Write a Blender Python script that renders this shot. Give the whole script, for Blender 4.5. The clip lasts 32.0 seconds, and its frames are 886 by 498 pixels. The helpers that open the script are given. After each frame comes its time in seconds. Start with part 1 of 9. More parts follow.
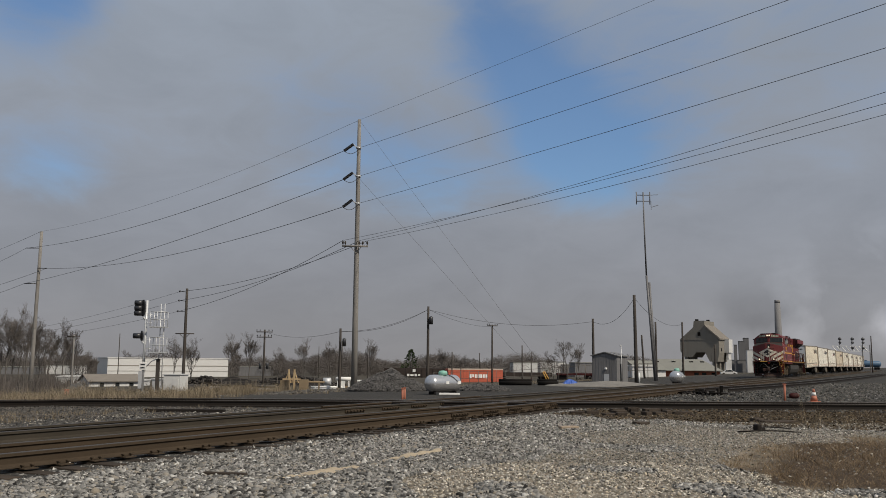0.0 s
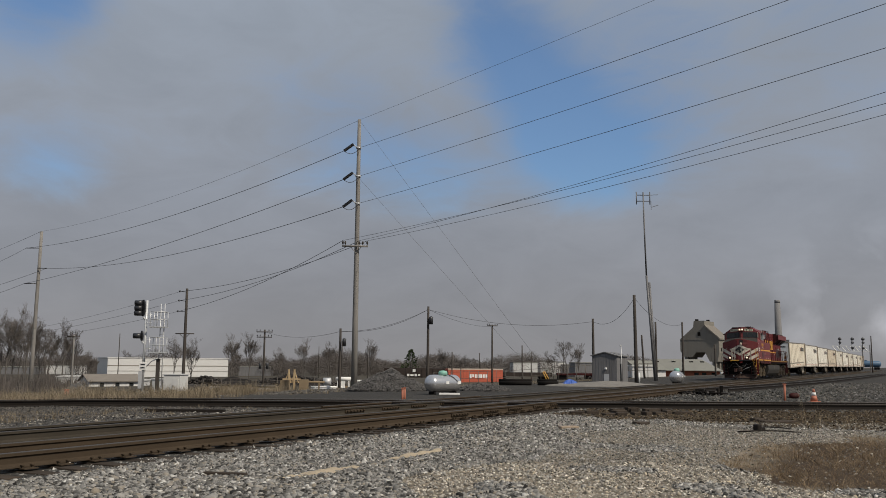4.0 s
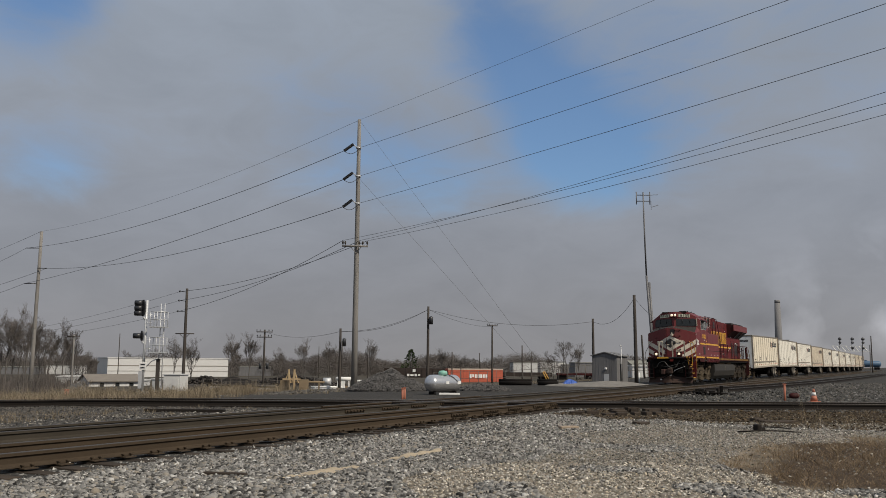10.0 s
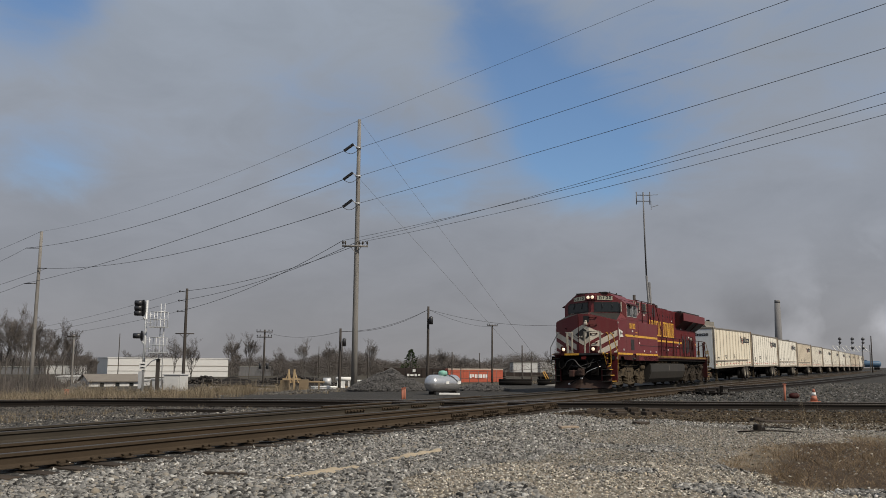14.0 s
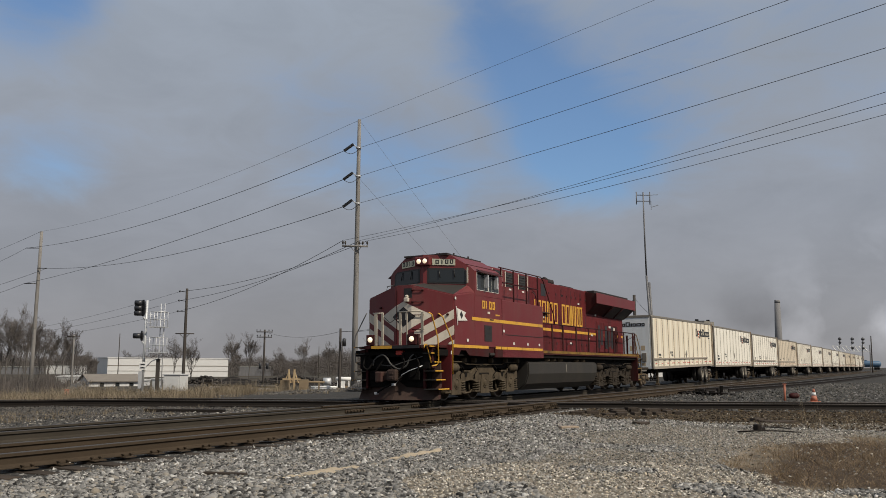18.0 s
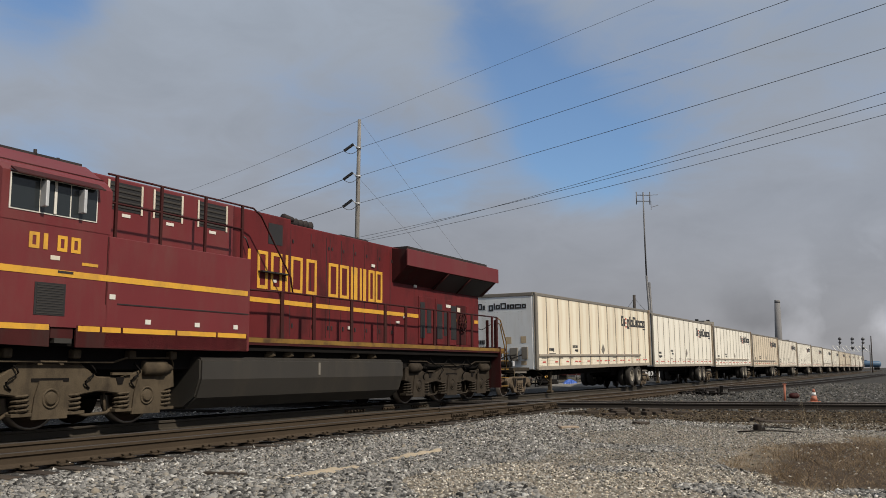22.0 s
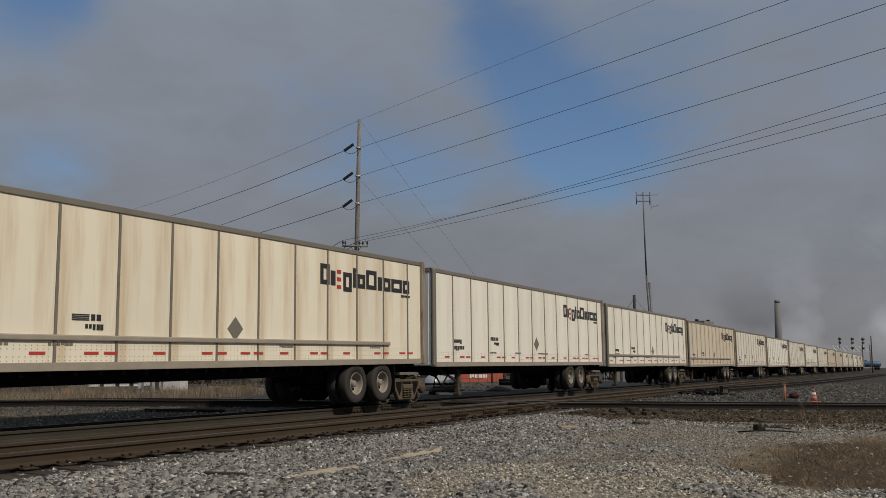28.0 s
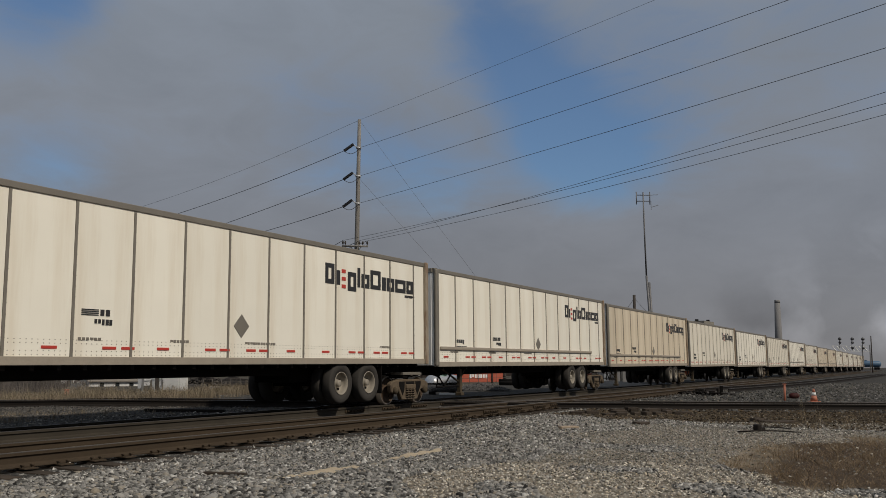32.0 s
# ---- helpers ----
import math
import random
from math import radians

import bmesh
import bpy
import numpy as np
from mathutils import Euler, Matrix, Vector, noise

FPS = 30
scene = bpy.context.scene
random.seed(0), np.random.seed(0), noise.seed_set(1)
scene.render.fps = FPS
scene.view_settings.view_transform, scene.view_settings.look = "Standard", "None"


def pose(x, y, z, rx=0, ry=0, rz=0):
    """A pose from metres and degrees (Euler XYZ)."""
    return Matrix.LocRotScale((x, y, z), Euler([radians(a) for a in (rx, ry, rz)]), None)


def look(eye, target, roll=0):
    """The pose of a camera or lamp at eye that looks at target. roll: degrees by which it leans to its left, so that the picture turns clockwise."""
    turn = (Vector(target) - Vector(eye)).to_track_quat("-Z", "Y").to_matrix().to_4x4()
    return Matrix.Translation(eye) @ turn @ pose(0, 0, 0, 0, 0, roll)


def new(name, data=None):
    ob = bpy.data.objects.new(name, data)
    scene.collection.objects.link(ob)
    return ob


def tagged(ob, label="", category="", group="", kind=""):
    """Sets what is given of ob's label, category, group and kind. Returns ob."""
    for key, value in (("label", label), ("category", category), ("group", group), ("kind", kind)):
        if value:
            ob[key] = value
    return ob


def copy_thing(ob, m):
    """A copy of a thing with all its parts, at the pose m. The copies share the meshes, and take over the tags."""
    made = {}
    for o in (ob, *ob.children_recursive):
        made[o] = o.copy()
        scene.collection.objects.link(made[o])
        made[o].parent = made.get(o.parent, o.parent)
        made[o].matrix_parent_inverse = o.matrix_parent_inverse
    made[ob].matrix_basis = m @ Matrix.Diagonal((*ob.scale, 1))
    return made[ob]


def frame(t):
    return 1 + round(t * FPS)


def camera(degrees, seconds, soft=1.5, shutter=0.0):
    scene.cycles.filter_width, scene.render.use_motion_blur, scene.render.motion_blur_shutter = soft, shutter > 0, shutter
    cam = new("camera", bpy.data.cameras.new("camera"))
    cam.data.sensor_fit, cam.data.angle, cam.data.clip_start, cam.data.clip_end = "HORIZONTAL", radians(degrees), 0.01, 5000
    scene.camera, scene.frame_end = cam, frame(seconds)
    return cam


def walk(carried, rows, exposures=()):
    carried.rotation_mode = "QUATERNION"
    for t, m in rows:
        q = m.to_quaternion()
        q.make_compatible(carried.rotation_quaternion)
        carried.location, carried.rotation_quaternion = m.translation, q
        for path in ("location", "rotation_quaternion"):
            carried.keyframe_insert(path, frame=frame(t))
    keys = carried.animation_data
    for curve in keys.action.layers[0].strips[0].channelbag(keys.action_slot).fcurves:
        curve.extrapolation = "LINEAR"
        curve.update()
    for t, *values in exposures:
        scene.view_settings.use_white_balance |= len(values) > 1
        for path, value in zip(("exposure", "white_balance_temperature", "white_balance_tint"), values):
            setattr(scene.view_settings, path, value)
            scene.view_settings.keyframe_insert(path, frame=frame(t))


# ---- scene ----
# The shot: a camera on a stand beside a railway junction; a freight train rolls in from the far distance.
# Plan: x runs along the main track (the train comes from +x), y away from the camera across the tracks,
# z = 0 at the ballast, rail heads at 0.18.
YAW = radians(62.033)
TRACK_Y = 13.748
EYE = Vector((0.0, 0.0, 1.3566))
cam = camera(53.23, 32.0, soft=0.6)
AIM = Vector((math.sin(YAW) * math.cos(radians(7.3597)), math.cos(YAW) * math.cos(radians(7.3597)), math.sin(radians(7.3597))))
STAND = look(EYE, EYE + AIM, 0.4714)
walk(cam, [(0.0, STAND), (32.0, STAND)],
     exposures=[(0, -0.15), (13, -0.12), (19, -0.02), (23, 0.04), (25, -0.10), (28, -0.55), (32, -0.57)])

# ---- sky and sun ----
SUN_DIR = Vector((-0.17, -0.685, 0.707)).normalized()
world = bpy.data.worlds.new("sky")
scene.world = world
world.use_nodes = True
wn, wl = world.node_tree.nodes, world.node_tree.links
wn.clear()


def wnode(kind, **inputs):
    n = wn.new(kind)
    for k, v in inputs.items():
        n.inputs[k.replace("_", " ")].default_value = v
    return n


def wmath(op, a, b=None, clamp=False):
    n = wn.new("ShaderNodeMath")
    n.operation, n.use_clamp = op, clamp
    for i, v in enumerate((a, b)):
        if v is None:
            continue
        if isinstance(v, (int, float)):
            n.inputs[i].default_value = v
        else:
            wl.new(v, n.inputs[i])
    return n.outputs[0]


def wdot(vec, direction):
    n = wn.new("ShaderNodeVectorMath")
    n.operation = "DOT_PRODUCT"
    wl.new(vec, n.inputs[0])
    n.inputs[1].default_value = direction
    return n.outputs["Value"]


sky = wn.new("ShaderNodeTexSky")
sky.sky_type, sky.sun_disc = "NISHITA", False
sky.sun_elevation = math.asin(SUN_DIR.z)
sky.sun_rotation = math.atan2(SUN_DIR.x, SUN_DIR.y)
sky.air_density, sky.dust_density, sky.ozone_density = 1.0, 1.2, 2.0
tc = wn.new("ShaderNodeTexCoord")
ray = tc.outputs["Generated"]


def view_dir(across, up):
    """A direction by its tangents from the level axis of the shot."""
    v = Vector((math.sin(YAW), math.cos(YAW), 0)) + Vector((math.cos(YAW), -math.sin(YAW), 0)) * across + Vector((0, 0, up))
    return v.normalized()


def breach(across, up, tight, weight):
    """A soft opening in the cloud sheet round one direction."""
    d = wmath("SUBTRACT", wdot(ray, view_dir(across, up)), 1.0)
    return wmath("MULTIPLY", wmath("EXPONENT", wmath("MULTIPLY", d, tight)), weight)


flat = wn.new("ShaderNodeMapping")
flat.inputs["Scale"].default_value = (1.0, 1.0, 2.2)
wl.new(ray, flat.inputs["Vector"])
big = wnode("ShaderNodeTexNoise", Scale=3.1, Detail=7.0, Roughness=0.55, Distortion=0.35)
wl.new(flat.outputs[0], big.inputs["Vector"])
fine = wnode("ShaderNodeTexNoise", Scale=9.0, Detail=8.0, Roughness=0.6, Distortion=0.6)
wl.new(flat.outputs[0], fine.inputs["Vector"])
gap = wmath("MULTIPLY", wmath("SUBTRACT", big.outputs["Fac"], 0.5), 0.55)
gap = wmath("ADD", gap, wmath("MULTIPLY", wmath("SUBTRACT", fine.outputs["Fac"], 0.5), 0.7))
for across, up, tight, weight in ((0.040, 0.425, 420, 0.36), (0.075, 0.370, 500, 0.36), (0.100, 0.320, 500, 0.38), (0.135, 0.275, 520, 0.42), (0.180, 0.235, 700, 0.46), (0.130, 0.225, 500, 0.30),
                                  (0.240, 0.255, 420, 0.28), (0.005, 0.195, 420, 0.34), (-0.055, 0.220, 350, 0.28), (-0.10, 0.260, 300, 0.22), (-0.165, 0.28, 300, 0.16),
                                  (-0.430, 0.205, 800, 0.32), (-0.485, 0.215, 800, 0.26), (-0.505, 0.43, 600, 0.62), (-0.44, 0.425, 700, 0.34), (0.21, 0.41, 250, 0.22), (0.30, 0.33, 160, 0.20), (0.47, 0.42, 250, 0.26)):
    gap = wmath("ADD", gap, breach(across, up, tight, weight))
low_sky = wmath("MULTIPLY", wmath("SUBTRACT", 0.19, wdot(ray, (0, 0, 1)), True), 4.5)
gap = wmath("SUBTRACT", gap, low_sky)
gap = wmath("MULTIPLY", wmath("SUBTRACT", gap, 0.02), 1.22, True)
ss = wn.new("ShaderNodeMapRange")
ss.interpolation_type = "SMOOTHSTEP"
wl.new(gap, ss.inputs["Value"])
ss.inputs["To Max"].default_value = 0.88
# cloud brightness: dull near the horizon, brighter overhead and towards the upper left
z_up = wdot(ray, (0, 0, 1))
lift = wn.new("ShaderNodeMapRange")
wl.new(z_up, lift.inputs["Value"])
lift.inputs["From Min"].default_value, lift.inputs["From Max"].default_value = 0.0, 0.40
lift.inputs["To Min"].default_value, lift.inputs["To Max"].default_value = 0.0, 1.0
ramp = wn.new("ShaderNodeValToRGB")
ramp.color_ramp.elements[0].color = (0.288, 0.283, 0.291, 1)
ramp.color_ramp.elements[1].color = (0.328, 0.374, 0.445, 1)
mid = ramp.color_ramp.elements.new(0.45)
mid.color = (0.303, 0.330, 0.382, 1)
wl.new(lift.outputs[0], ramp.inputs["Fac"])
shade = wmath("ADD", 0.72, wmath("MULTIPLY", fine.outputs["Fac"], 0.3))
shade = wmath("ADD", shade, wmath("MULTIPLY", big.outputs["Fac"], 0.28))
# steam from the mill drifting low on the right
steam = wnode("ShaderNodeTexNoise", Scale=13.0, Detail=5.0, Roughness=0.5, Distortion=0.15)
wl.new(ray, steam.inputs["Vector"])
plume = wmath("MULTIPLY", wmath("SUBTRACT", steam.outputs["Fac"], 0.44, True), 2.0)
spread = wmath("ADD", breach(0.47, 0.045, 420, 1.0), breach(0.36, 0.04, 700, 0.7))
spread = wmath("ADD", spread, breach(0.52, 0.09, 500, 0.8))
shade = wmath("ADD", shade, wmath("MULTIPLY", plume, spread))
smoke = wmath("ADD", breach(0.365, 0.050, 2600, 0.5), breach(0.335, 0.062, 3000, 0.35))
shade = wmath("SUBTRACT", shade, wmath("MULTIPLY", smoke, wmath("MULTIPLY", steam.outputs["Fac"], 1.0)))
cloud = wn.new("ShaderNodeVectorMath")
cloud.operation = "SCALE"
wl.new(ramp.outputs["Color"], cloud.inputs[0])
wl.new(shade, cloud.inputs["Scale"])
blue = wn.new("ShaderNodeMix")
blue.data_type = "RGBA"
wl.new(ss.outputs[0], blue.inputs["Factor"])
wl.new(cloud.outputs[0], blue.inputs["A"])
clear = wn.new("ShaderNodeVectorMath")
clear.operation = "SCALE"
clear.inputs["Scale"].default_value = 0.10
wl.new(sky.outputs["Color"], clear.inputs[0])
deep = wn.new("ShaderNodeVectorMath")
deep.operation = "MULTIPLY"
deep.inputs[1].default_value = (0.84, 1.06, 1.24)
wl.new(clear.outputs[0], deep.inputs[0])
wl.new(deep.outputs[0], blue.inputs["B"])
back = wnode("ShaderNodeBackground", Strength=1.0)
wl.new(blue.outputs["Result"], back.inputs["Color"])
wl.new(back.outputs[0], wn.new("ShaderNodeOutputWorld").inputs["Surface"])

sun_lamp = bpy.data.lights.new("sun", "SUN")
sun_lamp.energy, sun_lamp.angle, sun_lamp.color = 4.1, radians(2.0), (1.0, 0.90, 0.76)
new("sun", sun_lamp).matrix_basis = look(SUN_DIR * 100, (0, 0, 0))


# ---- materials ----
def mat(name, base, rough=0.65, metal=0.0, var=0.18, scale=2.0, bump=0.15, grain=45.0, streak=None, streak_amount=0.5, streak_scale=(2.2, 2.2, 0.25),
        each=0.0, island=0.0, glow=None, glow_strength=0.0):
    m = bpy.data.materials.new(name)
    m.use_nodes = True
    nt = m.node_tree
    N, L = nt.nodes, nt.links
    bsdf = N["Principled BSDF"]
    bsdf.inputs["Roughness"].default_value, bsdf.inputs["Metallic"].default_value = rough, metal
    bsdf.inputs["Specular IOR Level"].default_value = 0.5 if rough < 0.62 else 0.14
    co = N.new("ShaderNodeTexCoord").outputs["Object"]

    def noise_at(sc, detail=5.0, vec=None, ro=0.6):
        n = N.new("ShaderNodeTexNoise")
        n.inputs["Scale"].default_value, n.inputs["Detail"].default_value, n.inputs["Roughness"].default_value = sc, detail, ro
        L.new(vec or co, n.inputs["Vector"])
        return n.outputs["Fac"]

    def mul(a, b):
        n = N.new("ShaderNodeMath")
        n.operation = "MULTIPLY_ADD"
        L.new(a, n.inputs[0])
        n.inputs[1].default_value, n.inputs[2].default_value = b, 1.0 - b / 2
        return n.outputs[0]

    big_n, fine_n = noise_at(scale), noise_at(grain, 3.0)
    value = mul(big_n, 2 * var)
    v2 = mul(fine_n, var)
    prod = N.new("ShaderNodeMath")
    prod.operation = "MULTIPLY"
    L.new(value, prod.inputs[0]), L.new(v2, prod.inputs[1])
    out = prod.outputs[0]
    for amount, socket in ((each, "object"), (island, "island")):
        if amount:
            rnd = N.new("ShaderNodeObjectInfo").outputs["Random"] if socket == "object" else N.new("ShaderNodeNewGeometry").outputs["Random Per Island"]
            p2 = N.new("ShaderNodeMath")
            p2.operation = "MULTIPLY"
            L.new(mul(rnd, amount), p2.inputs[0]), L.new(out, p2.inputs[1])
            out = p2.outputs[0]
    tint = N.new("ShaderNodeVectorMath")
    tint.operation = "SCALE"
    tint.inputs[0].default_value = base
    L.new(out, tint.inputs["Scale"])
    colour = tint.outputs[0]
    if streak:
        mp = N.new("ShaderNodeMapping")
        mp.inputs["Scale"].default_value = streak_scale
        L.new(co, mp.inputs["Vector"])
        fac = N.new("ShaderNodeMapRange")
        L.new(noise_at(1.0, 6.0, mp.outputs[0], 0.65), fac.inputs["Value"])
        fac.inputs["From Min"].default_value, fac.inputs["From Max"].default_value = 0.48, 0.72
        fac.inputs["To Max"].default_value = streak_amount
        mx = N.new("ShaderNodeMix")
        mx.data_type = "RGBA"
        L.new(fac.outputs[0], mx.inputs["Factor"]), L.new(colour, mx.inputs["A"])
        mx.inputs["B"].default_value = (*streak, 1)
        colour = mx.outputs["Result"]
    L.new(colour, bsdf.inputs["Base Color"])
    if bump:
        b = N.new("ShaderNodeBump")
        b.inputs["Strength"].default_value, b.inputs["Distance"].default_value = bump, 0.02
        L.new(fine_n, b.inputs["Height"]), L.new(b.outputs[0], bsdf.inputs["Normal"])
    if glow:
        bsdf.inputs["Emission Color"].default_value = (*glow, 1)
        bsdf.inputs["Emission Strength"].default_value = glow_strength
    return m


M_MAROON = mat("maroon_paint", (0.132, 0.0170, 0.0195), 0.5, var=0.14, scale=1.2, bump=0.03, streak=(0.125, 0.052, 0.042), streak_amount=0.5, streak_scale=(1.6, 1.6, 0.5))
M_MAROON_DIRTY = mat("maroon_paint_dirty", (0.048, 0.011, 0.011), 0.65, var=0.3, scale=2.5, bump=0.06, streak=(0.035, 0.025, 0.022), streak_amount=0.7, streak_scale=(3, 3, 0.6))
M_HOOD = mat("sooty_maroon_paint", (0.114, 0.0180, 0.0200), 0.62, var=0.15, scale=1.5, bump=0.04, streak=(0.022, 0.012, 0.012), streak_amount=0.75, streak_scale=(1.8, 1.8, 0.7))
M_YELLOW = mat("yellow_paint", (0.62, 0.33, 0.035), 0.5, var=0.15, bump=0.03, streak=(0.30, 0.17, 0.05), streak_amount=0.6, streak_scale=(3, 3, 2))
M_CREAM = mat("cream_paint", (0.60, 0.55, 0.46), 0.5, var=0.12, bump=0.03, streak=(0.36, 0.30, 0.22), streak_amount=0.5, streak_scale=(3, 3, 1))
M_BLACK = mat("black_paint", (0.018, 0.017, 0.017), 0.5, var=0.3, bump=0.05)
M_ROOF_BLACK = mat("sooty_roof", (0.035, 0.030, 0.030), 0.7, var=0.4, bump=0.1)
M_ANTIGLARE = mat("dull_antiglare_paint", (0.040, 0.036, 0.033), 0.8, var=0.25, bump=0.05)
M_FUEL = mat("dusty_tank_paint", (0.030, 0.027, 0.023), 0.6, var=0.25, scale=1.4, bump=0.06, streak=(0.06, 0.05, 0.036), streak_amount=0.6, streak_scale=(1.5, 1.5, 0.3))
M_TRUCK = mat("dusty_cast_steel", (0.078, 0.061, 0.041), 0.8, var=0.45, scale=3.0, bump=0.25, streak=(0.024, 0.019, 0.015), streak_amount=0.75, streak_scale=(4, 4, 2))
M_TRUCK_SOOT = mat("sooty_cast_steel", (0.040, 0.032, 0.024), 0.8, var=0.5, scale=3.0, bump=0.25, streak=(0.015, 0.012, 0.010), streak_amount=0.8, streak_scale=(4, 4, 2))
M_PLOUGH = mat("scuffed_plough_steel", (0.052, 0.035, 0.029), 0.65, var=0.4, scale=2.2, bump=0.12, streak=(0.085, 0.022, 0.020), streak_amount=0.6, streak_scale=(2, 2, 1.2))
M_YELLOW_WORN = mat("worn_yellow_paint", (0.20, 0.115, 0.030), 0.65, var=0.45, scale=1.4, bump=0.05, streak=(0.055, 0.035, 0.022), streak_amount=0.95, streak_scale=(2.2, 2.2, 2))
M_HOSE = mat("grey_rubber_hose", (0.060, 0.057, 0.052), 0.6, var=0.2, bump=0.02)
# black oily grime; the shade of undersides and holes is in this colour too
M_UNDER = mat("underframe_grime_and_shade", (0.007, 0.006, 0.0055), 0.85, var=0.4, bump=0.2)
M_STEEL = mat("worn_wheel_steel", (0.26, 0.23, 0.20), 0.42, 0.8, var=0.2, bump=0.05)
# rust brown, darkened for the shadow behind the truck frames
M_WHEEL = mat("rusty_shaded_wheel", (0.075, 0.052, 0.036), 0.7, 0.1, var=0.3, bump=0.1)
M_GLASS = mat("dark_cab_glass", (0.02, 0.025, 0.028), 0.06, var=0.0, bump=0)
M_WHITE_TRIM = mat("white_trim", (0.62, 0.60, 0.55), 0.5, var=0.1, bump=0.03)
M_LAMP = mat("headlamp_lens", (0.9, 0.85, 0.75), 0.2, var=0, bump=0, glow=(1.0, 0.80, 0.52), glow_strength=0.75)
M_NUMBER = mat("number_board", (0.40, 0.40, 0.31), 0.4, var=0.05, bump=0, glow=(1.0, 0.95, 0.75), glow_strength=0.04)
M_RAIL_SIDE = mat("rusty_rail", (0.054, 0.0400, 0.0270), 0.8, 0.0, var=0.35, scale=1.5, bump=0.1)
M_RAIL_MAIN = mat("dull_main_rail", (0.048, 0.041, 0.032), 0.7, 0.1, var=0.3, scale=1.5, bump=0.08)
M_RAIL_TOP = mat("polished_rail_head", (0.075, 0.066, 0.058), 0.5, 0.6, var=0.15, bump=0.02)
M_RAIL_DARK = mat("dark_rail", (0.018, 0.015, 0.013), 0.7, 0.1, var=0.25, bump=0.1)
M_TIE = mat("weathered_tie", (0.050, 0.040, 0.032), 0.9, var=0.35, scale=4, bump=0.4, each=0.5, streak=(0.03, 0.026, 0.024), streak_amount=0.6, streak_scale=(8, 1, 8))
M_POLE = mat("weathered_pole_wood", (0.215, 0.205, 0.192), 0.9, var=0.2, scale=1.5, bump=0.3, streak=(0.125, 0.115, 0.105), streak_amount=0.6, streak_scale=(7, 7, 0.15))
M_POLE_DARK = mat("creosoted_pole_wood", (0.062, 0.055, 0.050), 0.9, var=0.25, scale=1.5, bump=0.3)
M_WIRE = mat("aluminium_wire", (0.05, 0.05, 0.055), 0.6, 0.3, var=0, bump=0)
M_INSUL = mat("dark_insulator", (0.025, 0.026, 0.03), 0.4, var=0.1, bump=0)
M_GALV = mat("galvanised_steel", (0.52, 0.53, 0.54), 0.5, 0.35, var=0.15, bump=0.05)
M_MAST = mat("dull_steel", (0.13, 0.13, 0.135), 0.6, 0.3, var=0.15, bump=0.05)
M_SILVER = mat("silver_tank_paint", (0.60, 0.60, 0.605), 0.24, 0.75, var=0.06, scale=1.0, bump=0.02)


def trailer_paint(name, base, rust, amount):
    return mat(name, base, 0.45, var=0.06, scale=0.8, bump=0.02, grain=90, streak=rust, streak_amount=amount, streak_scale=(1.3, 1.3, 0.10), each=0.10)


M_PANEL = [trailer_paint("white_trailer_panel", (0.83, 0.80, 0.705), (0.56, 0.45, 0.30), 0.45),
           trailer_paint("cream_trailer_panel", (0.75, 0.71, 0.61), (0.48, 0.38, 0.25), 0.65),
           trailer_paint("tan_stained_panel", (0.66, 0.58, 0.45), (0.42, 0.31, 0.19), 0.8),
           trailer_paint("rust_streaked_panel", (0.79, 0.735, 0.60), (0.50, 0.34, 0.17), 0.85)]
M_NOSE = mat("white_nose_panel", (0.66, 0.69, 0.71), 0.5, var=0.08, bump=0.03, streak=(0.46, 0.42, 0.36), streak_amount=0.4, streak_scale=(2, 2, 0.3))
M_POST = mat("grey_aluminium_post", (0.215, 0.195, 0.165), 0.5, 0.3, var=0.2, bump=0.05)
M_BASERAIL = mat("dirty_aluminium_rail", (0.36, 0.315, 0.255), 0.55, 0.25, var=0.25, scale=3, bump=0.08)
M_RUST_POST = mat("rusted_corner_post", (0.30, 0.26, 0.205), 0.65, 0.1, var=0.25, scale=3, bump=0.1, streak=(0.15, 0.065, 0.028), streak_amount=0.95, streak_scale=(9, 9, 1.6))
M_TYRE = mat("dusty_tyre", (0.044, 0.041, 0.038), 0.85, var=0.25, bump=0.15, grain=60)
M_RIM = mat("grey_wheel_rim", (0.27, 0.245, 0.205), 0.65, 0.1, var=0.3, bump=0.05)
M_RED = mat("red_reflector", (0.45, 0.045, 0.03), 0.5, var=0.1, bump=0)
M_LOGO = mat("dark_lettering", (0.025, 0.025, 0.026), 0.5, var=0.05, bump=0)
M_TAN_PLATE = mat("faded_tan_placard", (0.45, 0.36, 0.24), 0.7, var=0.15, bump=0.02)
M_BOGIE = mat("tan_bogie_casting", (0.125, 0.097, 0.068), 0.75, var=0.3, scale=4, bump=0.25, streak=(0.045, 0.033, 0.025), streak_amount=0.8, streak_scale=(4, 4, 4))


# ---- building helpers ----
def box(bm, x0, x1, y0, y1, z0, z1, bevel=0.0):
    vs = [bm.verts.new((x, y, z)) for z in (z0, z1) for y in (y0, y1) for x in (x0, x1)]
    fs = [bm.faces.new([vs[i] for i in q]) for q in ((0, 2, 3, 1), (4, 5, 7, 6), (0, 1, 5, 4), (2, 6, 7, 3), (0, 4, 6, 2), (1, 3, 7, 5))]
    if bevel:
        bmesh.ops.bevel(bm, geom=list({e for f in fs for e in f.edges}), offset=bevel, segments=2, profile=0.5, affect="EDGES")
    return bm


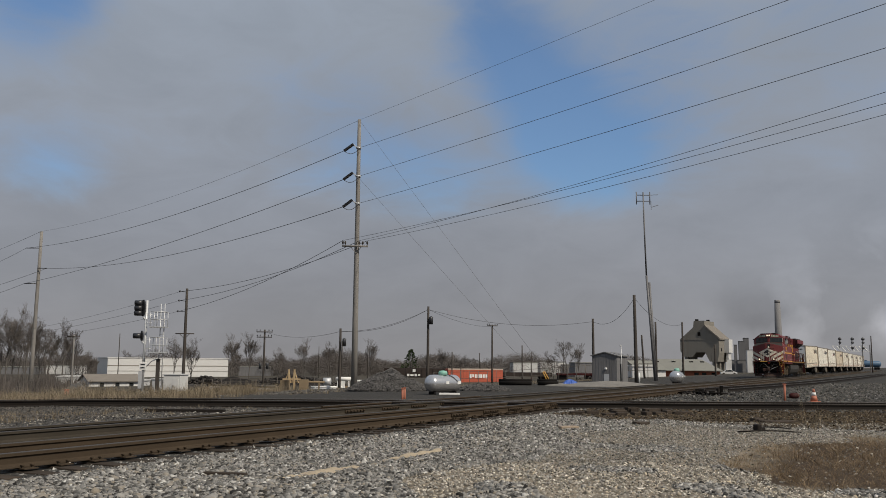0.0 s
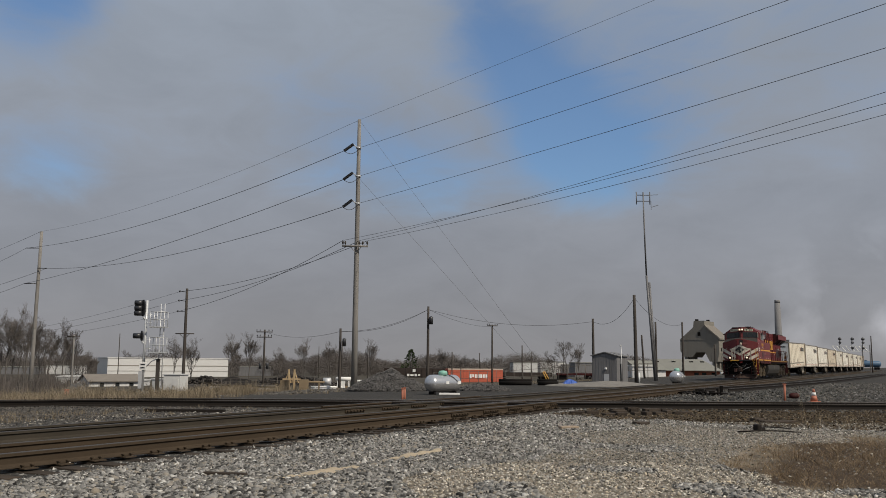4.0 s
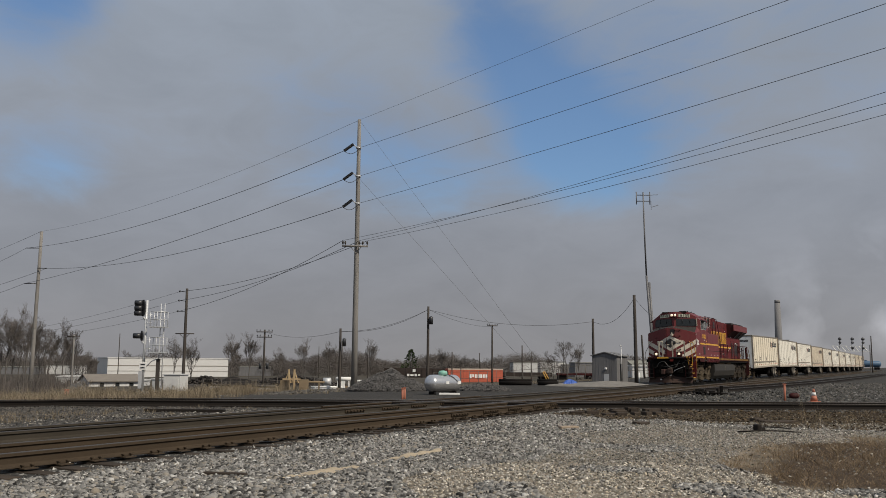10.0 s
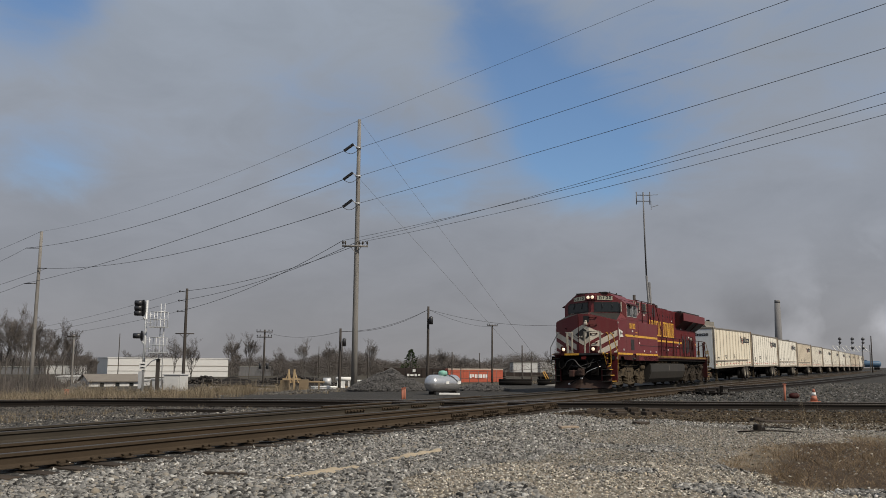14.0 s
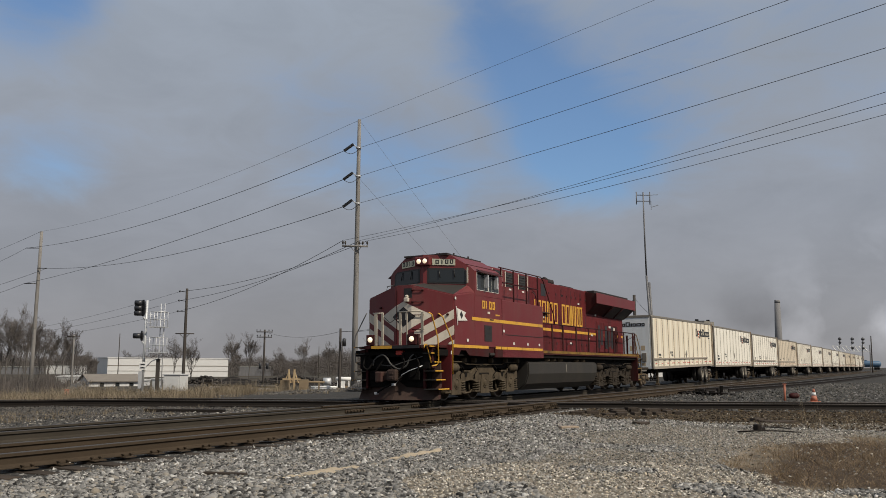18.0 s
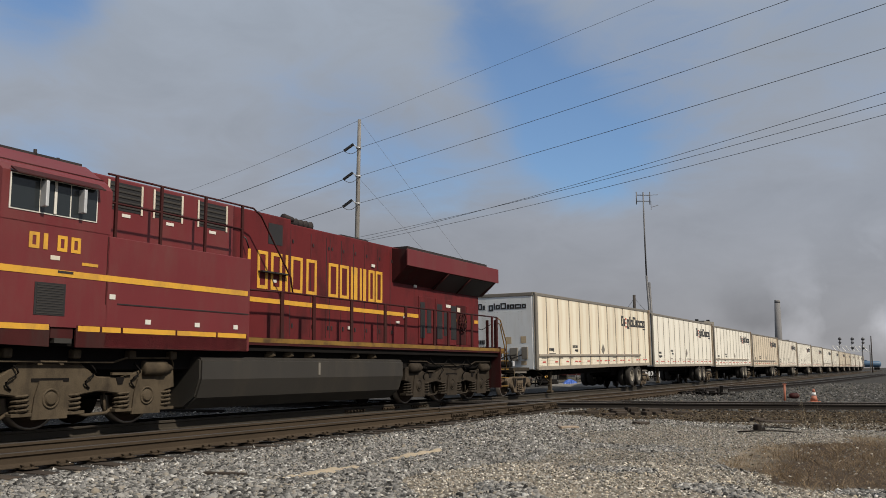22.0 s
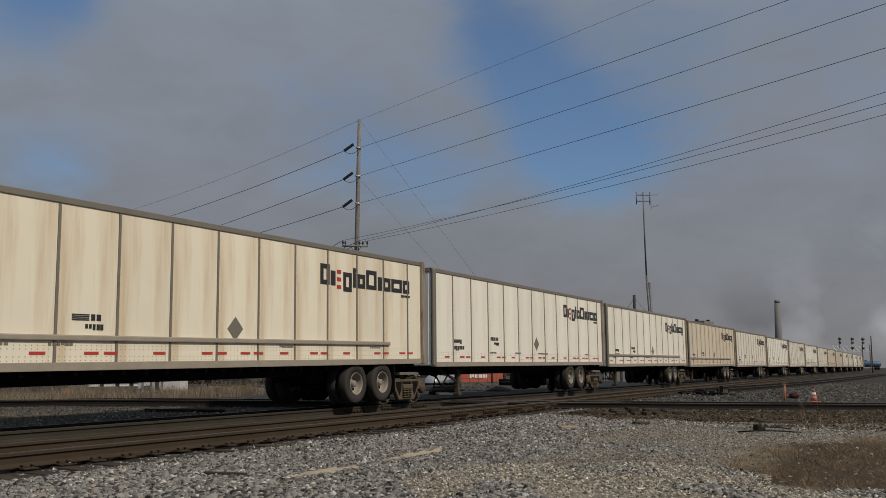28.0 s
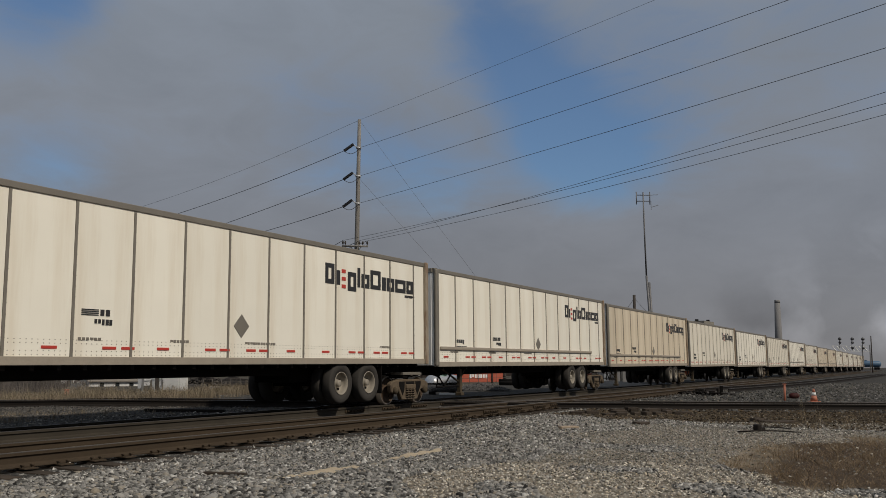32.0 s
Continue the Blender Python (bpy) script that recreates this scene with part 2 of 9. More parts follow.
def tube(bm, pts, r, n=8, r2=None, cap=True):
    """A round bar along a line of points, tapering from r to r2."""
    pts = [Vector(p) for p in pts]
    rings = []
    for i, p in enumerate(pts):
        way = (pts[min(i + 1, len(pts) - 1)] - pts[max(i - 1, 0)]).normalized()
        side = way.cross(Vector((0, 0, 1)) if abs(way.z) < 0.9 else Vector((1, 0, 0))).normalized()
        over = side.cross(way)
        rad = r if r2 is None else r + (r2 - r) * i / (len(pts) - 1)
        rings.append([bm.verts.new(p + (side * math.cos(a) + over * math.sin(a)) * rad) for a in (2 * math.pi * k / n for k in range(n))])
    for a, b in zip(rings, rings[1:]):
        for k in range(n):
            bm.faces.new((a[k], a[(k + 1) % n], b[(k + 1) % n], b[k])).smooth = n > 5
    if cap:
        bm.faces.new(rings[0][::-1]), bm.faces.new(rings[-1])
    return bm


def prism(bm, poly, y0, y1, bevel=0.0):
    """A plate with the outline poly in x, z from y0 to y1."""
    a = [bm.verts.new((x, y0, z)) for x, z in poly]
    b = [bm.verts.new((x, y1, z)) for x, z in poly]
    fs = [bm.faces.new(a), bm.faces.new(b[::-1])]
    n = len(poly)
    fs += [bm.faces.new((a[k], b[k], b[(k + 1) % n], a[(k + 1) % n])) for k in range(n)]
    bmesh.ops.recalc_face_normals(bm, faces=fs)
    if bevel:
        bmesh.ops.bevel(bm, geom=list({e for f in fs for e in f.edges}), offset=bevel, segments=1, affect="EDGES")
    return bm


def loft(bm, sections):
    """Closed rings of points joined from one to the next, with caps."""
    rings = [[bm.verts.new(p) for p in s] for s in sections]
    fs = []
    for a, b in zip(rings, rings[1:]):
        n = len(a)
        fs += [bm.faces.new((a[k], a[(k + 1) % n], b[(k + 1) % n], b[k])) for k in range(n)]
    fs += [bm.faces.new(rings[0][::-1]), bm.faces.new(rings[-1])]
    bmesh.ops.recalc_face_normals(bm, faces=fs)
    return bm


def lathe(bm, profile, centre, axis="y", n=24, cap=True):
    """Turns a profile of (along, radius) about an axis."""
    c = Vector(centre)
    rings = []
    for along, rad in profile:
        ring = []
        for k in range(n):
            a = 2 * math.pi * k / n
            p, q = rad * math.cos(a), rad * math.sin(a)
            ring.append(bm.verts.new(c + (Vector((p, along, q)) if axis == "y" else Vector((p, q, along)) if axis == "z" else Vector((along, p, q)))))
        rings.append(ring)
    fs = []
    for a, b in zip(rings, rings[1:]):
        for k in range(n):
            fs.append(bm.faces.new((a[k], a[(k + 1) % n], b[(k + 1) % n], b[k])))
    for f in fs:
        f.smooth = True
    if cap:
        fs += [bm.faces.new(rings[0][::-1]), bm.faces.new(rings[-1])]
    bmesh.ops.recalc_face_normals(bm, faces=fs)
    return bm


def curl(pts, n=5):
    """A smooth line through the points."""
    pts = [Vector(p) for p in pts]
    out = []
    for i in range(len(pts) - 1):
        a, b, c, d = pts[max(i - 1, 0)], pts[i], pts[i + 1], pts[min(i + 2, len(pts) - 1)]
        for k in range(n):
            t = k / n
            out.append(0.5 * (2 * b + (c - a) * t + (2 * a - 5 * b + 4 * c - d) * t * t + (3 * b - a - 3 * c + d) * t ** 3))
    return out + [pts[-1]]


def mesh_of(name, bm, material):
    me = bpy.data.meshes.new(name)
    bm.to_mesh(me)
    bm.free()
    me.materials.append(material)
    return me


def part(name, bm, material, parent, label=""):
    ob = new(name, mesh_of(name, bm, material))
    ob.parent = parent
    return tagged(ob, label) if label else ob


def share(name, me, parent, m=None, label=""):
    """A further part on a mesh that others use too."""
    ob = new(name, me)
    ob.parent = parent
    if m is not None:
        ob.matrix_basis = m
    return tagged(ob, label) if label else ob


def thing(name, label, category, m=None, group="", kind=""):
    ob = new(name)
    ob.empty_display_size = 0.2
    if m is not None:
        ob.matrix_basis = m
    return tagged(ob, label, category, group, kind)


def solid(name, bm, material, label, category="", m=None, group="", kind=""):
    ob = new(name, mesh_of(name, bm, material))
    if m is not None:
        ob.matrix_basis = m
    return tagged(ob, label, category, group, kind)


def B():
    return bmesh.new()


def V(across, ahead, z=0.0):
    """A point of the plan by metres across and ahead of the camera's level axis."""
    return Vector((math.sin(YAW) * ahead + math.cos(YAW) * across, math.cos(YAW) * ahead - math.sin(YAW) * across, z))


FALL = ((-1e4, 0.0), (9, 0.0), (20, -0.35), (30, -1.2), (62, -2.3), (110, -3.2), (200, -4.0), (1e4, -4.0))


def ground_z(x, y):
    """The land falls gently away behind the tracks."""
    return float(np.interp(y - TRACK_Y, [a for a, b in FALL], [b for a, b in FALL]))


def G(across, ahead):
    p = V(across, ahead)
    return V(across, ahead, ground_z(p.x, p.y))




def stand(across, ahead, turn=0.0, dz=0.0):
    """A pose on the land, local x across the view and y away from the camera, turned by degrees."""
    p = G(across, ahead)
    return Matrix.Translation(p + Vector((0, 0, dz))) @ pose(0, 0, 0, 0, 0, -62.033 + turn)


# ---- ground ----
def ground_material():
    # base set dark to paint the shade in gaps between the loose stones
    m = mat("ballast_ground", (0.046, 0.044, 0.041), 0.95, var=0.3, scale=0.35, bump=0.0)
    nt = m.node_tree
    N, L = nt.nodes, nt.links
    bsdf = N["Principled BSDF"]
    base = bsdf.inputs["Base Color"].links[0].from_socket
    co = N.new("ShaderNodeTexCoord").outputs["Object"]
    stones = N.new("ShaderNodeTexVoronoi")
    stones.inputs["Scale"].default_value = 16.0
    L.new(co, stones.inputs["Vector"])
    grey = N.new("ShaderNodeMapRange")
    L.new(stones.outputs["Color"], grey.inputs["Value"])
    grey.inputs["To Min"].default_value, grey.inputs["To Max"].default_value = 0.55, 1.5
    sc = N.new("ShaderNodeVectorMath")
    sc.operation = "SCALE"
    L.new(base, sc.inputs[0]), L.new(grey.outputs[0], sc.inputs["Scale"])
    colour = sc.outputs[0]
    xyz = N.new("ShaderNodeSeparateXYZ")
    L.new(co, xyz.inputs[0])

    def wobble(scale, amount):
        n = N.new("ShaderNodeTexNoise")
        n.inputs["Scale"].default_value, n.inputs["Detail"].default_value = scale, 6
        L.new(co, n.inputs["Vector"])
        q = N.new("ShaderNodeMath")
        q.operation = "MULTIPLY_ADD"
        L.new(n.outputs["Fac"], q.inputs[0])
        q.inputs[1].default_value, q.inputs[2].default_value = amount, -amount / 2
        return q.outputs[0]

    def edge(socket, lo, hi, jitter):
        a = N.new("ShaderNodeMath")
        L.new(socket, a.inputs[0]), L.new(jitter, a.inputs[1])
        r = N.new("ShaderNodeMapRange")
        r.interpolation_type = "SMOOTHSTEP"
        L.new(a.outputs[0], r.inputs["Value"])
        r.inputs["From Min"].default_value, r.inputs["From Max"].default_value = lo, hi
        return r.outputs[0]

    def both(a, b):
        q = N.new("ShaderNodeMath")
        q.operation = "MULTIPLY"
        L.new(a, q.inputs[0]), L.new(b, q.inputs[1])
        return q.outputs[0]

    def blend(fac, rgb):
        nonlocal colour
        mx = N.new("ShaderNodeMix")
        mx.data_type = "RGBA"
        L.new(fac, mx.inputs["Factor"]), L.new(colour, mx.inputs["A"])
        mx.inputs["B"].default_value = (*rgb, 1)
        colour = mx.outputs["Result"]

    # sandy trodden path beside the near track, bare earth with dead grass by the crossing, scrub beyond
    sandy = both(edge(xyz.outputs["Y"], 6.4, 5.4, wobble(0.8, 1.6)), edge(xyz.outputs["X"], 21.5, 19.5, wobble(0.7, 1.8)))
    blend(both(sandy, edge(wobble(2.5, 1.0), -0.5, 0.25, wobble(9, 0.4))), (0.25, 0.213, 0.163))
    streak = both(edge(xyz.outputs["Y"], 7.1, 6.9, wobble(1.5, 0.5)), edge(xyz.outputs["Y"], 6.3, 6.5, wobble(1.3, 0.5)))
    blend(both(streak, edge(xyz.outputs["X"], 14.5, 13.0, wobble(0.8, 1.5))), (0.19, 0.155, 0.11))
    patch = both(edge(xyz.outputs["X"], 10.6, 11.8, wobble(0.9, 1.2)), edge(xyz.outputs["Y"], -6.0, -4.0, wobble(0.9, 1.2)))
    blend(both(both(patch, edge(xyz.outputs["Y"], 2.4, 1.7, wobble(0.9, 1.2))), edge(xyz.outputs["X"], 19.5, 17.5, wobble(0.8, 2.0))), (0.056, 0.040, 0.027))
    blend(both(edge(xyz.outputs["Y"], 9.2, 8.0, wobble(1.2, 1.0)), both(edge(xyz.outputs["X"], 20.8, 22.0, wobble(0.8, 2)), edge(xyz.outputs["X"], 34, 31, wobble(0.8, 2)))), (0.048, 0.036, 0.024))
    blend(edge(xyz.outputs["Y"], 24.0, 30.0, wobble(0.25, 9.0)), (0.066, 0.060, 0.050))
    blend(both(edge(xyz.outputs["Y"], 34.0, 60.0, wobble(0.05, 30.0)), edge(wobble(0.03, 1.0), -0.1, 0.2, wobble(0.2, 0.3))), (0.060, 0.052, 0.038))
    L.new(colour, bsdf.inputs["Base Color"])
    b = N.new("ShaderNodeBump")
    b.inputs["Strength"].default_value, b.inputs["Distance"].default_value = 0.8, 0.03
    inv = N.new("ShaderNodeMath")
    inv.operation = "SUBTRACT"
    inv.inputs[0].default_value = 1.0
    L.new(stones.outputs["Distance"], inv.inputs[1])
    L.new(inv.outputs[0], b.inputs["Height"]), L.new(b.outputs[0], bsdf.inputs["Normal"])
    return m


M_GROUND = ground_material()
xs = np.concatenate([np.linspace(-4500, -60, 14), np.linspace(-50, 160, 106), np.linspace(175, 4500, 40)])
ys = np.concatenate([np.linspace(-4500, -40, 12), np.linspace(-30, 90, 81), np.linspace(100, 4500, 36)])
gv = [(x, y, ground_z(x, y) + (0.03 * noise.noise((x * 0.35, y * 0.35, 0)) - 0.03 if abs(x) < 160 and abs(y) < 90 else -0.03)) for y in ys for x in xs]
nx = len(xs)
gf = [(j * nx + i, j * nx + i + 1, (j + 1) * nx + i + 1, (j + 1) * nx + i) for j in range(len(ys) - 1) for i in range(nx - 1)]
gm = bpy.data.meshes.new("ground")
gm.from_pydata(gv, [], gf)
gm.materials.append(M_GROUND)
for p in gm.polygons:
    p.use_smooth = True
tagged(new("ground", gm), "grey gravel yard ground falling away behind the tracks", "ground", kind="structure")

# ---- tracks ----
RAIL_SECTION = ((-0.076, 0.0), (0.076, 0.0), (0.076, 0.012), (0.02, 0.03), (0.011, 0.05), (0.011, 0.13), (0.036, 0.143), (0.036, 0.178), (0.028, 0.186),
                (-0.028, 0.186), (-0.036, 0.178), (-0.036, 0.143), (-0.011, 0.13), (-0.011, 0.05), (-0.02, 0.03), (-0.076, 0.012))


def rail_mesh(path, material):
    """A rail along a path of points on its foot, with a polished head."""
    bm = B()
    rings = []
    for i, p in enumerate(path):
        way = (Vector(path[min(i + 1, len(path) - 1)]) - Vector(path[max(i - 1, 0)])).normalized()
        side = Vector((-way.y, way.x, 0)).normalized()
        rings.append([bm.verts.new(Vector(p) + side * a + Vector((0, 0, b))) for a, b in RAIL_SECTION])
    n = len(RAIL_SECTION)
    for a, b in zip(rings, rings[1:]):
        for k in range(n):
            f = bm.faces.new((a[k], b[k], b[(k + 1) % n], a[(k + 1) % n]))
            f.material_index = 1 if k in (7, 8, 9) else 0
    bm.faces.new(rings[0]), bm.faces.new(rings[-1][::-1])
    me = mesh_of("rail", bm, material)
    me.materials.append(M_RAIL_TOP)
    return me


CURVE_X, CURVE_R = 255.0, 500.0


def on_track(u, off=0.0, z=0.0):
    """A point at u metres along the main line, off to its far side; the line bends away in the distance."""
    if u <= CURVE_X:
        return Vector((u, TRACK_Y + off, z)), 0.0
    a = (u - CURVE_X) / CURVE_R
    return Vector((CURVE_X + (CURVE_R - off) * math.sin(a), TRACK_Y + CURVE_R - (CURVE_R - off) * math.cos(a), z)), a


GAUGE = 0.755
us = [-60, 0, 30, 60, 120, 200, 255] + list(range(275, 440, 15))
main_track = thing("track_main", "main railway track with polished rails on ballast", "railway track", kind="structure")
for off, dz in ((-GAUGE, 0.022), (GAUGE, -0.045)):
    share("rail", rail_mesh([on_track(u, off, dz)[0] for u in us], M_RAIL_MAIN), main_track)
second_track = thing("track_second", "nearer railway track with rusty brown rails and spiked ties", "railway track", kind="structure")
SECOND_Y = 10.665
for off, dz in ((-0.7175 - 0.02, 0.03), (0.7175, 0.0)):
    share("rail", rail_mesh([(u, SECOND_Y + off, dz) for u in (-60, 0, 25, 60, 120, 200, 330)], M_RAIL_SIDE), second_track)
# the line that crosses both tracks at the diamond
CROSS_A, CROSS_B = Vector((32.9 + 0.59 * 40, -40.0, 0)), Vector((32.9 - 0.59 * 110, 110.0, 0))
cross_way = (CROSS_B - CROSS_A).normalized()
cross_side = Vector((-cross_way.y, cross_way.x, 0))
cross_track = thing("track_crossing", "dark crossing railway track cutting over the main lines", "railway track", kind="structure")


def cross_z(p):
    return max(ground_z(p.x, p.y), -0.5)


for off in (-0.7175, 0.7175):
    pts = [CROSS_A.lerp(CROSS_B, k / 60) + cross_side * off for k in range(61)]
    share("rail", rail_mesh([(p.x, p.y, cross_z(p) - 0.004) for p in pts], M_RAIL_DARK), cross_track)
# guard rails in the diamond
for off in (-0.56, 0.56):
    share("guard_rail", rail_mesh([CROSS_A + cross_way * d + cross_side * off + Vector((0, 0, -0.008)) for d in (56, 58.5, 66, 69)], M_RAIL_DARK), cross_track)
    share("guard_rail", rail_mesh([(x, TRACK_Y + off, -0.006) for x in (20, 21, 29, 30)], M_RAIL_SIDE), main_track)
    share("guard_rail", rail_mesh([(x, SECOND_Y + off, -0.006) for x in (21, 22, 31, 32)], M_RAIL_SIDE), second_track)

# bolted joint bars on the near rail
bar_bm = B()
box(bar_bm, -0.45, 0.45, -0.035, 0.0, 0.055, 0.125, 0.006)
BAR = mesh_of("joint_bar", bar_bm, M_RAIL_SIDE)
bolt_bm = B()
lathe(bolt_bm, [(-0.05, 0.005), (-0.05, 0.02), (0.0, 0.02), (0.0, 0.005)], (0, 0, 0), "y", 6)
BOLT = mesh_of("bolt", bolt_bm, M_RAIL_SIDE)
for x in (19.6, 21.4, 23.0, 24.8, 26.2, 27.8):
    for yr, zr, tr in ((SECOND_Y - 0.7375, 0.03, second_track), (TRACK_Y - GAUGE, 0.022, main_track)):
        bar = share("joint_bar", BAR, tr, pose(x, yr - 0.011, zr))
        for k in range(6):
            share("bolt", BOLT, bar, pose(-0.375 + 0.15 * k, -0.035, 0.09))
tie_bm = B()
box(tie_bm, -0.115, 0.115, -1.3, 1.3, -0.16, 0.0, 0.012)
TIE = mesh_of("tie", tie_bm, M_TIE)
spike_bm = B()
for sx in (-0.07, 0.07):
    for sy in (-0.085, 0.085):
        box(spike_bm, sx - 0.012, sx + 0.012, sy - 0.012, sy + 0.012, 0.0, 0.045)
        box(spike_bm, sx - 0.018, sx + 0.018, sy - 0.025, sy + 0.02, 0.038, 0.052)
box(spike_bm, -0.10, 0.10, -0.17, 0.17, 0.0, 0.014)
SPIKES = mesh_of("tie_plate", spike_bm, M_RAIL_SIDE)
rng = random.Random(5)
for k in range(130):
    x = -2 + k * 0.53
    a = pose(x + rng.uniform(-0.03, 0.03), SECOND_Y, -0.008 + rng.uniform(-0.016, 0.006), 0, 0, rng.uniform(-1.5, 1.5))
    share("tie", TIE, second_track, a)
    share("tie_plate", SPIKES, second_track, pose(x, SECOND_Y - 0.7375, 0.012))
for k in range(150):
    x = 2 + k * 0.53
    share("tie", TIE, main_track, pose(x + rng.uniform(-0.03, 0.03), TRACK_Y, -0.02 + rng.uniform(-0.02, 0.0), 0, 0, rng.uniform(-1.5, 1.5)))
for k in range(110):
    p = CROSS_A + cross_way * (30 + k * 0.55)
    share("tie", TIE, cross_track, Matrix.Translation(p + Vector((0, 0, cross_z(p) - 0.02))) @ pose(0, 0, 0, 0, 0, math.degrees(math.atan2(cross_way.y, cross_way.x))))
# ---- train: shared running gear ----
RT = 0.18  # rail head
LEAN = -1.0  # the line is banked by a degree


def wheelset(name, radius, half, parent, m):
    """Two flanged wheels on an axle, turning together, about the local y axis."""
    bm = B()
    tube(bm, [(0, -half - 0.12, 0), (0, half + 0.12, 0)], 0.085, 12)
    axle = part(name, bm, M_WHEEL, parent)
    axle.matrix_basis = m
    for s in (-1, 1):
        w = B()
        lathe(w, [(s * (half - 0.075), 0.10), (s * (half - 0.075), radius + 0.026), (s * (half - 0.045), radius + 0.024), (s * (half - 0.03), radius),
                  (s * (half + 0.055), radius - 0.008), (s * (half + 0.06), radius - 0.05), (s * (half + 0.02), radius - 0.07), (s * (half + 0.005), 0.16), (s * (half + 0.06), 0.13), (s * (half + 0.06), 0.02)],
              (0, 0, 0), "y", 32)
        for k in range(2):
            a = math.pi * k
            box(w, math.cos(a) * 0.24 - 0.03, math.cos(a) * 0.24 + 0.03, s * (half + 0.012) - 0.012, s * (half + 0.012) + 0.012, math.sin(a) * 0.24 - 0.03, math.sin(a) * 0.24 + 0.03)
        me = mesh_of("wheel", w, M_WHEEL)
        me.materials.append(M_STEEL)
        for p in me.polygons:
            c = p.center
            if math.hypot(c.x, c.z) > radius - 0.045:
                p.material_index = 1
        share("wheel", me, axle)
    return axle


def coil(bm, x, y, z0, z1, r, wire, turns=4):
    n = turns * 10
    tube(bm, [(x + r * math.cos(k * 2 * math.pi / 10), y + r * math.sin(k * 2 * math.pi / 10), z0 + (z1 - z0) * k / n) for k in range(n + 1)], wire, 5)




# ---- rail bogie under each pair of trailer ends ----
def rail_bogie():
    """Origin under the bogie's middle, at ballast height."""
    th = thing("rail_bogie", "tan dusty cast-steel four-wheel rail bogie under trailer ends", "bogie", group="rail bogies of the train")
    R = 0.40
    for s in (-1, 1):
        y = s * 0.98
        bm = B()
        prism(bm, [(-1.06, RT + 0.56), (-0.98, RT + 0.64), (-0.60, RT + 0.70), (0.60, RT + 0.70), (0.98, RT + 0.64), (1.06, RT + 0.56), (1.02, RT + 0.36), (0.90, RT + 0.32), (0.76, RT + 0.44), (0.62, RT + 0.40), (0.42, RT + 0.13),
                   (-0.42, RT + 0.13), (-0.62, RT + 0.40), (-0.76, RT + 0.44), (-0.90, RT + 0.32), (-1.02, RT + 0.36)], y - 0.07, y + 0.07, 0.02)
        frame_ob = part("side_frame", bm, M_BOGIE, th)
        for sx in (-1, 1):
            # no real opening: a dark plate paints the shade inside the hole
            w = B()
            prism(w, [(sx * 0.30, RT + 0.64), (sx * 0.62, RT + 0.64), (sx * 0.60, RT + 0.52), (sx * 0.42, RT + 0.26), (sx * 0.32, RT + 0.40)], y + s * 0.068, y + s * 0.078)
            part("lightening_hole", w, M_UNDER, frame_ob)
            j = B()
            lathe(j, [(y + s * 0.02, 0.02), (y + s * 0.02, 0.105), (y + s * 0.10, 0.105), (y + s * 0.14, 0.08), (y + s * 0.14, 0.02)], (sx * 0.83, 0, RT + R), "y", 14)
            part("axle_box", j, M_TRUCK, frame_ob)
        # dark plate behind the springs paints the shade of their pocket
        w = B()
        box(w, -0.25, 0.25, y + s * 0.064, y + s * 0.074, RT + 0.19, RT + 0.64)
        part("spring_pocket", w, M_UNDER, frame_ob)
        for k in range(3):
            c = B()
            coil(c, -0.16 + 0.16 * k, y + s * 0.06, RT + 0.18, RT + 0.44, 0.065, 0.016)
            part("coil_spring", c, M_BOGIE, frame_ob)
        c = B()
        box(c, -0.26, 0.26, y - 0.05, y + s * 0.12, RT + 0.44, RT + 0.56, 0.02)
        part("bolster_end", c, M_BOGIE, frame_ob)
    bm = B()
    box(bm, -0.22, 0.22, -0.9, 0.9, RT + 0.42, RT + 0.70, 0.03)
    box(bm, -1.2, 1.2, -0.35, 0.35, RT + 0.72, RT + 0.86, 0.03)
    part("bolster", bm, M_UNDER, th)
    bm = B()
    tube(bm, [(-0.9, -0.85, RT + 0.74), (-0.3, -0.9, RT + 0.82), (0.4, -0.88, RT + 0.78), (1.1, -0.84, RT + 0.85)], 0.022, 6)
    part("brake_hose", bm, M_UNDER, th)
    bm = B()
    box(bm, -0.5, 0.55, -1.12, -0.7, RT + 0.82, RT + 0.90, 0.01)
    part("locking_plate", bm, M_POST, th)
    for sx in (-1, 1):
        wheelset("wheelset", R, 0.74, th, pose(sx * 0.83, 0, RT + R))
    return th


# ---- trailers ----
T_LEN, T_BOT, T_TOP, T_HALF = 16.2, RT + 1.05, RT + 3.97, 1.295
PANELS = 12


def bars(bm, x0, x1, y0, y1, z0, z1, words, seed):
    """Writing that stays unread: upright bars of the letters' size."""
    r = random.Random(seed)
    x = x0
    step = (x1 - x0) / words
    for k in range(words):
        w = step * r.uniform(0.66, 0.84)
        box(bm, x, x + w, y0, y1, z0 + (z1 - z0) * (0.0 if r.random() < 0.7 else 0.25), z1)
        x += step


def hollow(x0, x1, y0, y1, z0, z1, stroke):
    """A plain box outline, or a solid bar where it is narrow."""
    bm = B()
    if x1 - x0 < stroke * 2.2:
        return box(bm, x0, x1, y0, y1, z0, z1)
    box(bm, x0, x0 + stroke, y0, y1, z0, z1)
    box(bm, x1 - stroke, x1, y0, y1, z0, z1)
    box(bm, x0 + stroke, x1 - stroke, y0, y1, z1 - stroke * 0.9, z1)
    box(bm, x0 + stroke, x1 - stroke, y0, y1, z0, z0 + stroke * 0.9)
    return bm


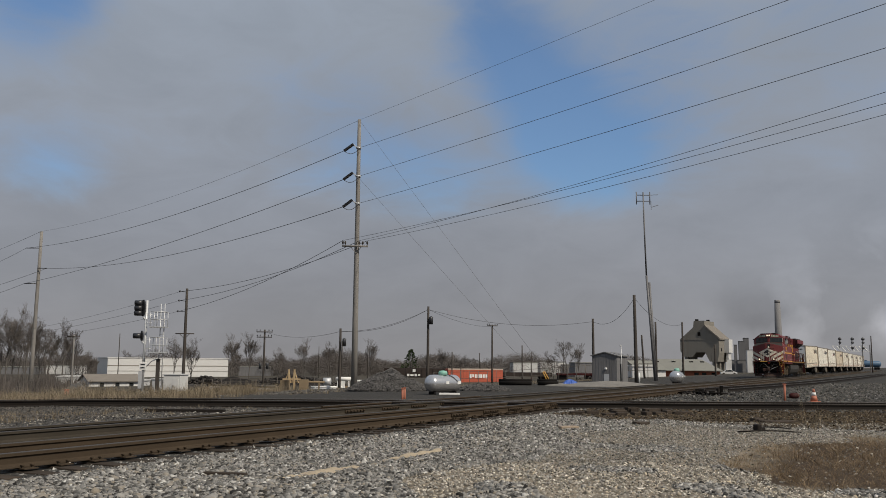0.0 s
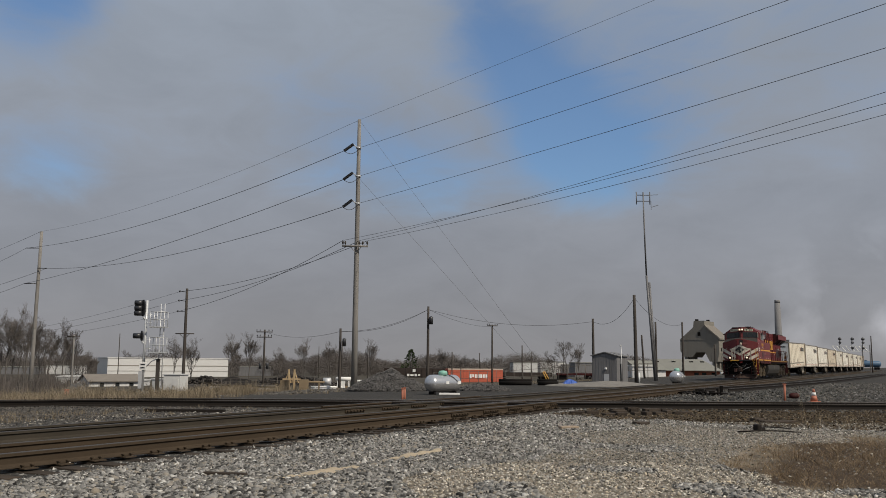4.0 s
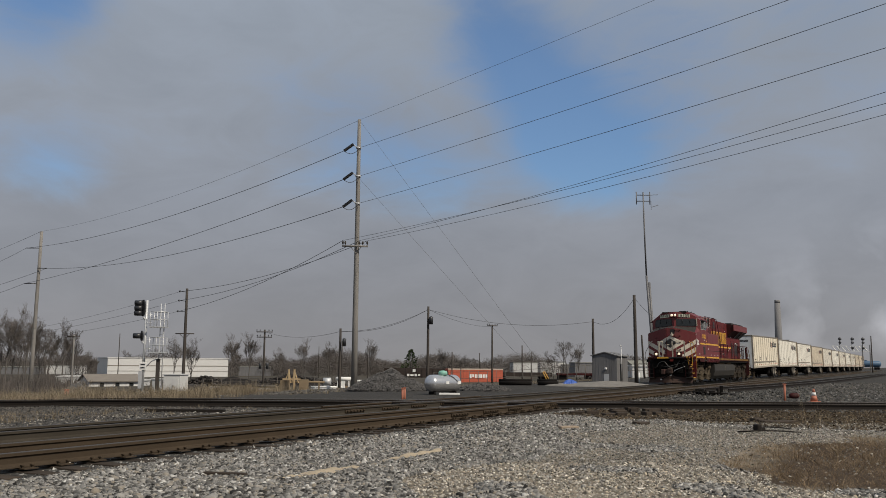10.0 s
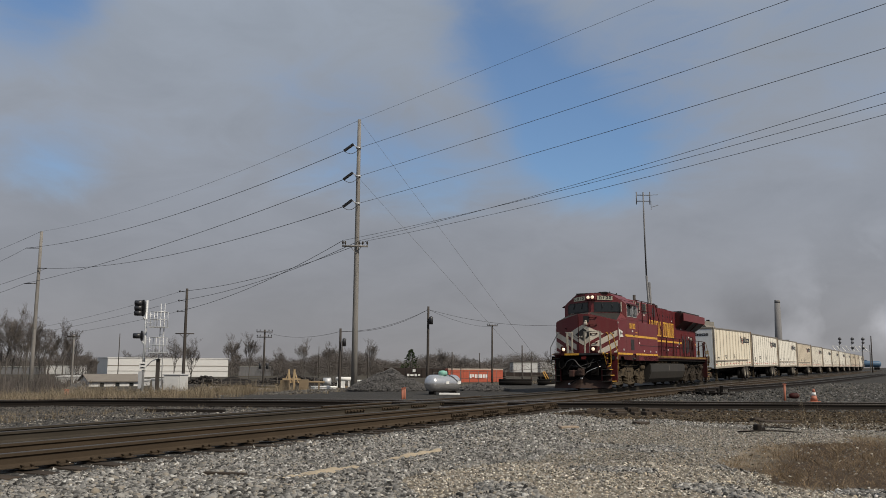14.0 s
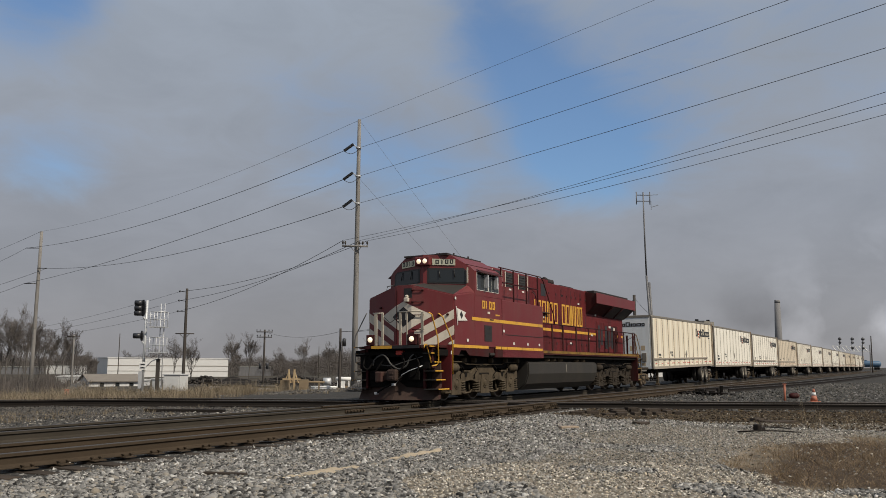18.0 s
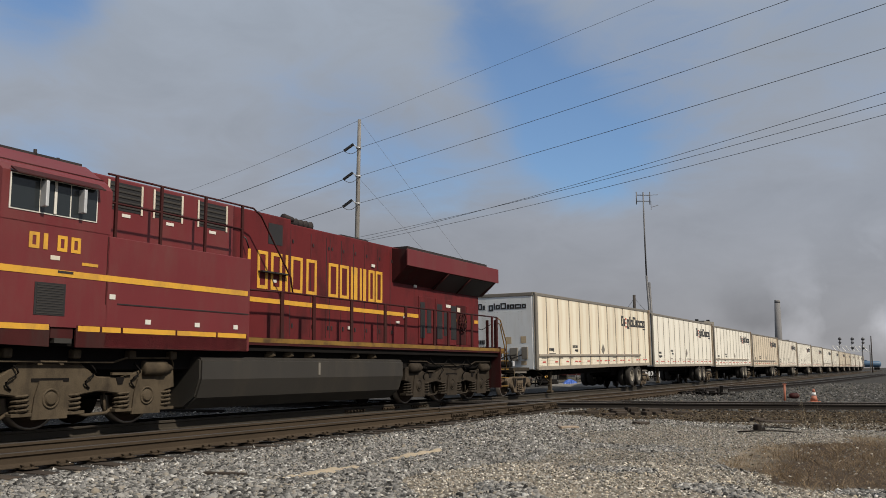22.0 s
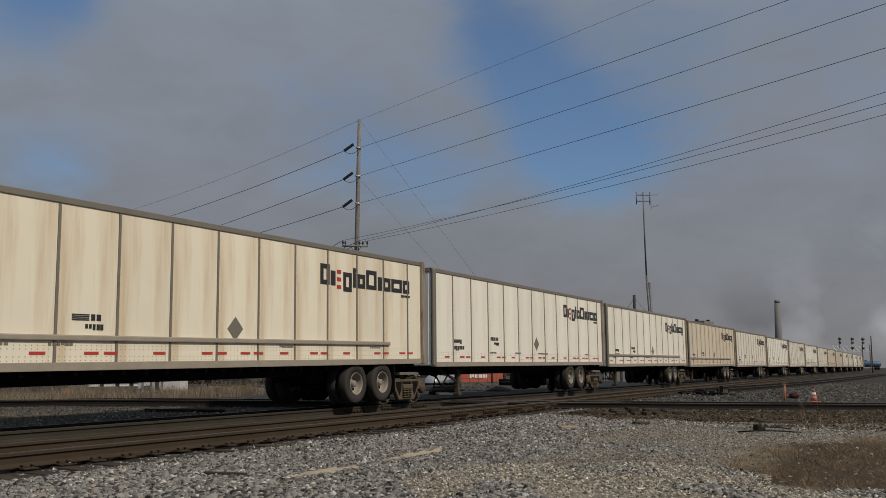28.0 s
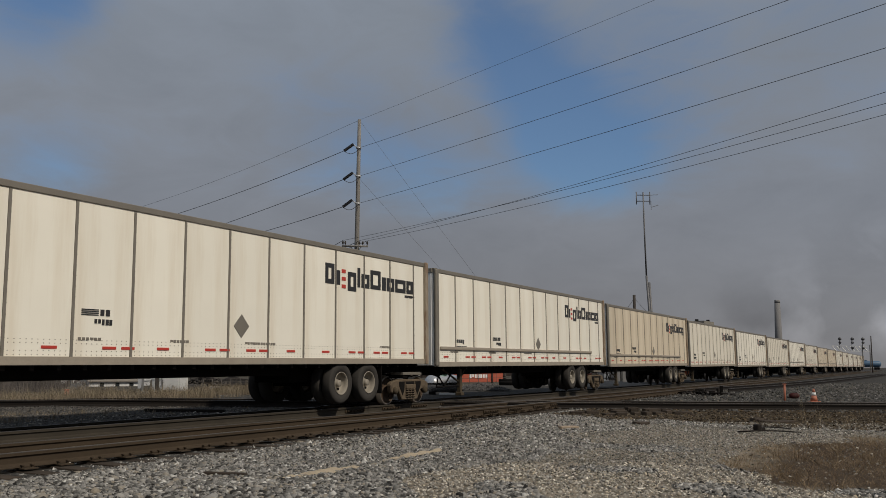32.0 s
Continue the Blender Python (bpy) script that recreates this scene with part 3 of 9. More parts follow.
def wordmark(x, y0, y1, z, k):
    """The large mark as plain boxes and bars, tall and short in word rhythm; one body for each."""
    out = []
    for lead, width, low, high in ((0.0, 0.38, 0, 0.50), (0.05, 0.20, 0, 0.36), (0.34, 0.38, -0.12, 0.36), (0.06, 0.125, 0, 0.50), (0.06, 0.38, 0, 0.36), (0.05, 0.50, 0, 0.50), (0.07, 0.20, 0, 0.36),
                                   (0.04, 0.40, 0, 0.36), (0.05, 0.56, 0, 0.36), (0.05, 0.36, 0, 0.36)):
        x += lead * k
        out.append(hollow(x, x + width * k, y0, y1, z + low * k, z + high * k, 0.125 * k))
        x += width * k
    return out


def dual_tyre(parent, x, y, z):
    s = 1 if y > 0 else -1
    t = B()
    lathe(t, [(y - s * 0.13, 0.27), (y - s * 0.14, 0.44), (y - s * 0.10, 0.495), (y - s * 0.03, 0.505), (y + s * 0.03, 0.505), (y + s * 0.10, 0.495), (y + s * 0.125, 0.485), (y + s * 0.145, 0.44), (y + s * 0.13, 0.28), (y - s * 0.13, 0.27)],
          (x, 0, z), "y", 32, False)
    tyre = part("tyre", t, M_TYRE, parent)
    r = B()
    lathe(r, [(y - s * 0.12, 0.262), (y + s * 0.128, 0.285), (y + s * 0.145, 0.278), (y + s * 0.13, 0.262), (y + s * 0.06, 0.245), (y - s * 0.03, 0.235), (y - s * 0.05, 0.15), (y - s * 0.03, 0.11), (y + s * 0.05, 0.085), (y + s * 0.09, 0.08), (y + s * 0.10, 0.05), (y + s * 0.10, 0.002)],
          (x, 0, z), "y", 24, False)
    part("rim", r, M_RIM, tyre)
    # dark discs on the closed rim paint the shade of its hand holes
    for k in range(5 if y < -1 else 0):
        a = k * 2 * math.pi / 5 + 0.4
        h = B()
        lathe(h, [(y - s * 0.045, 0.004), (y - s * 0.045, 0.034), (y - s * 0.032, 0.034), (y - s * 0.032, 0.004)], (x + 0.185 * math.cos(a), 0, z + 0.185 * math.sin(a)), "y", 8)
        part("hand_hole", h, M_UNDER, tyre)


def trailer(paint, belt, seed, label, tandem=11.95, shift=0.10):
    """Origin under the nose at ballast height; the tail lies along +x. tandem: the first road axle; shift: of the side posts."""
    r = random.Random(seed)
    th = thing("highway_trailer", label, "trailer", group="trailers of the train")
    bm = B()
    box(bm, 0.02, T_LEN - 0.02, -T_HALF + 0.03, T_HALF - 0.03, T_BOT + 0.02, T_TOP - 0.03)
    part("body", bm, M_NOSE, th)
    bm = B()
    box(bm, -0.01, T_LEN + 0.01, -T_HALF, T_HALF, T_TOP - 0.028, T_TOP, 0.01)
    part("roof", bm, M_POST, th)
    w = 1.283
    pb = B()
    box(pb, 0.03, w - 0.03, -T_HALF + 0.004, -T_HALF + 0.03, T_BOT + 0.14, T_TOP - 0.12, 0.006)
    panel = mesh_of("side_panel", pb, paint)
    qb = B()
    box(qb, -0.027, 0.027, -T_HALF - 0.006, -T_HALF + 0.02, T_BOT + 0.14, T_TOP - 0.12, 0.004)
    for k in range(14):
        for s in (-0.02, 0.02):
            z = T_BOT + 0.25 + k * 0.18
            box(qb, s - 0.006, s + 0.006, -T_HALF - 0.012, -T_HALF - 0.006, z - 0.006, z + 0.006)
    for k in range(11):
        for z in (0.17, 0.235, 0.36, 0.42):
            x = -w + 0.09 + k * 0.108
            box(qb, x - 0.007, x + 0.007, -T_HALF - 0.001, -T_HALF + 0.02, T_BOT + z - 0.007, T_BOT + z + 0.007)
    post = mesh_of("side_post", qb, M_POST)
    for k in range(PANELS):
        share("side_panel", panel, th, pose(k * w + shift, 0, 0))
        share("side_post", post, th, pose((k + 1) * w + shift, 0, 0))
    bm = B()
    box(bm, PANELS * w + 0.03 + shift, T_LEN - 0.10, -T_HALF + 0.004, -T_HALF + 0.03, T_BOT + 0.14, T_TOP - 0.12, 0.006)
    part("tail_panel", bm, paint, th)
    bm = B()
    box(bm, 0.03, T_LEN - 0.03, T_HALF - 0.03, T_HALF - 0.004, T_BOT + 0.14, T_TOP - 0.12)
    part("far_side_wall", bm, paint, th)
    for s in (-1, 1):
        bm = B()
        box(bm, 0.0, T_LEN, s * T_HALF - 0.02, s * T_HALF + 0.02, T_TOP - 0.12, T_TOP - 0.005, 0.012)
        part("top_rail", bm, M_POST, th)
        bm = B()
        box(bm, 0.0, T_LEN, s * T_HALF - 0.03, s * T_HALF + 0.012, T_BOT, T_BOT + 0.14, 0.006)
        for k in range(100):
            box(bm, 0.1 + k * 0.16, 0.125 + k * 0.16, s * T_HALF + s * 0.012 - 0.006, s * T_HALF + s * 0.012 + 0.006, T_BOT + 0.055, T_BOT + 0.08)
        part("bottom_rail", bm, M_BASERAIL, th)
        bm = B()
        box(bm, -0.02, 0.19, s * T_HALF - 0.09, s * T_HALF + 0.01, T_BOT + 0.0, T_TOP - 0.005, 0.06)
        part("front_corner_post", bm, M_POST, th)
        bm = B()
        box(bm, T_LEN - 0.13, T_LEN + 0.03, s * T_HALF - 0.09, s * T_HALF + 0.015, T_BOT - 0.02, T_TOP + 0.01, 0.03)
        part("rear_corner_post", bm, M_RUST_POST, th)
    # nose: ribbed sheet with fittings
    bm = B()
    box(bm, -0.03, 0.03, -T_HALF + 0.09, T_HALF - 0.09, T_BOT + 0.05, T_TOP - 0.13)
    part("front_wall", bm, M_NOSE, th)
    bm = B()
    for k in range(4):
        for j in range(24):
            for d in (0.0, 0.13):
                box(bm, -0.033, -0.03, -0.8 + k * 0.5 + d, -0.790 + k * 0.5 + d, T_BOT + 0.3 + j * 0.1, T_BOT + 0.310 + j * 0.1)
    tagged(part("rivet_row", bm, M_POST, th), kind="stuff")
    bm = B()
    box(bm, -0.05, 0.03, -T_HALF + 0.05, T_HALF - 0.05, T_TOP - 0.13, T_TOP - 0.005, 0.01)
    part("front_top_rail", bm, M_POST, th)
    for bm in wordmark(0.0, -0.004, 0.0, 0.0, 0.47):
        part("lettering_bar", bm, M_LOGO, th).matrix_basis = pose(-0.036, 1.02, T_TOP - 0.60, 0, 0, -90)
    for y0, z0, y1, z1 in ((-0.62, T_BOT + 0.35, -0.30, T_BOT + 0.85), (-1.02, T_BOT + 0.42, -0.78, T_BOT + 0.88)):
        bm = B()
        box(bm, -0.12, -0.03, y0, y1, z0, z1, 0.02)
        part("connection_box", bm, M_POST, th)
    bm = B()
    bars(bm, -0.30, 0.0, -0.004, 0.0, 0.0, 0.16, 4, 15)
    bars(bm, -0.30, 0.12, -0.004, 0.0, -0.24, -0.08, 6, 16)
    tagged(part("fleet_mark", bm, M_LOGO, th), kind="stuff").matrix_basis = pose(-0.036, 0.75, T_BOT + 1.0, 0, 0, -90)
    for y0, z0, hh_ in ((-0.95, 1.02, 0.25), (-0.35, 1.0, 0.26), (-0.95, 0.2, 0.14)):
        bm = B()
        box(bm, -0.036, -0.03, y0, y0 + 0.22, T_BOT + z0, T_BOT + z0 + hh_)
        part("placard", bm, M_TAN_PLATE, th)
    # writing and marks on the near side
    y = -T_HALF - 0.002
    for bm in wordmark(11.2, y - 0.003, y + 0.02, RT + 3.0, 1.0):
        part("lettering_bar", bm, M_LOGO, th)
    for z in (-0.04, 0.15, 0.34):
        bm = B()
        box(bm, 11.90, 12.07, y - 0.005, y + 0.02, RT + 2.97 + z, RT + 3.06 + z)
        part("star_mark", bm, M_RED, th)
    bm = B()
    bars(bm, 15.0, 15.5, y - 0.003, y + 0.02, RT + 2.88, RT + 2.95, 8, 4)
    tagged(part("small_lettering", bm, M_LOGO, th), kind="stuff")
    bm = B()
    bars(bm, 1.45, 2.0, y - 0.003, y + 0.02, RT + 1.74, RT + 1.88, 4, 5)
    bars(bm, 1.45, 2.16, y - 0.003, y + 0.02, RT + 1.54, RT + 1.68, 6, 6)
    tagged(part("fleet_mark", bm, M_LOGO, th), kind="stuff")
    bm = B()
    for k in range(4):
        box(bm, 4.12, 4.48, y - 0.003, y + 0.02, RT + 1.90 + k * 0.03, RT + 1.918 + k * 0.03)
    bars(bm, 4.52, 4.75, y - 0.003, y + 0.02, RT + 1.90, RT + 2.01, 2, 7)
    bars(bm, 4.4, 4.8, y - 0.003, y + 0.02, RT + 1.74, RT + 1.84, 5, 8)
    part("owner_mark", bm, M_LOGO, th)
    bm = B()
    prism(bm, [(8.2, RT + 1.60), (8.44, RT + 1.85), (8.2, RT + 2.10), (7.96, RT + 1.85)], y - 0.004, y + 0.02)
    part("placard_holder", bm, M_POST, th)
    me_r = B()
    box(me_r, -0.15, 0.15, y - 0.004, y + 0.02, T_BOT + 0.27, T_BOT + 0.32)
    red = mesh_of("red_reflector", me_r, M_RED)
    for k in range(PANELS):
        x = 0.2 + (k + 0.5) * w + r.uniform(-0.15, 0.15)
        share("red_reflector", red, th, pose(x, 0, 0))
        if r.random() < 0.5:
            share("red_reflector", red, th, pose(x + 0.42, 0, 0))
    bm = B()
    for k in range(5):
        x = r.uniform(0.6, 15.3)
        bars(bm, x, x + 0.5, y - 0.003, y + 0.02, T_BOT + 0.42, T_BOT + 0.47, 6, k)
    tagged(part("small_lettering", bm, M_POST, th), kind="stuff")
    if belt:
        bm = B()
        box(bm, 0.34, 14.35, -T_HALF - 0.05, -T_HALF + 0.01, T_BOT + 0.50, T_BOT + 0.60, 0.02)
        part("belt_rail", bm, M_BASERAIL, th, "grey aluminium rub rail")
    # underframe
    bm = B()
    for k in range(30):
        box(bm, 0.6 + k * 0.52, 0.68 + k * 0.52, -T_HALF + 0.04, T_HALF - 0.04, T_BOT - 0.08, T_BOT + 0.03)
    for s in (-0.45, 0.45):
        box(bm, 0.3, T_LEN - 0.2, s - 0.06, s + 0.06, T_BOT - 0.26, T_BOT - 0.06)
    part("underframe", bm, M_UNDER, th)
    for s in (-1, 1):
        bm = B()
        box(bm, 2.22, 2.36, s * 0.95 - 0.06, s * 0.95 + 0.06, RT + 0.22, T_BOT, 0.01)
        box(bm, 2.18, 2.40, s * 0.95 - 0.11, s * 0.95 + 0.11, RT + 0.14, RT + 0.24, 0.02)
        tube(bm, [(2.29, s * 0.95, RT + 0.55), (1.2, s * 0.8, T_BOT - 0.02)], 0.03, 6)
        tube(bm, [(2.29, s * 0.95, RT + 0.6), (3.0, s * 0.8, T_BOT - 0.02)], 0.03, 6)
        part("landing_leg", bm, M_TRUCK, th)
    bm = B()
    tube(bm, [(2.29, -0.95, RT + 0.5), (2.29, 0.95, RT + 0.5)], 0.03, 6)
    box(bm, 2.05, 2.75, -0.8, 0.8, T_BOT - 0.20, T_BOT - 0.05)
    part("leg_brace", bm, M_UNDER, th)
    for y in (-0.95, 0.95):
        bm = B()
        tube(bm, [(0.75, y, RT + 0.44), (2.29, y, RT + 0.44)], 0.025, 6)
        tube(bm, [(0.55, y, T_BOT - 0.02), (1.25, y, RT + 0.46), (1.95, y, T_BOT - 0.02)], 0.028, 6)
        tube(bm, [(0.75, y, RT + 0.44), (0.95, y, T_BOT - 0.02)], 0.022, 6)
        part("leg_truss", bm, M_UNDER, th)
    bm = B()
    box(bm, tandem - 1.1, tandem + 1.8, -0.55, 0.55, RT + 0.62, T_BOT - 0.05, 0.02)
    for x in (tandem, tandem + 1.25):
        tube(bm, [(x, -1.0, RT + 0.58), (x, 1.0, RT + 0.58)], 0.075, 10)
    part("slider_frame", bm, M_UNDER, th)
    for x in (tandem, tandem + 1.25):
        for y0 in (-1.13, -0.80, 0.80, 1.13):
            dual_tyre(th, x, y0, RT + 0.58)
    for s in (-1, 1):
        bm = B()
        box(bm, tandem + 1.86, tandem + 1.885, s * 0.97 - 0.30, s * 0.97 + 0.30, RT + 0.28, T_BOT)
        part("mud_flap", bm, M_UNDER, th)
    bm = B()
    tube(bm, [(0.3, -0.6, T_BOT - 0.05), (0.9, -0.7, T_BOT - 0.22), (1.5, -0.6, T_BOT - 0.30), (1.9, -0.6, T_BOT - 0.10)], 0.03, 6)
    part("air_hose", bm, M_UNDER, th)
    return th


kinds = [trailer(M_PANEL[0], True, 1, "off-white highway trailer with grey rub rail riding on rail bogies"),
         trailer(M_PANEL[0], False, 2, "off-white smooth-sided highway trailer riding on rail bogies"),
         trailer(M_PANEL[2], True, 3, "tan-stained weathered highway trailer riding on rail bogies"),
         trailer(M_PANEL[1], False, 4, "cream streaked highway trailer riding on rail bogies"),
         trailer(M_PANEL[3], True, 5, "rust-streaked off-white highway trailer with grey rub rail behind the locomotive", 12.8, -0.04)]
PITCH = 16.72
N_TRAILERS = 17
ORDER = [4, 1, 0, 2, 3, 1, 3, 0, 3, 2, 2, 3, 3, 1, 3, 3, 2]
TILT = {}  # lift of the nose and rise towards the tail in degrees, for each trailer
TRAIN = []  # (thing, distance behind the first nose)
first_use = {}
for k in range(N_TRAILERS):
    kind = ORDER[k]
    ob = kinds[kind] if kind not in first_use else copy_thing(kinds[kind], Matrix())
    first_use[kind] = True
    TRAIN.append((ob, k * PITCH))
    TILT[ob.name] = (-0.13, 0.78) if k == 0 else (0.0, 0.30)
bogie = rail_bogie()
for k in range(N_TRAILERS + 1):
    ob = bogie if k == 0 else copy_thing(bogie, Matrix())
    TRAIN.append((ob, k * PITCH - 1.03))
# ---- locomotive: places along it are counted from the first trailer's nose ----
LOCO_A = -14.0
loco = thing("locomotive", "maroon diesel locomotive with yellow stripes and cream chevrons on its nose", "locomotive")
TRAIN.append((loco, LOCO_A))


def A(a):
    return a - LOCO_A


def lbox(bm, a0, a1, b0, b1, c0, c1, bevel=0.0):
    return box(bm, A(a0), A(a1), b0, b1, RT + c0, RT + c1, bevel)


def lp(a, b, c):
    return Vector((A(a), b, RT + c))


def lpart(name, material, *boxes, label="", bevel=0.0, parent=None):
    bm = B()
    for q in boxes:
        lbox(bm, *q, bevel)
    return part(name, bm, material, parent or loco, label)


def ltube(name, material, pts, r, label="", n=8, parent=None):
    bm = B()
    tube(bm, [lp(*p) for p in pts], r, n)
    return part(name, bm, material, parent or loco, label)


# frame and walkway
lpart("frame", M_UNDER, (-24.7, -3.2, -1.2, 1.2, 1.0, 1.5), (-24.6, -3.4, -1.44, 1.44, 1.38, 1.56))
deck = lpart("walkway", M_MAROON_DIRTY, (-16.56, -3.3, -1.5, 1.5, 1.50, 1.66))
for s in (-1, 1):
    lpart("side_stripe", M_YELLOW_WORN, (-16.5, -3.34, s * 1.503 - 0.004, s * 1.503 + 0.004, 1.555, 1.655), parent=deck, label="worn yellow sill stripe")
lpart("rear_platform", M_MAROON_DIRTY, (-4.2, -3.15, -1.5, 1.5, 1.56, 1.665))
# cab skirt and wide side casing
for s in (-1, 1):
    bm = B()
    prism(bm, [(A(-23.88), RT + 1.72), (A(-23.88), RT + 1.40), (A(-23.5), RT + 1.40), (A(-23.35), RT + 1.55), (A(-23.0), RT + 1.55), (A(-22.8), RT + 1.40), (A(-21.34), RT + 1.36), (A(-21.34), RT + 1.72)],
          s * 1.54 - 0.02, s * 1.54 + 0.02)
    part("cab_skirt", bm, M_MAROON_DIRTY, loco)
    lpart("cab_skirt", M_MAROON_DIRTY, (-20.83, -16.56, s * 1.54 - 0.02, s * 1.54 + 0.02, 1.36, 1.72))
    lpart("jacking_pad", M_MAROON_DIRTY, (-21.3, -20.87, s * 1.50 - 0.03, s * 1.50 + 0.03, 1.50, 1.70))
    lpart("jacking_pad", M_FUEL, (-21.25, -20.92, s * 1.52 - 0.05, s * 1.52 + 0.05, 1.42, 1.50))
    for a0, a1 in ((-23.85, -21.36), (-20.8, -20.35), (-20.3, -19.9), (-19.85, -18.6), (-18.55, -17.5), (-17.45, -16.6)):
        lpart("side_stripe", M_YELLOW, (a0, a1, s * 1.562 - 0.003, s * 1.562 + 0.003, 1.625, 1.715), label="yellow lower side stripe")
    lpart("side_stripe", M_YELLOW, (-22.57, -16.58, s * 1.564 - 0.004, s * 1.564 + 0.004, 2.50, 2.605), label="long yellow side stripe")
    lpart("stripe_step", M_ROOF_BLACK, (-21.25, -20.95, s * 1.568 - 0.006, s * 1.568 + 0.006, 2.555, 2.595))
lpart("side_casing", M_MAROON, (-20.25, -16.5, -1.56, 1.56, 1.36, 3.29), bevel=0.015)
for s in (-1, 1):
    lpart("casing_seam", M_MAROON_DIRTY, (-20.262, -20.244, s * 1.562 - 0.004, s * 1.562 + 0.004, 2.1, 3.28))
    lpart("casing_ledge", M_BLACK, (-20.0, -16.55, s * 1.563 - 0.008, s * 1.563 + 0.008, 2.115, 2.135))
    lpart("door_grille", M_BLACK, (-21.66, -21.08, s * 1.562 - 0.006, s * 1.562 + 0.006, 1.86, 2.38))
    bm = B()
    for k in range(12):
        lbox(bm, -21.62, -21.12, s * 1.57 - 0.004, s * 1.57 + 0.004, 1.885 + k * 0.041, 1.90 + k * 0.041)
    part("grille_slat", bm, M_FUEL, loco)
    for a, c in ((-20.18, 2.20), (-19.35, 1.80), (-18.1, 1.80), (-17.0, 1.80), (-22.95, 1.82)):
        lpart("notice_plate", M_WHITE_TRIM, (a, a + 0.13, s * 1.566 - 0.003, s * 1.566 + 0.003, c, c + 0.085))
    # fleet number as four plain bars
    for k in range(4):
        part("number_bar", hollow(A(-21.81 + k * 0.265), A((-21.62 if k != 1 else -21.73) + k * 0.265), s * 1.565 - 0.003, s * 1.565 + 0.003, RT + 2.91, RT + 3.17, 0.06), M_YELLOW, loco)
    lpart("small_mark", M_CREAM, (-21.40, -21.22, s * 1.564 - 0.003, s * 1.564 + 0.003, 2.76, 2.83))
    lpart("small_mark", M_YELLOW, (-20.78, -20.45, s * 1.564 - 0.003, s * 1.564 + 0.003, 2.72, 2.77))

# nose
NOSE_C, NOSE_SLOPE = -24.15, 0.344


def nose_a(b):
    return NOSE_C + max(0.0, abs(b) - 0.28) * NOSE_SLOPE


def nose_c(b):
    return 3.55 - max(0.0, abs(b) - 0.28) * 0.262


bm = B()
ring_b = (-1.53, -0.28, 0.28, 1.53)
low = [bm.verts.new(lp(nose_a(b), b, 1.70)) for b in ring_b]
top = [bm.verts.new(lp(nose_a(b), b, nose_c(b))) for b in ring_b]
back_low = [bm.verts.new(lp(-22.2, b, 1.70)) for b in (-1.56, 1.56)]
back_top = [bm.verts.new(lp(-22.2, b, 3.42)) for b in (-1.56, 1.56)]
ws = [bm.verts.new(lp(a, b, c)) for a, b, c in ((-22.42, -1.35, 3.62), (-22.9, 0.0, 3.72), (-22.42, 1.35, 3.62))]
for q in ((low[0], low[1], top[1], top[0]), (low[1], low[2], top[2], top[1]), (low[2], low[3], top[3], top[2]), (back_low[0], low[0], top[0], back_top[0]), (low[3], back_low[1], back_top[1], top[3]),
          (top[1], top[2], ws[1]), (top[0], top[1], ws[1], ws[0]), (top[2], top[3], ws[2], ws[1]), (top[0], ws[0], back_top[0]), (top[3], back_top[1], ws[2])):
    bm.faces.new(q)
bmesh.ops.recalc_face_normals(bm, faces=bm.faces[:])
bmesh.ops.bevel(bm, geom=[e for e in bm.edges if len(e.link_faces) == 2 and e.calc_face_angle() > 0.2], offset=0.03, segments=2, affect="EDGES")
nose_ob = part("nose", bm, M_MAROON, loco)
nose_ob.data.materials.append(M_ANTIGLARE)
for poly in nose_ob.data.polygons:
    if poly.normal.z > 0.7 and poly.area > 0.1:
        poly.material_index = 1


def on_nose(name, material, poly, off=0.006, thick=0.005, label=""):
    """A painted figure that follows the folded nose; poly in b, c, split along the folds."""
    bm = B()
    for lo, hi in ((-1.54, -0.28), (-0.28, 0.28), (0.28, 1.54)):
        cut = list(poly)
        for lim, keep in ((lo, 1), (hi, -1)):
            out = []
            for i, p in enumerate(cut):
                n = cut[(i + 1) % len(cut)]
                if keep * (p[0] - lim) >= 0:
                    out.append(p)
                if (p[0] - lim) * (n[0] - lim) < 0:
                    t = (lim - p[0]) / (n[0] - p[0])
                    out.append((lim, p[1] + (n[1] - p[1]) * t))
            cut = out
            if len(cut) < 3:
                break
        if len(cut) < 3:
            continue
        f = [bm.verts.new(lp(nose_a(b) - off, b, c)) for b, c in cut]
        k = [bm.verts.new(lp(nose_a(b) - off + thick, b, c)) for b, c in cut]
        bm.faces.new(f), bm.faces.new(k[::-1])
        for i in range(len(f)):
            j = (i + 1) % len(f)
            bm.faces.new((f[i], k[i], k[j], f[j]))
    bmesh.ops.recalc_face_normals(bm, faces=bm.faces[:])
    return part(name, bm, material, loco, label)


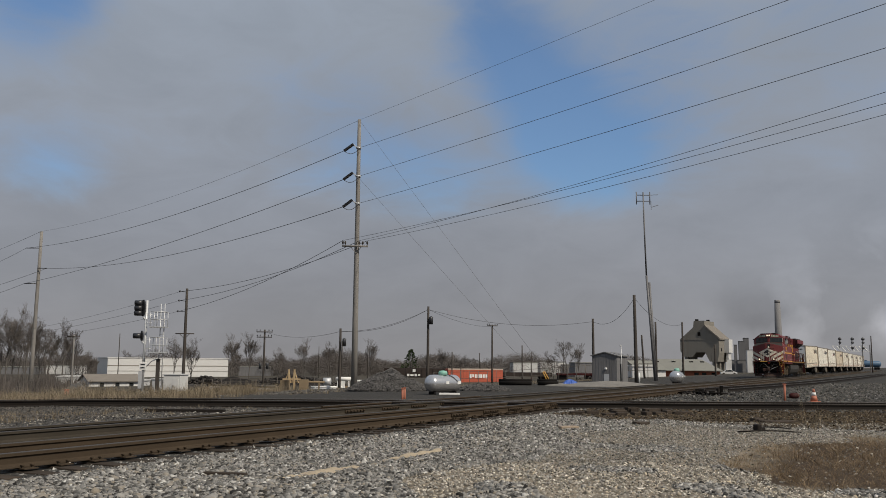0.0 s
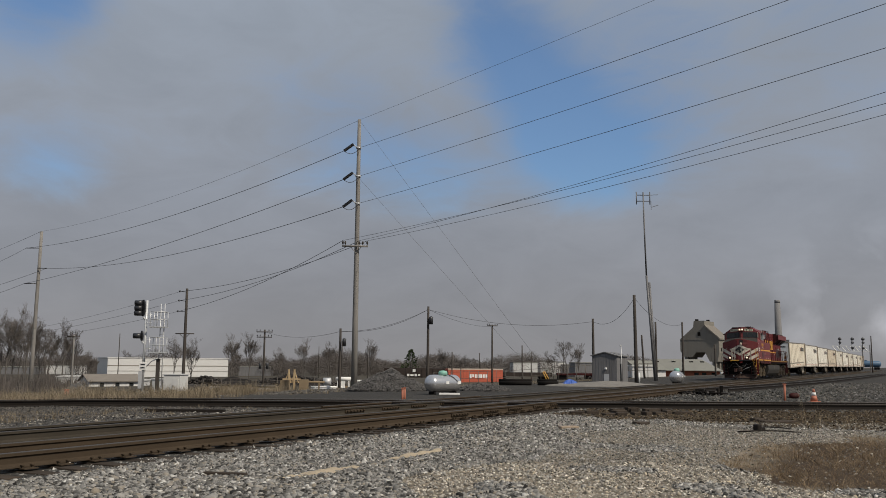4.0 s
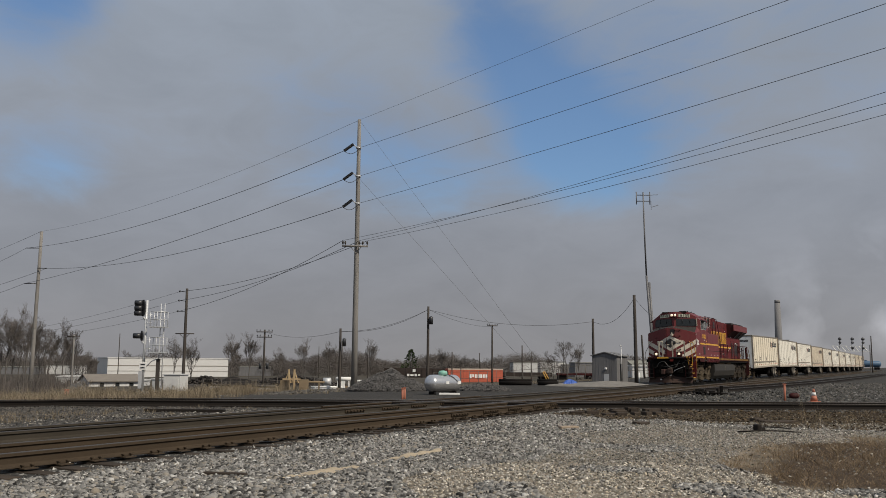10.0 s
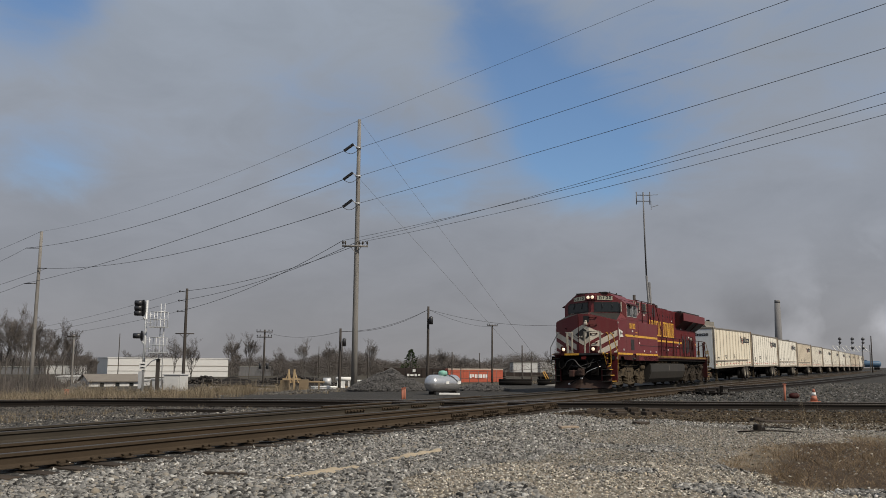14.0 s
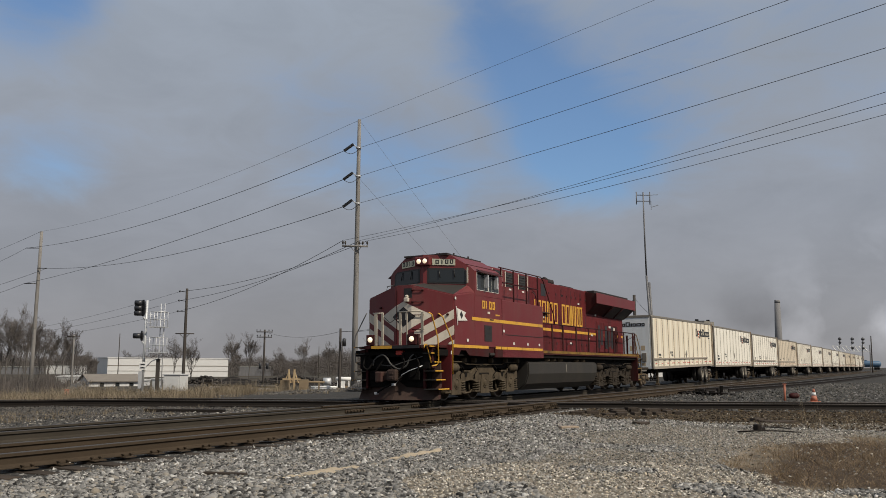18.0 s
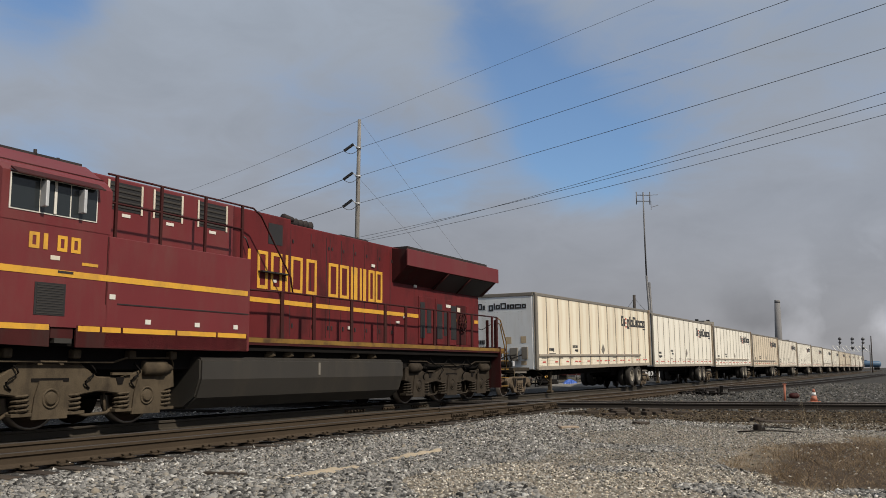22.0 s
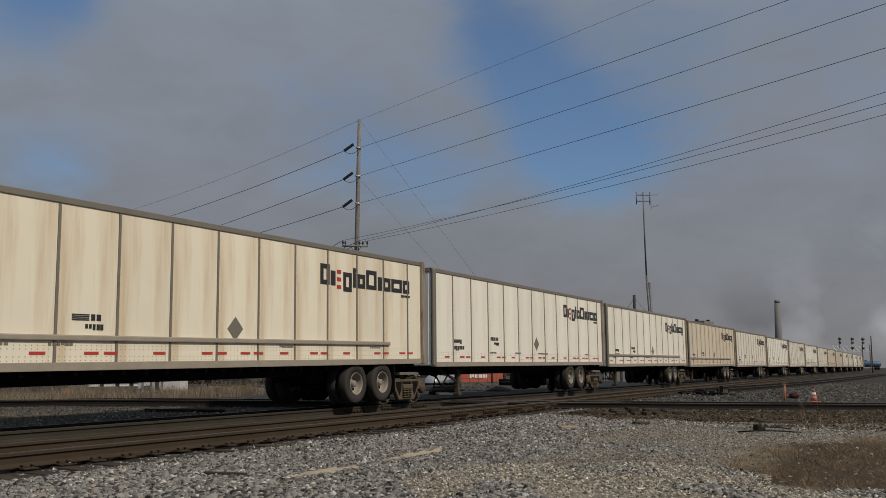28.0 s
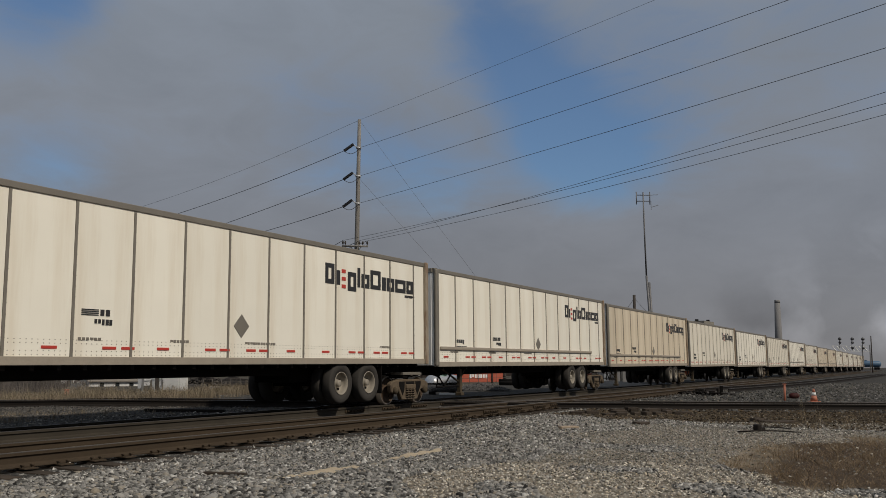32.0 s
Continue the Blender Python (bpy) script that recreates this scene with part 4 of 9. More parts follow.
on_nose("cream_diamond", M_CREAM, [(0.0, 3.05), (-0.92, 2.60), (0.0, 2.07), (0.92, 2.60)], label="cream diamond border on the nose")
on_nose("black_diamond", M_BLACK, [(0.0, 2.88), (-0.41, 2.58), (0.0, 2.27), (0.41, 2.58)], 0.012, label="black diamond herald")
for b0, b1, c0, c1 in ((0.05, 0.22, 2.45, 2.50), (-0.16, -0.08, 2.48, 2.68)):
    on_nose("herald_bar", M_CREAM, [(b0, c0), (b1, c0), (b1, c1), (b0, c1)], 0.016)
for s in (-1, 1):
    for c0, c1 in ((2.50, 2.78), (2.02, 2.30), (1.70, 1.86)):
        slope = 0.57
        e0 = 1.525
        inner = 0.36 if c0 > 2.4 else 0.36 if c0 > 1.9 else 1.36
        poly = [(s * e0, c0), (s * e0, c1), (s * inner, c1 - (e0 - inner) * slope), (s * inner, c0 - (e0 - inner) * slope)]
        poly = [(b, max(1.72, c)) for b, c in poly]
        if abs(poly[2][1] - poly[3][1]) < 1e-6:
            poly = [poly[0], poly[1], (s * (e0 - (c1 - 1.72) / slope), 1.72), (s * max(e0 - (c0 - 1.72) / slope, 0.3), 1.72)]
        on_nose("chevron", M_CREAM, poly, 0.007, label="cream chevron stripe")
# flat black plate paints the shade of the recessed door slot
on_nose("door_recess", M_BLACK, [(-0.02, 3.16), (-0.30, 3.16), (-0.30, 3.45), (-0.02, 3.45)], 0.004)
on_nose("nose_door_seam", M_MAROON_DIRTY, [(0.22, 1.75), (0.25, 1.75), (0.25, 3.4), (0.22, 3.4)], 0.014)
bm = B()
lbox(bm, nose_a(0) - 0.12, nose_a(0), -0.22, -0.06, 3.02, 3.16, 0.03)
lbox(bm, nose_a(0) - 0.09, nose_a(0), -0.19, -0.09, 3.16, 3.24, 0.03)
part("bell_housing", bm, M_CREAM, loco)
for b, c in ((-0.62, 3.38), (-0.62, 3.02), (-0.62, 2.62), (-0.62, 2.18), (-0.32, 3.38), (-0.32, 3.02), (-1.1, 2.62), (-1.35, 2.62), (0.95, 2.9)):
    bm = B()
    lathe(bm, [(nose_a(b) - LOCO_A - 0.06, 0.01), (nose_a(b) - LOCO_A - 0.06, 0.035), (nose_a(b) - LOCO_A, 0.035), (nose_a(b) - LOCO_A, 0.01)], (0, b, RT + c), "x", 8)
    part("grab_boss", bm, M_MAROON_DIRTY, loco)
for c in (3.38, 3.02, 2.62, 2.18):
    ltube("grab_iron", M_MAROON_DIRTY, [(nose_a(-0.62) - 0.06, -0.62, c), (nose_a(-0.32) - 0.06, -0.32, c)], 0.014)
ltube("grab_iron", M_BLACK, [(-24.0, 0.7, 3.42), (-23.95, 0.7, 3.56), (-23.7, 0.6, 3.62), (-23.65, 0.6, 3.50)], 0.015)
lpart("notice_plate", M_WHITE_TRIM, (-23.72, -23.64, -1.562, -1.55, 3.08, 3.16))

# cab
CAB_F, CAB_K, CAB_R = -22.92, 0.376, -20.2
cab_ring = ((-1.56, 3.3), (-1.56, 4.08), (-1.42, 4.22), (-0.85, 4.60), (0.0, 4.64), (0.85, 4.60), (1.42, 4.22), (1.56, 4.08), (1.56, 3.3))
bm = B()
fr = [bm.verts.new(lp(CAB_F + CAB_K * abs(b), b, c)) for b, c in cab_ring]
rr = [bm.verts.new(lp(CAB_R, b, c)) for b, c in cab_ring]
fm = bm.verts.new(lp(CAB_F, 0, 3.3))
bm.faces.new((*fr[:5], fm)), bm.faces.new((fm, *fr[4:])), bm.faces.new(rr)
for k in range(8):
    bm.faces.new((fr[k], fr[k + 1], rr[k + 1], rr[k]))
bmesh.ops.recalc_face_normals(bm, faces=bm.faces[:])
cab = part("cab", bm, M_MAROON, loco)
lpart("cab_side", M_MAROON, (-22.35, -20.22, -1.56, 1.56, 1.68, 3.32))


def front_plate(name, material, poly, o0, o1, label="", parent=None):
    bm = B()
    f = [bm.verts.new(lp(CAB_F + CAB_K * abs(b) - o1, b, c)) for b, c in poly]
    k = [bm.verts.new(lp(CAB_F + CAB_K * abs(b) - o0, b, c)) for b, c in poly]
    bm.faces.new(f), bm.faces.new(k[::-1])
    for i in range(len(f)):
        j = (i + 1) % len(f)
        bm.faces.new((f[i], k[i], k[j], f[j]))
    bmesh.ops.recalc_face_normals(bm, faces=bm.faces[:])
    return part(name, bm, material, parent or cab, label)


for s in (-1, 1):
    front_plate("windshield_frame", M_BLACK, [(s * 0.14, 3.71), (s * 0.14, 4.20), (s * 1.22, 4.18), (s * 1.34, 4.08), (s * 1.36, 3.72), (s * 1.30, 3.66)], -0.01, 0.012)
    front_plate("windshield", M_GLASS, [(s * 0.19, 3.76), (s * 0.19, 4.15), (s * 1.19, 4.13), (s * 1.29, 4.06), (s * 1.30, 3.75), (s * 1.26, 3.71)], 0.0, 0.020, "dark glossy windshield pane")
    for b in (0.5, 0.95):
        ltube("wiper", M_BLACK, [(CAB_F + CAB_K * b - 0.04, s * b, 4.14), (CAB_F + CAB_K * b - 0.045, s * (b + 0.04), 3.88)], 0.014, parent=cab)
    front_plate("number_board", M_NUMBER, [(s * 0.30, 4.30), (s * 0.30, 4.50), (s * 0.98, 4.46), (s * 0.98, 4.27)], 0.0, 0.03, "lit pale number board with black bars")
    for k in range(4):
        b0 = 0.40 + k * 0.145
        for q0, q1, c0, c1 in ((0.0, 0.03, 4.325, 4.465), (0.07, 0.10, 4.32, 4.46), (0.03, 0.07, 4.435, 4.462), (0.03, 0.07, 4.323, 4.35)) if k != 1 else ((0.035, 0.065, 4.325, 4.465),):
            front_plate("number_bar", M_BLACK, [(s * (b0 + q0), c0), (s * (b0 + q0), c1), (s * (b0 + q1), c1), (s * (b0 + q1), c0)], 0.028, 0.036)
    # side windows
    y = s * 1.56
    lpart("window_frame", M_WHITE_TRIM, (-22.20, -20.52, y - 0.012, y + 0.012, 3.48, 4.055), parent=cab)
    for a0, a1 in ((-22.175, -21.67), (-21.645, -21.085), (-21.06, -20.545)):
        lpart("side_window", M_GLASS, (a0, a1, y - 0.018, y + 0.018, 3.50, 4.035), parent=cab)
    lpart("window_sash", M_WHITE_TRIM, (-21.40, -21.35, y - 0.03, y + 0.03, 3.50, 4.04), parent=cab)
    lpart("wind_deflector", M_GALV, (-21.66, -21.60, y - 0.015, y + s * 0.16, 3.58, 4.0), bevel=0.01, parent=cab)
    lpart("wind_deflector", M_GALV, (-20.92, -20.86, y - 0.015, y + s * 0.16, 3.58, 3.98), bevel=0.01, parent=cab)
    bm = B()
    lp_ = [(y, 4.12), (y + s * 0.18, 4.02), (y + s * 0.18, 4.04), (y, 4.15)]
    a = [bm.verts.new(lp(-22.2, b, c)) for b, c in lp_]
    d = [bm.verts.new(lp(-20.5, b, c)) for b, c in lp_]
    bm.faces.new(a), bm.faces.new(d[::-1])
    for i in range(4):
        bm.faces.new((a[i], d[i], d[(i + 1) % 4], a[(i + 1) % 4]))
    bmesh.ops.recalc_face_normals(bm, faces=bm.faces[:])
    part("awning", bm, M_MAROON_DIRTY, cab)
lpart("headlight_box", M_MAROON, (-23.0, -22.7, -0.27, 0.27, 4.28, 4.56), bevel=0.03, parent=cab)
for b in (-0.11, 0.11):
    bm = B()
    lathe(bm, [(A(-23.03), 0.01), (A(-23.03), 0.065), (A(-22.98), 0.09), (A(-22.98), 0.01)], (0, b, RT + 4.42), "x", 16)
    part("headlight", bm, M_LAMP, cab, "lit twin headlight")
bm = B()
for k, (a, b, w) in enumerate(((-22.6, -0.5, 0.3), (-22.0, 0.1, 0.5), (-21.3, -0.45, 0.4), (-20.7, 0.2, 0.5))):
    lbox(bm, a, a + w, b - 0.2, b + 0.2, 4.58, 4.70, 0.02)
part("roof_equipment", bm, M_ROOF_BLACK, cab)
lpart("roof_mat", M_ROOF_BLACK, (-22.75, -20.25, -0.8, 0.8, 4.60, 4.655), parent=cab)
for a, b in ((-22.2, -0.75), (-21.2, -0.78), (-20.6, -0.6)):
    ltube("antenna", M_ROOF_BLACK, [(a, b, 4.6), (a, b, 4.72)], 0.03, parent=cab)
ltube("gutter", M_MAROON_DIRTY, [(-22.4, -1.30, 4.30), (-20.2, -1.30, 4.30)], 0.018, parent=cab)
lpart("cab_front_trim", M_CREAM, (-22.50, -22.47, -1.40, -1.36, 3.7, 4.18), parent=cab)

# pennant on the cab side
for s in (-1, 1):
    y = s * 1.562
    bm = B()
    prism(bm, [(A(-23.60), RT + 2.82), (A(-22.98), RT + 2.72), (A(-23.10), RT + 2.60), (A(-22.88), RT + 2.47), (A(-23.52), RT + 2.44)], y - 0.004, y + 0.004)
    flag = part("pennant", bm, M_WHITE_TRIM, loco, "white swallow-tailed pennant")
    bm = B()
    prism(bm, [(A(-23.32), RT + 2.75), (A(-23.20), RT + 2.62), (A(-23.30), RT + 2.50), (A(-23.42), RT + 2.63)], y - 0.007, y + 0.007)
    part("pennant_diamond", bm, M_BLACK, flag)
    bm = B()
    prism(bm, [(A(-23.66), RT + 2.87), (A(-23.63), RT + 2.87), (A(-23.54), RT + 2.30), (A(-23.57), RT + 2.30)], y - 0.006, y + 0.006)
    part("pennant_staff", bm, M_WHITE_TRIM, flag)

# upper equipment hood behind the cab, with louvres
lpart("hood_front", M_MAROON, (-20.2, -16.45, -1.02, 1.02, 3.2, 4.50), bevel=0.03)
lpart("hood_middle", M_HOOD, (-16.5, -14.42, -1.0, 1.0, 1.6, 4.50), bevel=0.03)
hood = lpart("engine_hood", M_HOOD, (-14.42, -4.2, -0.97, 0.97, 1.6, 4.40), bevel=0.03)
lpart("roof_mat", M_ROOF_BLACK, (-14.3, -9.6, -0.8, 0.8, 4.395, 4.415), parent=hood)
for s in (-1, 1):
    y = s * 1.02
    for a0, a1 in ((-19.85, -19.0), (-18.75, -17.95), (-17.55, -16.65)):
        vent = lpart("louvre", M_BLACK, (a0, a1, y - 0.006, y + 0.006, 3.90, 4.42))
        for k in range(5):
            bm = B()
            lbox(bm, a0 + 0.06, a1 - 0.06, y - 0.02, y + 0.02, 3.95 + k * 0.095, 3.99 + k * 0.095, 0.008)
            part("louvre_blade", bm, M_FUEL, vent)
        for a in (a0, a1 - 0.055):
            lpart("louvre_frame", M_CREAM, (a, a + 0.045, y - 0.016, y + 0.016, 3.88, 4.44), parent=vent)
        lpart("notice_plate", M_WHITE_TRIM, (a0 + 0.35, a0 + 0.55, y - 0.010, y + 0.010, 3.79, 3.85))
    # ledge rails
    for a in (-20.0, -18.93, -17.75, -16.65):
        lpart("ledge_post", M_MAROON_DIRTY, (a - 0.028, a + 0.028, s * 1.43 - 0.02, s * 1.43 + 0.02, 3.29, 4.42))
    ltube("ledge_rail", M_MAROON_DIRTY, [(-20.2, s * 1.43, 4.42), (-16.3, s * 1.43, 4.42), (-16.0, s * 1.40, 4.30), (-14.9, s * 1.38, 3.05), (-14.85, s * 1.40, 2.70)], 0.02)
    ltube("ledge_rail", M_MAROON_DIRTY, [(-20.2, s * 1.43, 3.92), (-16.6, s * 1.43, 3.92)], 0.02)
    lpart("hood_vent", M_BLACK, (-15.26, -14.75, s * 1.0 - 0.008, s * 1.0 + 0.008, 3.82, 4.30))
    ltube("hood_step", M_BLACK, [(-16.2, s * 1.02, 3.9), (-16.15, s * 1.12, 3.8), (-16.05, s * 1.12, 3.6)], 0.015)
    lpart("step_board", M_BLACK, (-15.6, -14.6, s * 1.0, s * 1.14, 3.14, 3.17) if s > 0 else (-15.6, -14.6, -1.14, -1.0, 3.14, 3.17))
    # hood doors: seams, latches, stripe and tall yellow lettering bars
    for k, a in enumerate((-14.40, -13.6, -12.95, -12.8, -12.3, -11.75, -11.2, -10.55, -9.9)):
        lpart("door_seam", M_BLACK, (a - 0.008, a + 0.008, s * 0.972 - 0.004, s * 0.972 + 0.004, 1.75, 4.25), parent=hood)
        lpart("door_latch", M_BLACK, (a + 0.06, a + 0.11, s * 0.978 - 0.008, s * 0.978 + 0.008, 1.95, 2.05), parent=hood)
        lpart("door_latch", M_BLACK, (a + 0.06, a + 0.11, s * 0.978 - 0.008, s * 0.978 + 0.008, 3.95, 4.03), parent=hood)
    lpart("hood_stripe", M_YELLOW, (-16.5, -14.43, s * 1.003 - 0.005, s * 1.003 + 0.005, 2.47, 2.575), label="yellow hood stripe")
    lpart("hood_stripe", M_YELLOW, (-14.41, -4.25, s * 0.974 - 0.005, s * 0.974 + 0.005, 2.47, 2.575), label="yellow hood stripe", parent=hood)
    for a, width in ((-15.95, 0.09), (-15.62, 0.36), (-15.15, 0.40), (-14.62, 0.09), (-14.38, 0.45), (-13.78, 0.42), (-12.86, 0.42), (-12.36, 0.40), (-11.86, 0.09), (-11.72, 0.16), (-11.44, 0.09), (-11.28, 0.14), (-11.02, 0.30), (-10.66, 0.34)):
        y2 = s * (1.004 if a < -14.45 else 0.975)
        part("lettering_box", hollow(A(a), A(a + width), y2 - 0.005, y2 + 0.005, RT + 2.78, RT + 3.63, 0.085), M_YELLOW, loco, "tall yellow lettering box")
    for a, c in ((-12.0, 2.0), (-9.6, 2.25), (-8.6, 3.35), (-10.9, 3.72), (-15.1, 2.95), (-9.2, 2.42)):
        lpart("notice_plate", M_WHITE_TRIM, (a, a + 0.16, s * 0.985 - 0.02, s * 0.985 + 0.008, c, c + 0.075))
    # rear cabinet doors with dark screens
    for a0, a1 in ((-8.31, -7.34), (-7.27, -5.89)):
        d = lpart("cabinet_door", M_HOOD, (a0, a1, s * 0.975 - 0.02, s * 0.975 + 0.02, 1.72, 3.12), bevel=0.012)
        for f0, f1, c0, c1 in ((0.08, 0.36, 1.9, 2.95), (0.50, 0.76, 2.05, 2.78)) if a0 < -7.8 else ((0.05, 0.30, 1.9, 2.95), (0.38, 0.64, 2.0, 2.72), (0.72, 0.98, 1.9, 2.95)):
            w = a1 - a0
            lpart("screen", M_BLACK, (a0 + f0 * w, a0 + f1 * w, s * 1.0 - 0.006, s * 1.0 + 0.006, c0, c1), parent=d)
    lpart("cabinet_door", M_MAROON_DIRTY, (-5.86, -5.21, s * 0.97 - 0.015, s * 0.97 + 0.015, 1.75, 3.0))
    lpart("cabinet_door", M_HOOD, (-5.14, -4.56, s * 0.97 - 0.015, s * 0.97 + 0.015, 1.75, 3.0), bevel=0.01)
    bm = B()
    for k in range(16):
        a0, a1 = 2 * math.pi * k / 16, 2 * math.pi * (k + 1) / 16
        tube(bm, [lp(-5.52 + 0.24 * math.cos(a0), s * 1.05, 2.45 + 0.30 * math.sin(a0)), lp(-5.52 + 0.24 * math.cos(a1), s * 1.05, 2.45 + 0.30 * math.sin(a1))], 0.022, 6)
    for k in range(3):
        a0 = math.pi * k / 3
        tube(bm, [lp(-5.52 - 0.24 * math.cos(a0), s * 1.04, 2.45 - 0.30 * math.sin(a0)), lp(-5.52 + 0.24 * math.cos(a0), s * 1.04, 2.45 + 0.30 * math.sin(a0))], 0.014, 6)
    part("brake_wheel", bm, M_MAROON_DIRTY, loco)
    lpart("notice_plate", M_CREAM, (-5.82, -5.62, s * 0.99 - 0.006, s * 0.99 + 0.006, 2.75, 2.92))
    lpart("notice_plate", M_WHITE_TRIM, (-6.6, -6.3, s * 1.0 - 0.004, s * 1.0 + 0.004, 2.88, 2.97))

# radiator wings over the tail
bm = B()
wing = ((-0.97, 3.40), (-1.5, 3.85), (-1.5, 4.26), (-1.42, 4.30), (-0.4, 4.44), (0.4, 4.44), (1.42, 4.30), (1.5, 4.26), (1.5, 3.85), (0.97, 3.40))
loft(bm, [[lp(a, b, c) for b, c in wing] for a in (-9.8, -3.9)])
rad = part("radiator_housing", bm, M_MAROON_DIRTY, loco)
for s in (-1, 1):
    lpart("radiator_fascia", M_MAROON, (-9.86, -3.75, s * 1.5 - 0.02, s * 1.5 + 0.02, 3.84, 4.31), bevel=0.01)
    bm = B()
    y = s
    f = [lp(a, y * b, c) for a, b, c in ((-7.3, 1.46, 3.835), (-4.05, 1.46, 3.835), (-4.3, 0.99, 3.385), (-7.5, 0.99, 3.385))]
    f2 = [p + Vector((0, y * 0.01, -0.012)) for p in f]
    v1, v2 = [bm.verts.new(p) for p in f], [bm.verts.new(p) for p in f2]
    bm.faces.new(v1), bm.faces.new(v2[::-1])
    for i in range(4):
        bm.faces.new((v1[i], v2[i], v2[(i + 1) % 4], v1[(i + 1) % 4]))
    bmesh.ops.recalc_face_normals(bm, faces=bm.faces[:])
    part("radiator_screen", bm, M_BLACK, rad)
    for a in (-7.3, -5.75):
        bm = B()
        tube(bm, [lp(a - 0.05, s * 1.49, 3.83), lp(a - 0.15, s * 1.01, 3.37)], 0.03, 6)
        part("screen_rib", bm, M_MAROON_DIRTY, rad)
lpart("radiator_roof", M_ROOF_BLACK, (-9.4, -4.1, -1.25, 1.25, 4.33, 4.455), bevel=0.01)
lpart("tail_overhang", M_MAROON, (-4.2, -3.75, -1.5, 1.5, 3.86, 4.30), bevel=0.02)
lpart("exhaust_cover", M_ROOF_BLACK, (-11.9, -10.6, -0.7, 0.7, 4.38, 4.50), (-11.4, -11.0, -0.4, 0.4, 4.48, 4.58), bevel=0.01)
bm = B()
for k in range(4):
    lathe(bm, [(-0.12, 0.01), (-0.12, 0.10), (0.12, 0.10), (0.12, 0.01)], lp(-14.0 + k * 0.2, -0.7, 4.50), "y", 12)
part("air_filter", bm, M_ROOF_BLACK, loco)
bm = B()
lathe(bm, [(-0.1, 0.01), (-0.1, 0.1), (0.25, 0.06), (0.3, 0.01)], lp(-14.5, -0.9, 4.52), "x", 10)
part("horn", bm, M_ROOF_BLACK, loco)

# side handrails
for s in (-1, 1):
    y = s * 1.46
    for a in (-15.30, -14.11, -12.54, -10.95, -9.87, -8.21, -7.35, -5.73, -4.21, -3.83):
        lpart("handrail_post", M_MAROON_DIRTY, (a - 0.055, a + 0.055, y - 0.02, y + 0.02, 1.60, 2.69), bevel=0.008)
    ltube("handrail", M_MAROON_DIRTY, [(-16.4, s * 1.46, 2.66), (-15.3, y, 2.69), (-3.8, y, 2.69)], 0.022)
    # ladders
    for a, sg, treads in ((-24.30, 1, ((0.41, 1.50, -24.71, -24.05), (0.68, 1.45, -24.75, -24.20), (0.94, 1.40, -24.72, -24.24), (1.20, 1.35, -24.67, -24.28), (1.46, 1.30, -24.79, -24.32), (1.66, 1.30, -24.89, -24.55))),
                          (-3.35, -1, tuple((c, 1.5, -3.65, -3.01) for c in (0.42, 0.70, 0.98, 1.26, 1.52)))):
        well = lpart("step_well", M_MAROON_DIRTY, (a - 0.36, a + 0.38, s * 1.0 - 0.03, s * 1.0 + 0.03, 0.42, 1.65))
        lpart("step_side", M_HOOD if sg > 0 else M_MAROON_DIRTY, (a + 0.36 * sg - 0.03, a + 0.36 * sg + 0.03, s * 1.0, s * 1.53, 0.36, 1.70) if s > 0 else (a + 0.36 * sg - 0.03, a + 0.36 * sg + 0.03, -1.53, -1.0, 0.36, 1.70), parent=well)
        for c, b, a0, a1 in treads:
            lpart("step", M_FUEL, (a0, a1, min(s * 1.02, s * b), max(s * 1.02, s * b), c - 0.025, c), parent=well)
            lpart("step_edge", M_YELLOW if sg > 0 else M_YELLOW_WORN, (a0, a1, s * (b + 0.005) - 0.01, s * (b + 0.005) + 0.01, c - 0.028, c + 0.004), parent=well)
    for pts in ([(-25.12, s * 1.42, 2.61), (-25.0, s * 1.45, 2.56), (-24.63, s * 1.45, 1.88), (-24.58, s * 1.45, 1.17), (-24.66, s * 1.42, 1.10), (-24.88, s * 1.38, 1.07)],
                [(-24.58, s * 1.45, 2.61), (-24.41, s * 1.5, 2.51), (-23.91, s * 1.56, 1.78), (-23.91, s * 1.56, 0.83)],
                [(-25.02, s * 1.2, 1.60), (-24.97, s * 1.2, 1.70), (-24.88, s * 1.2, 1.70), (-24.72, s * 1.22, 1.36), (-24.67, s * 1.24, 1.16)]):
        if s < 0:
            ltube("ladder_rail", M_YELLOW, pts, 0.02, "yellow curved ladder handrail")
    if s > 0:
        ltube("ladder_rail", M_MAST, [(-24.6, 1.05, 2.70), (-24.5, 1.25, 2.48), (-24.5, 1.52, 2.01), (-24.5, 1.55, 1.84), (-24.5, 1.50, 1.2), (-24.5, 1.32, 1.12)], 0.018, "worn curved ladder handrail")
    for pts in ([(-3.8, s * 1.45, 2.68), (-3.62, s * 1.5, 2.6), (-3.30, s * 1.56, 1.9), (-3.30, s * 1.56, 1.1), (-3.42, s * 1.56, 0.95)],
                [(-3.25, s * 1.2, 2.55), (-3.1, s * 1.25, 2.5), (-2.86, s * 1.3, 1.75), (-2.86, s * 1.3, 1.15)]):
        ltube("ladder_rail", M_YELLOW_WORN, pts, 0.02, "worn curved ladder handrail")
lpart("side_letter", M_WHITE_TRIM, (-23.97, -23.93, -1.545, -1.53, 1.42, 1.52))

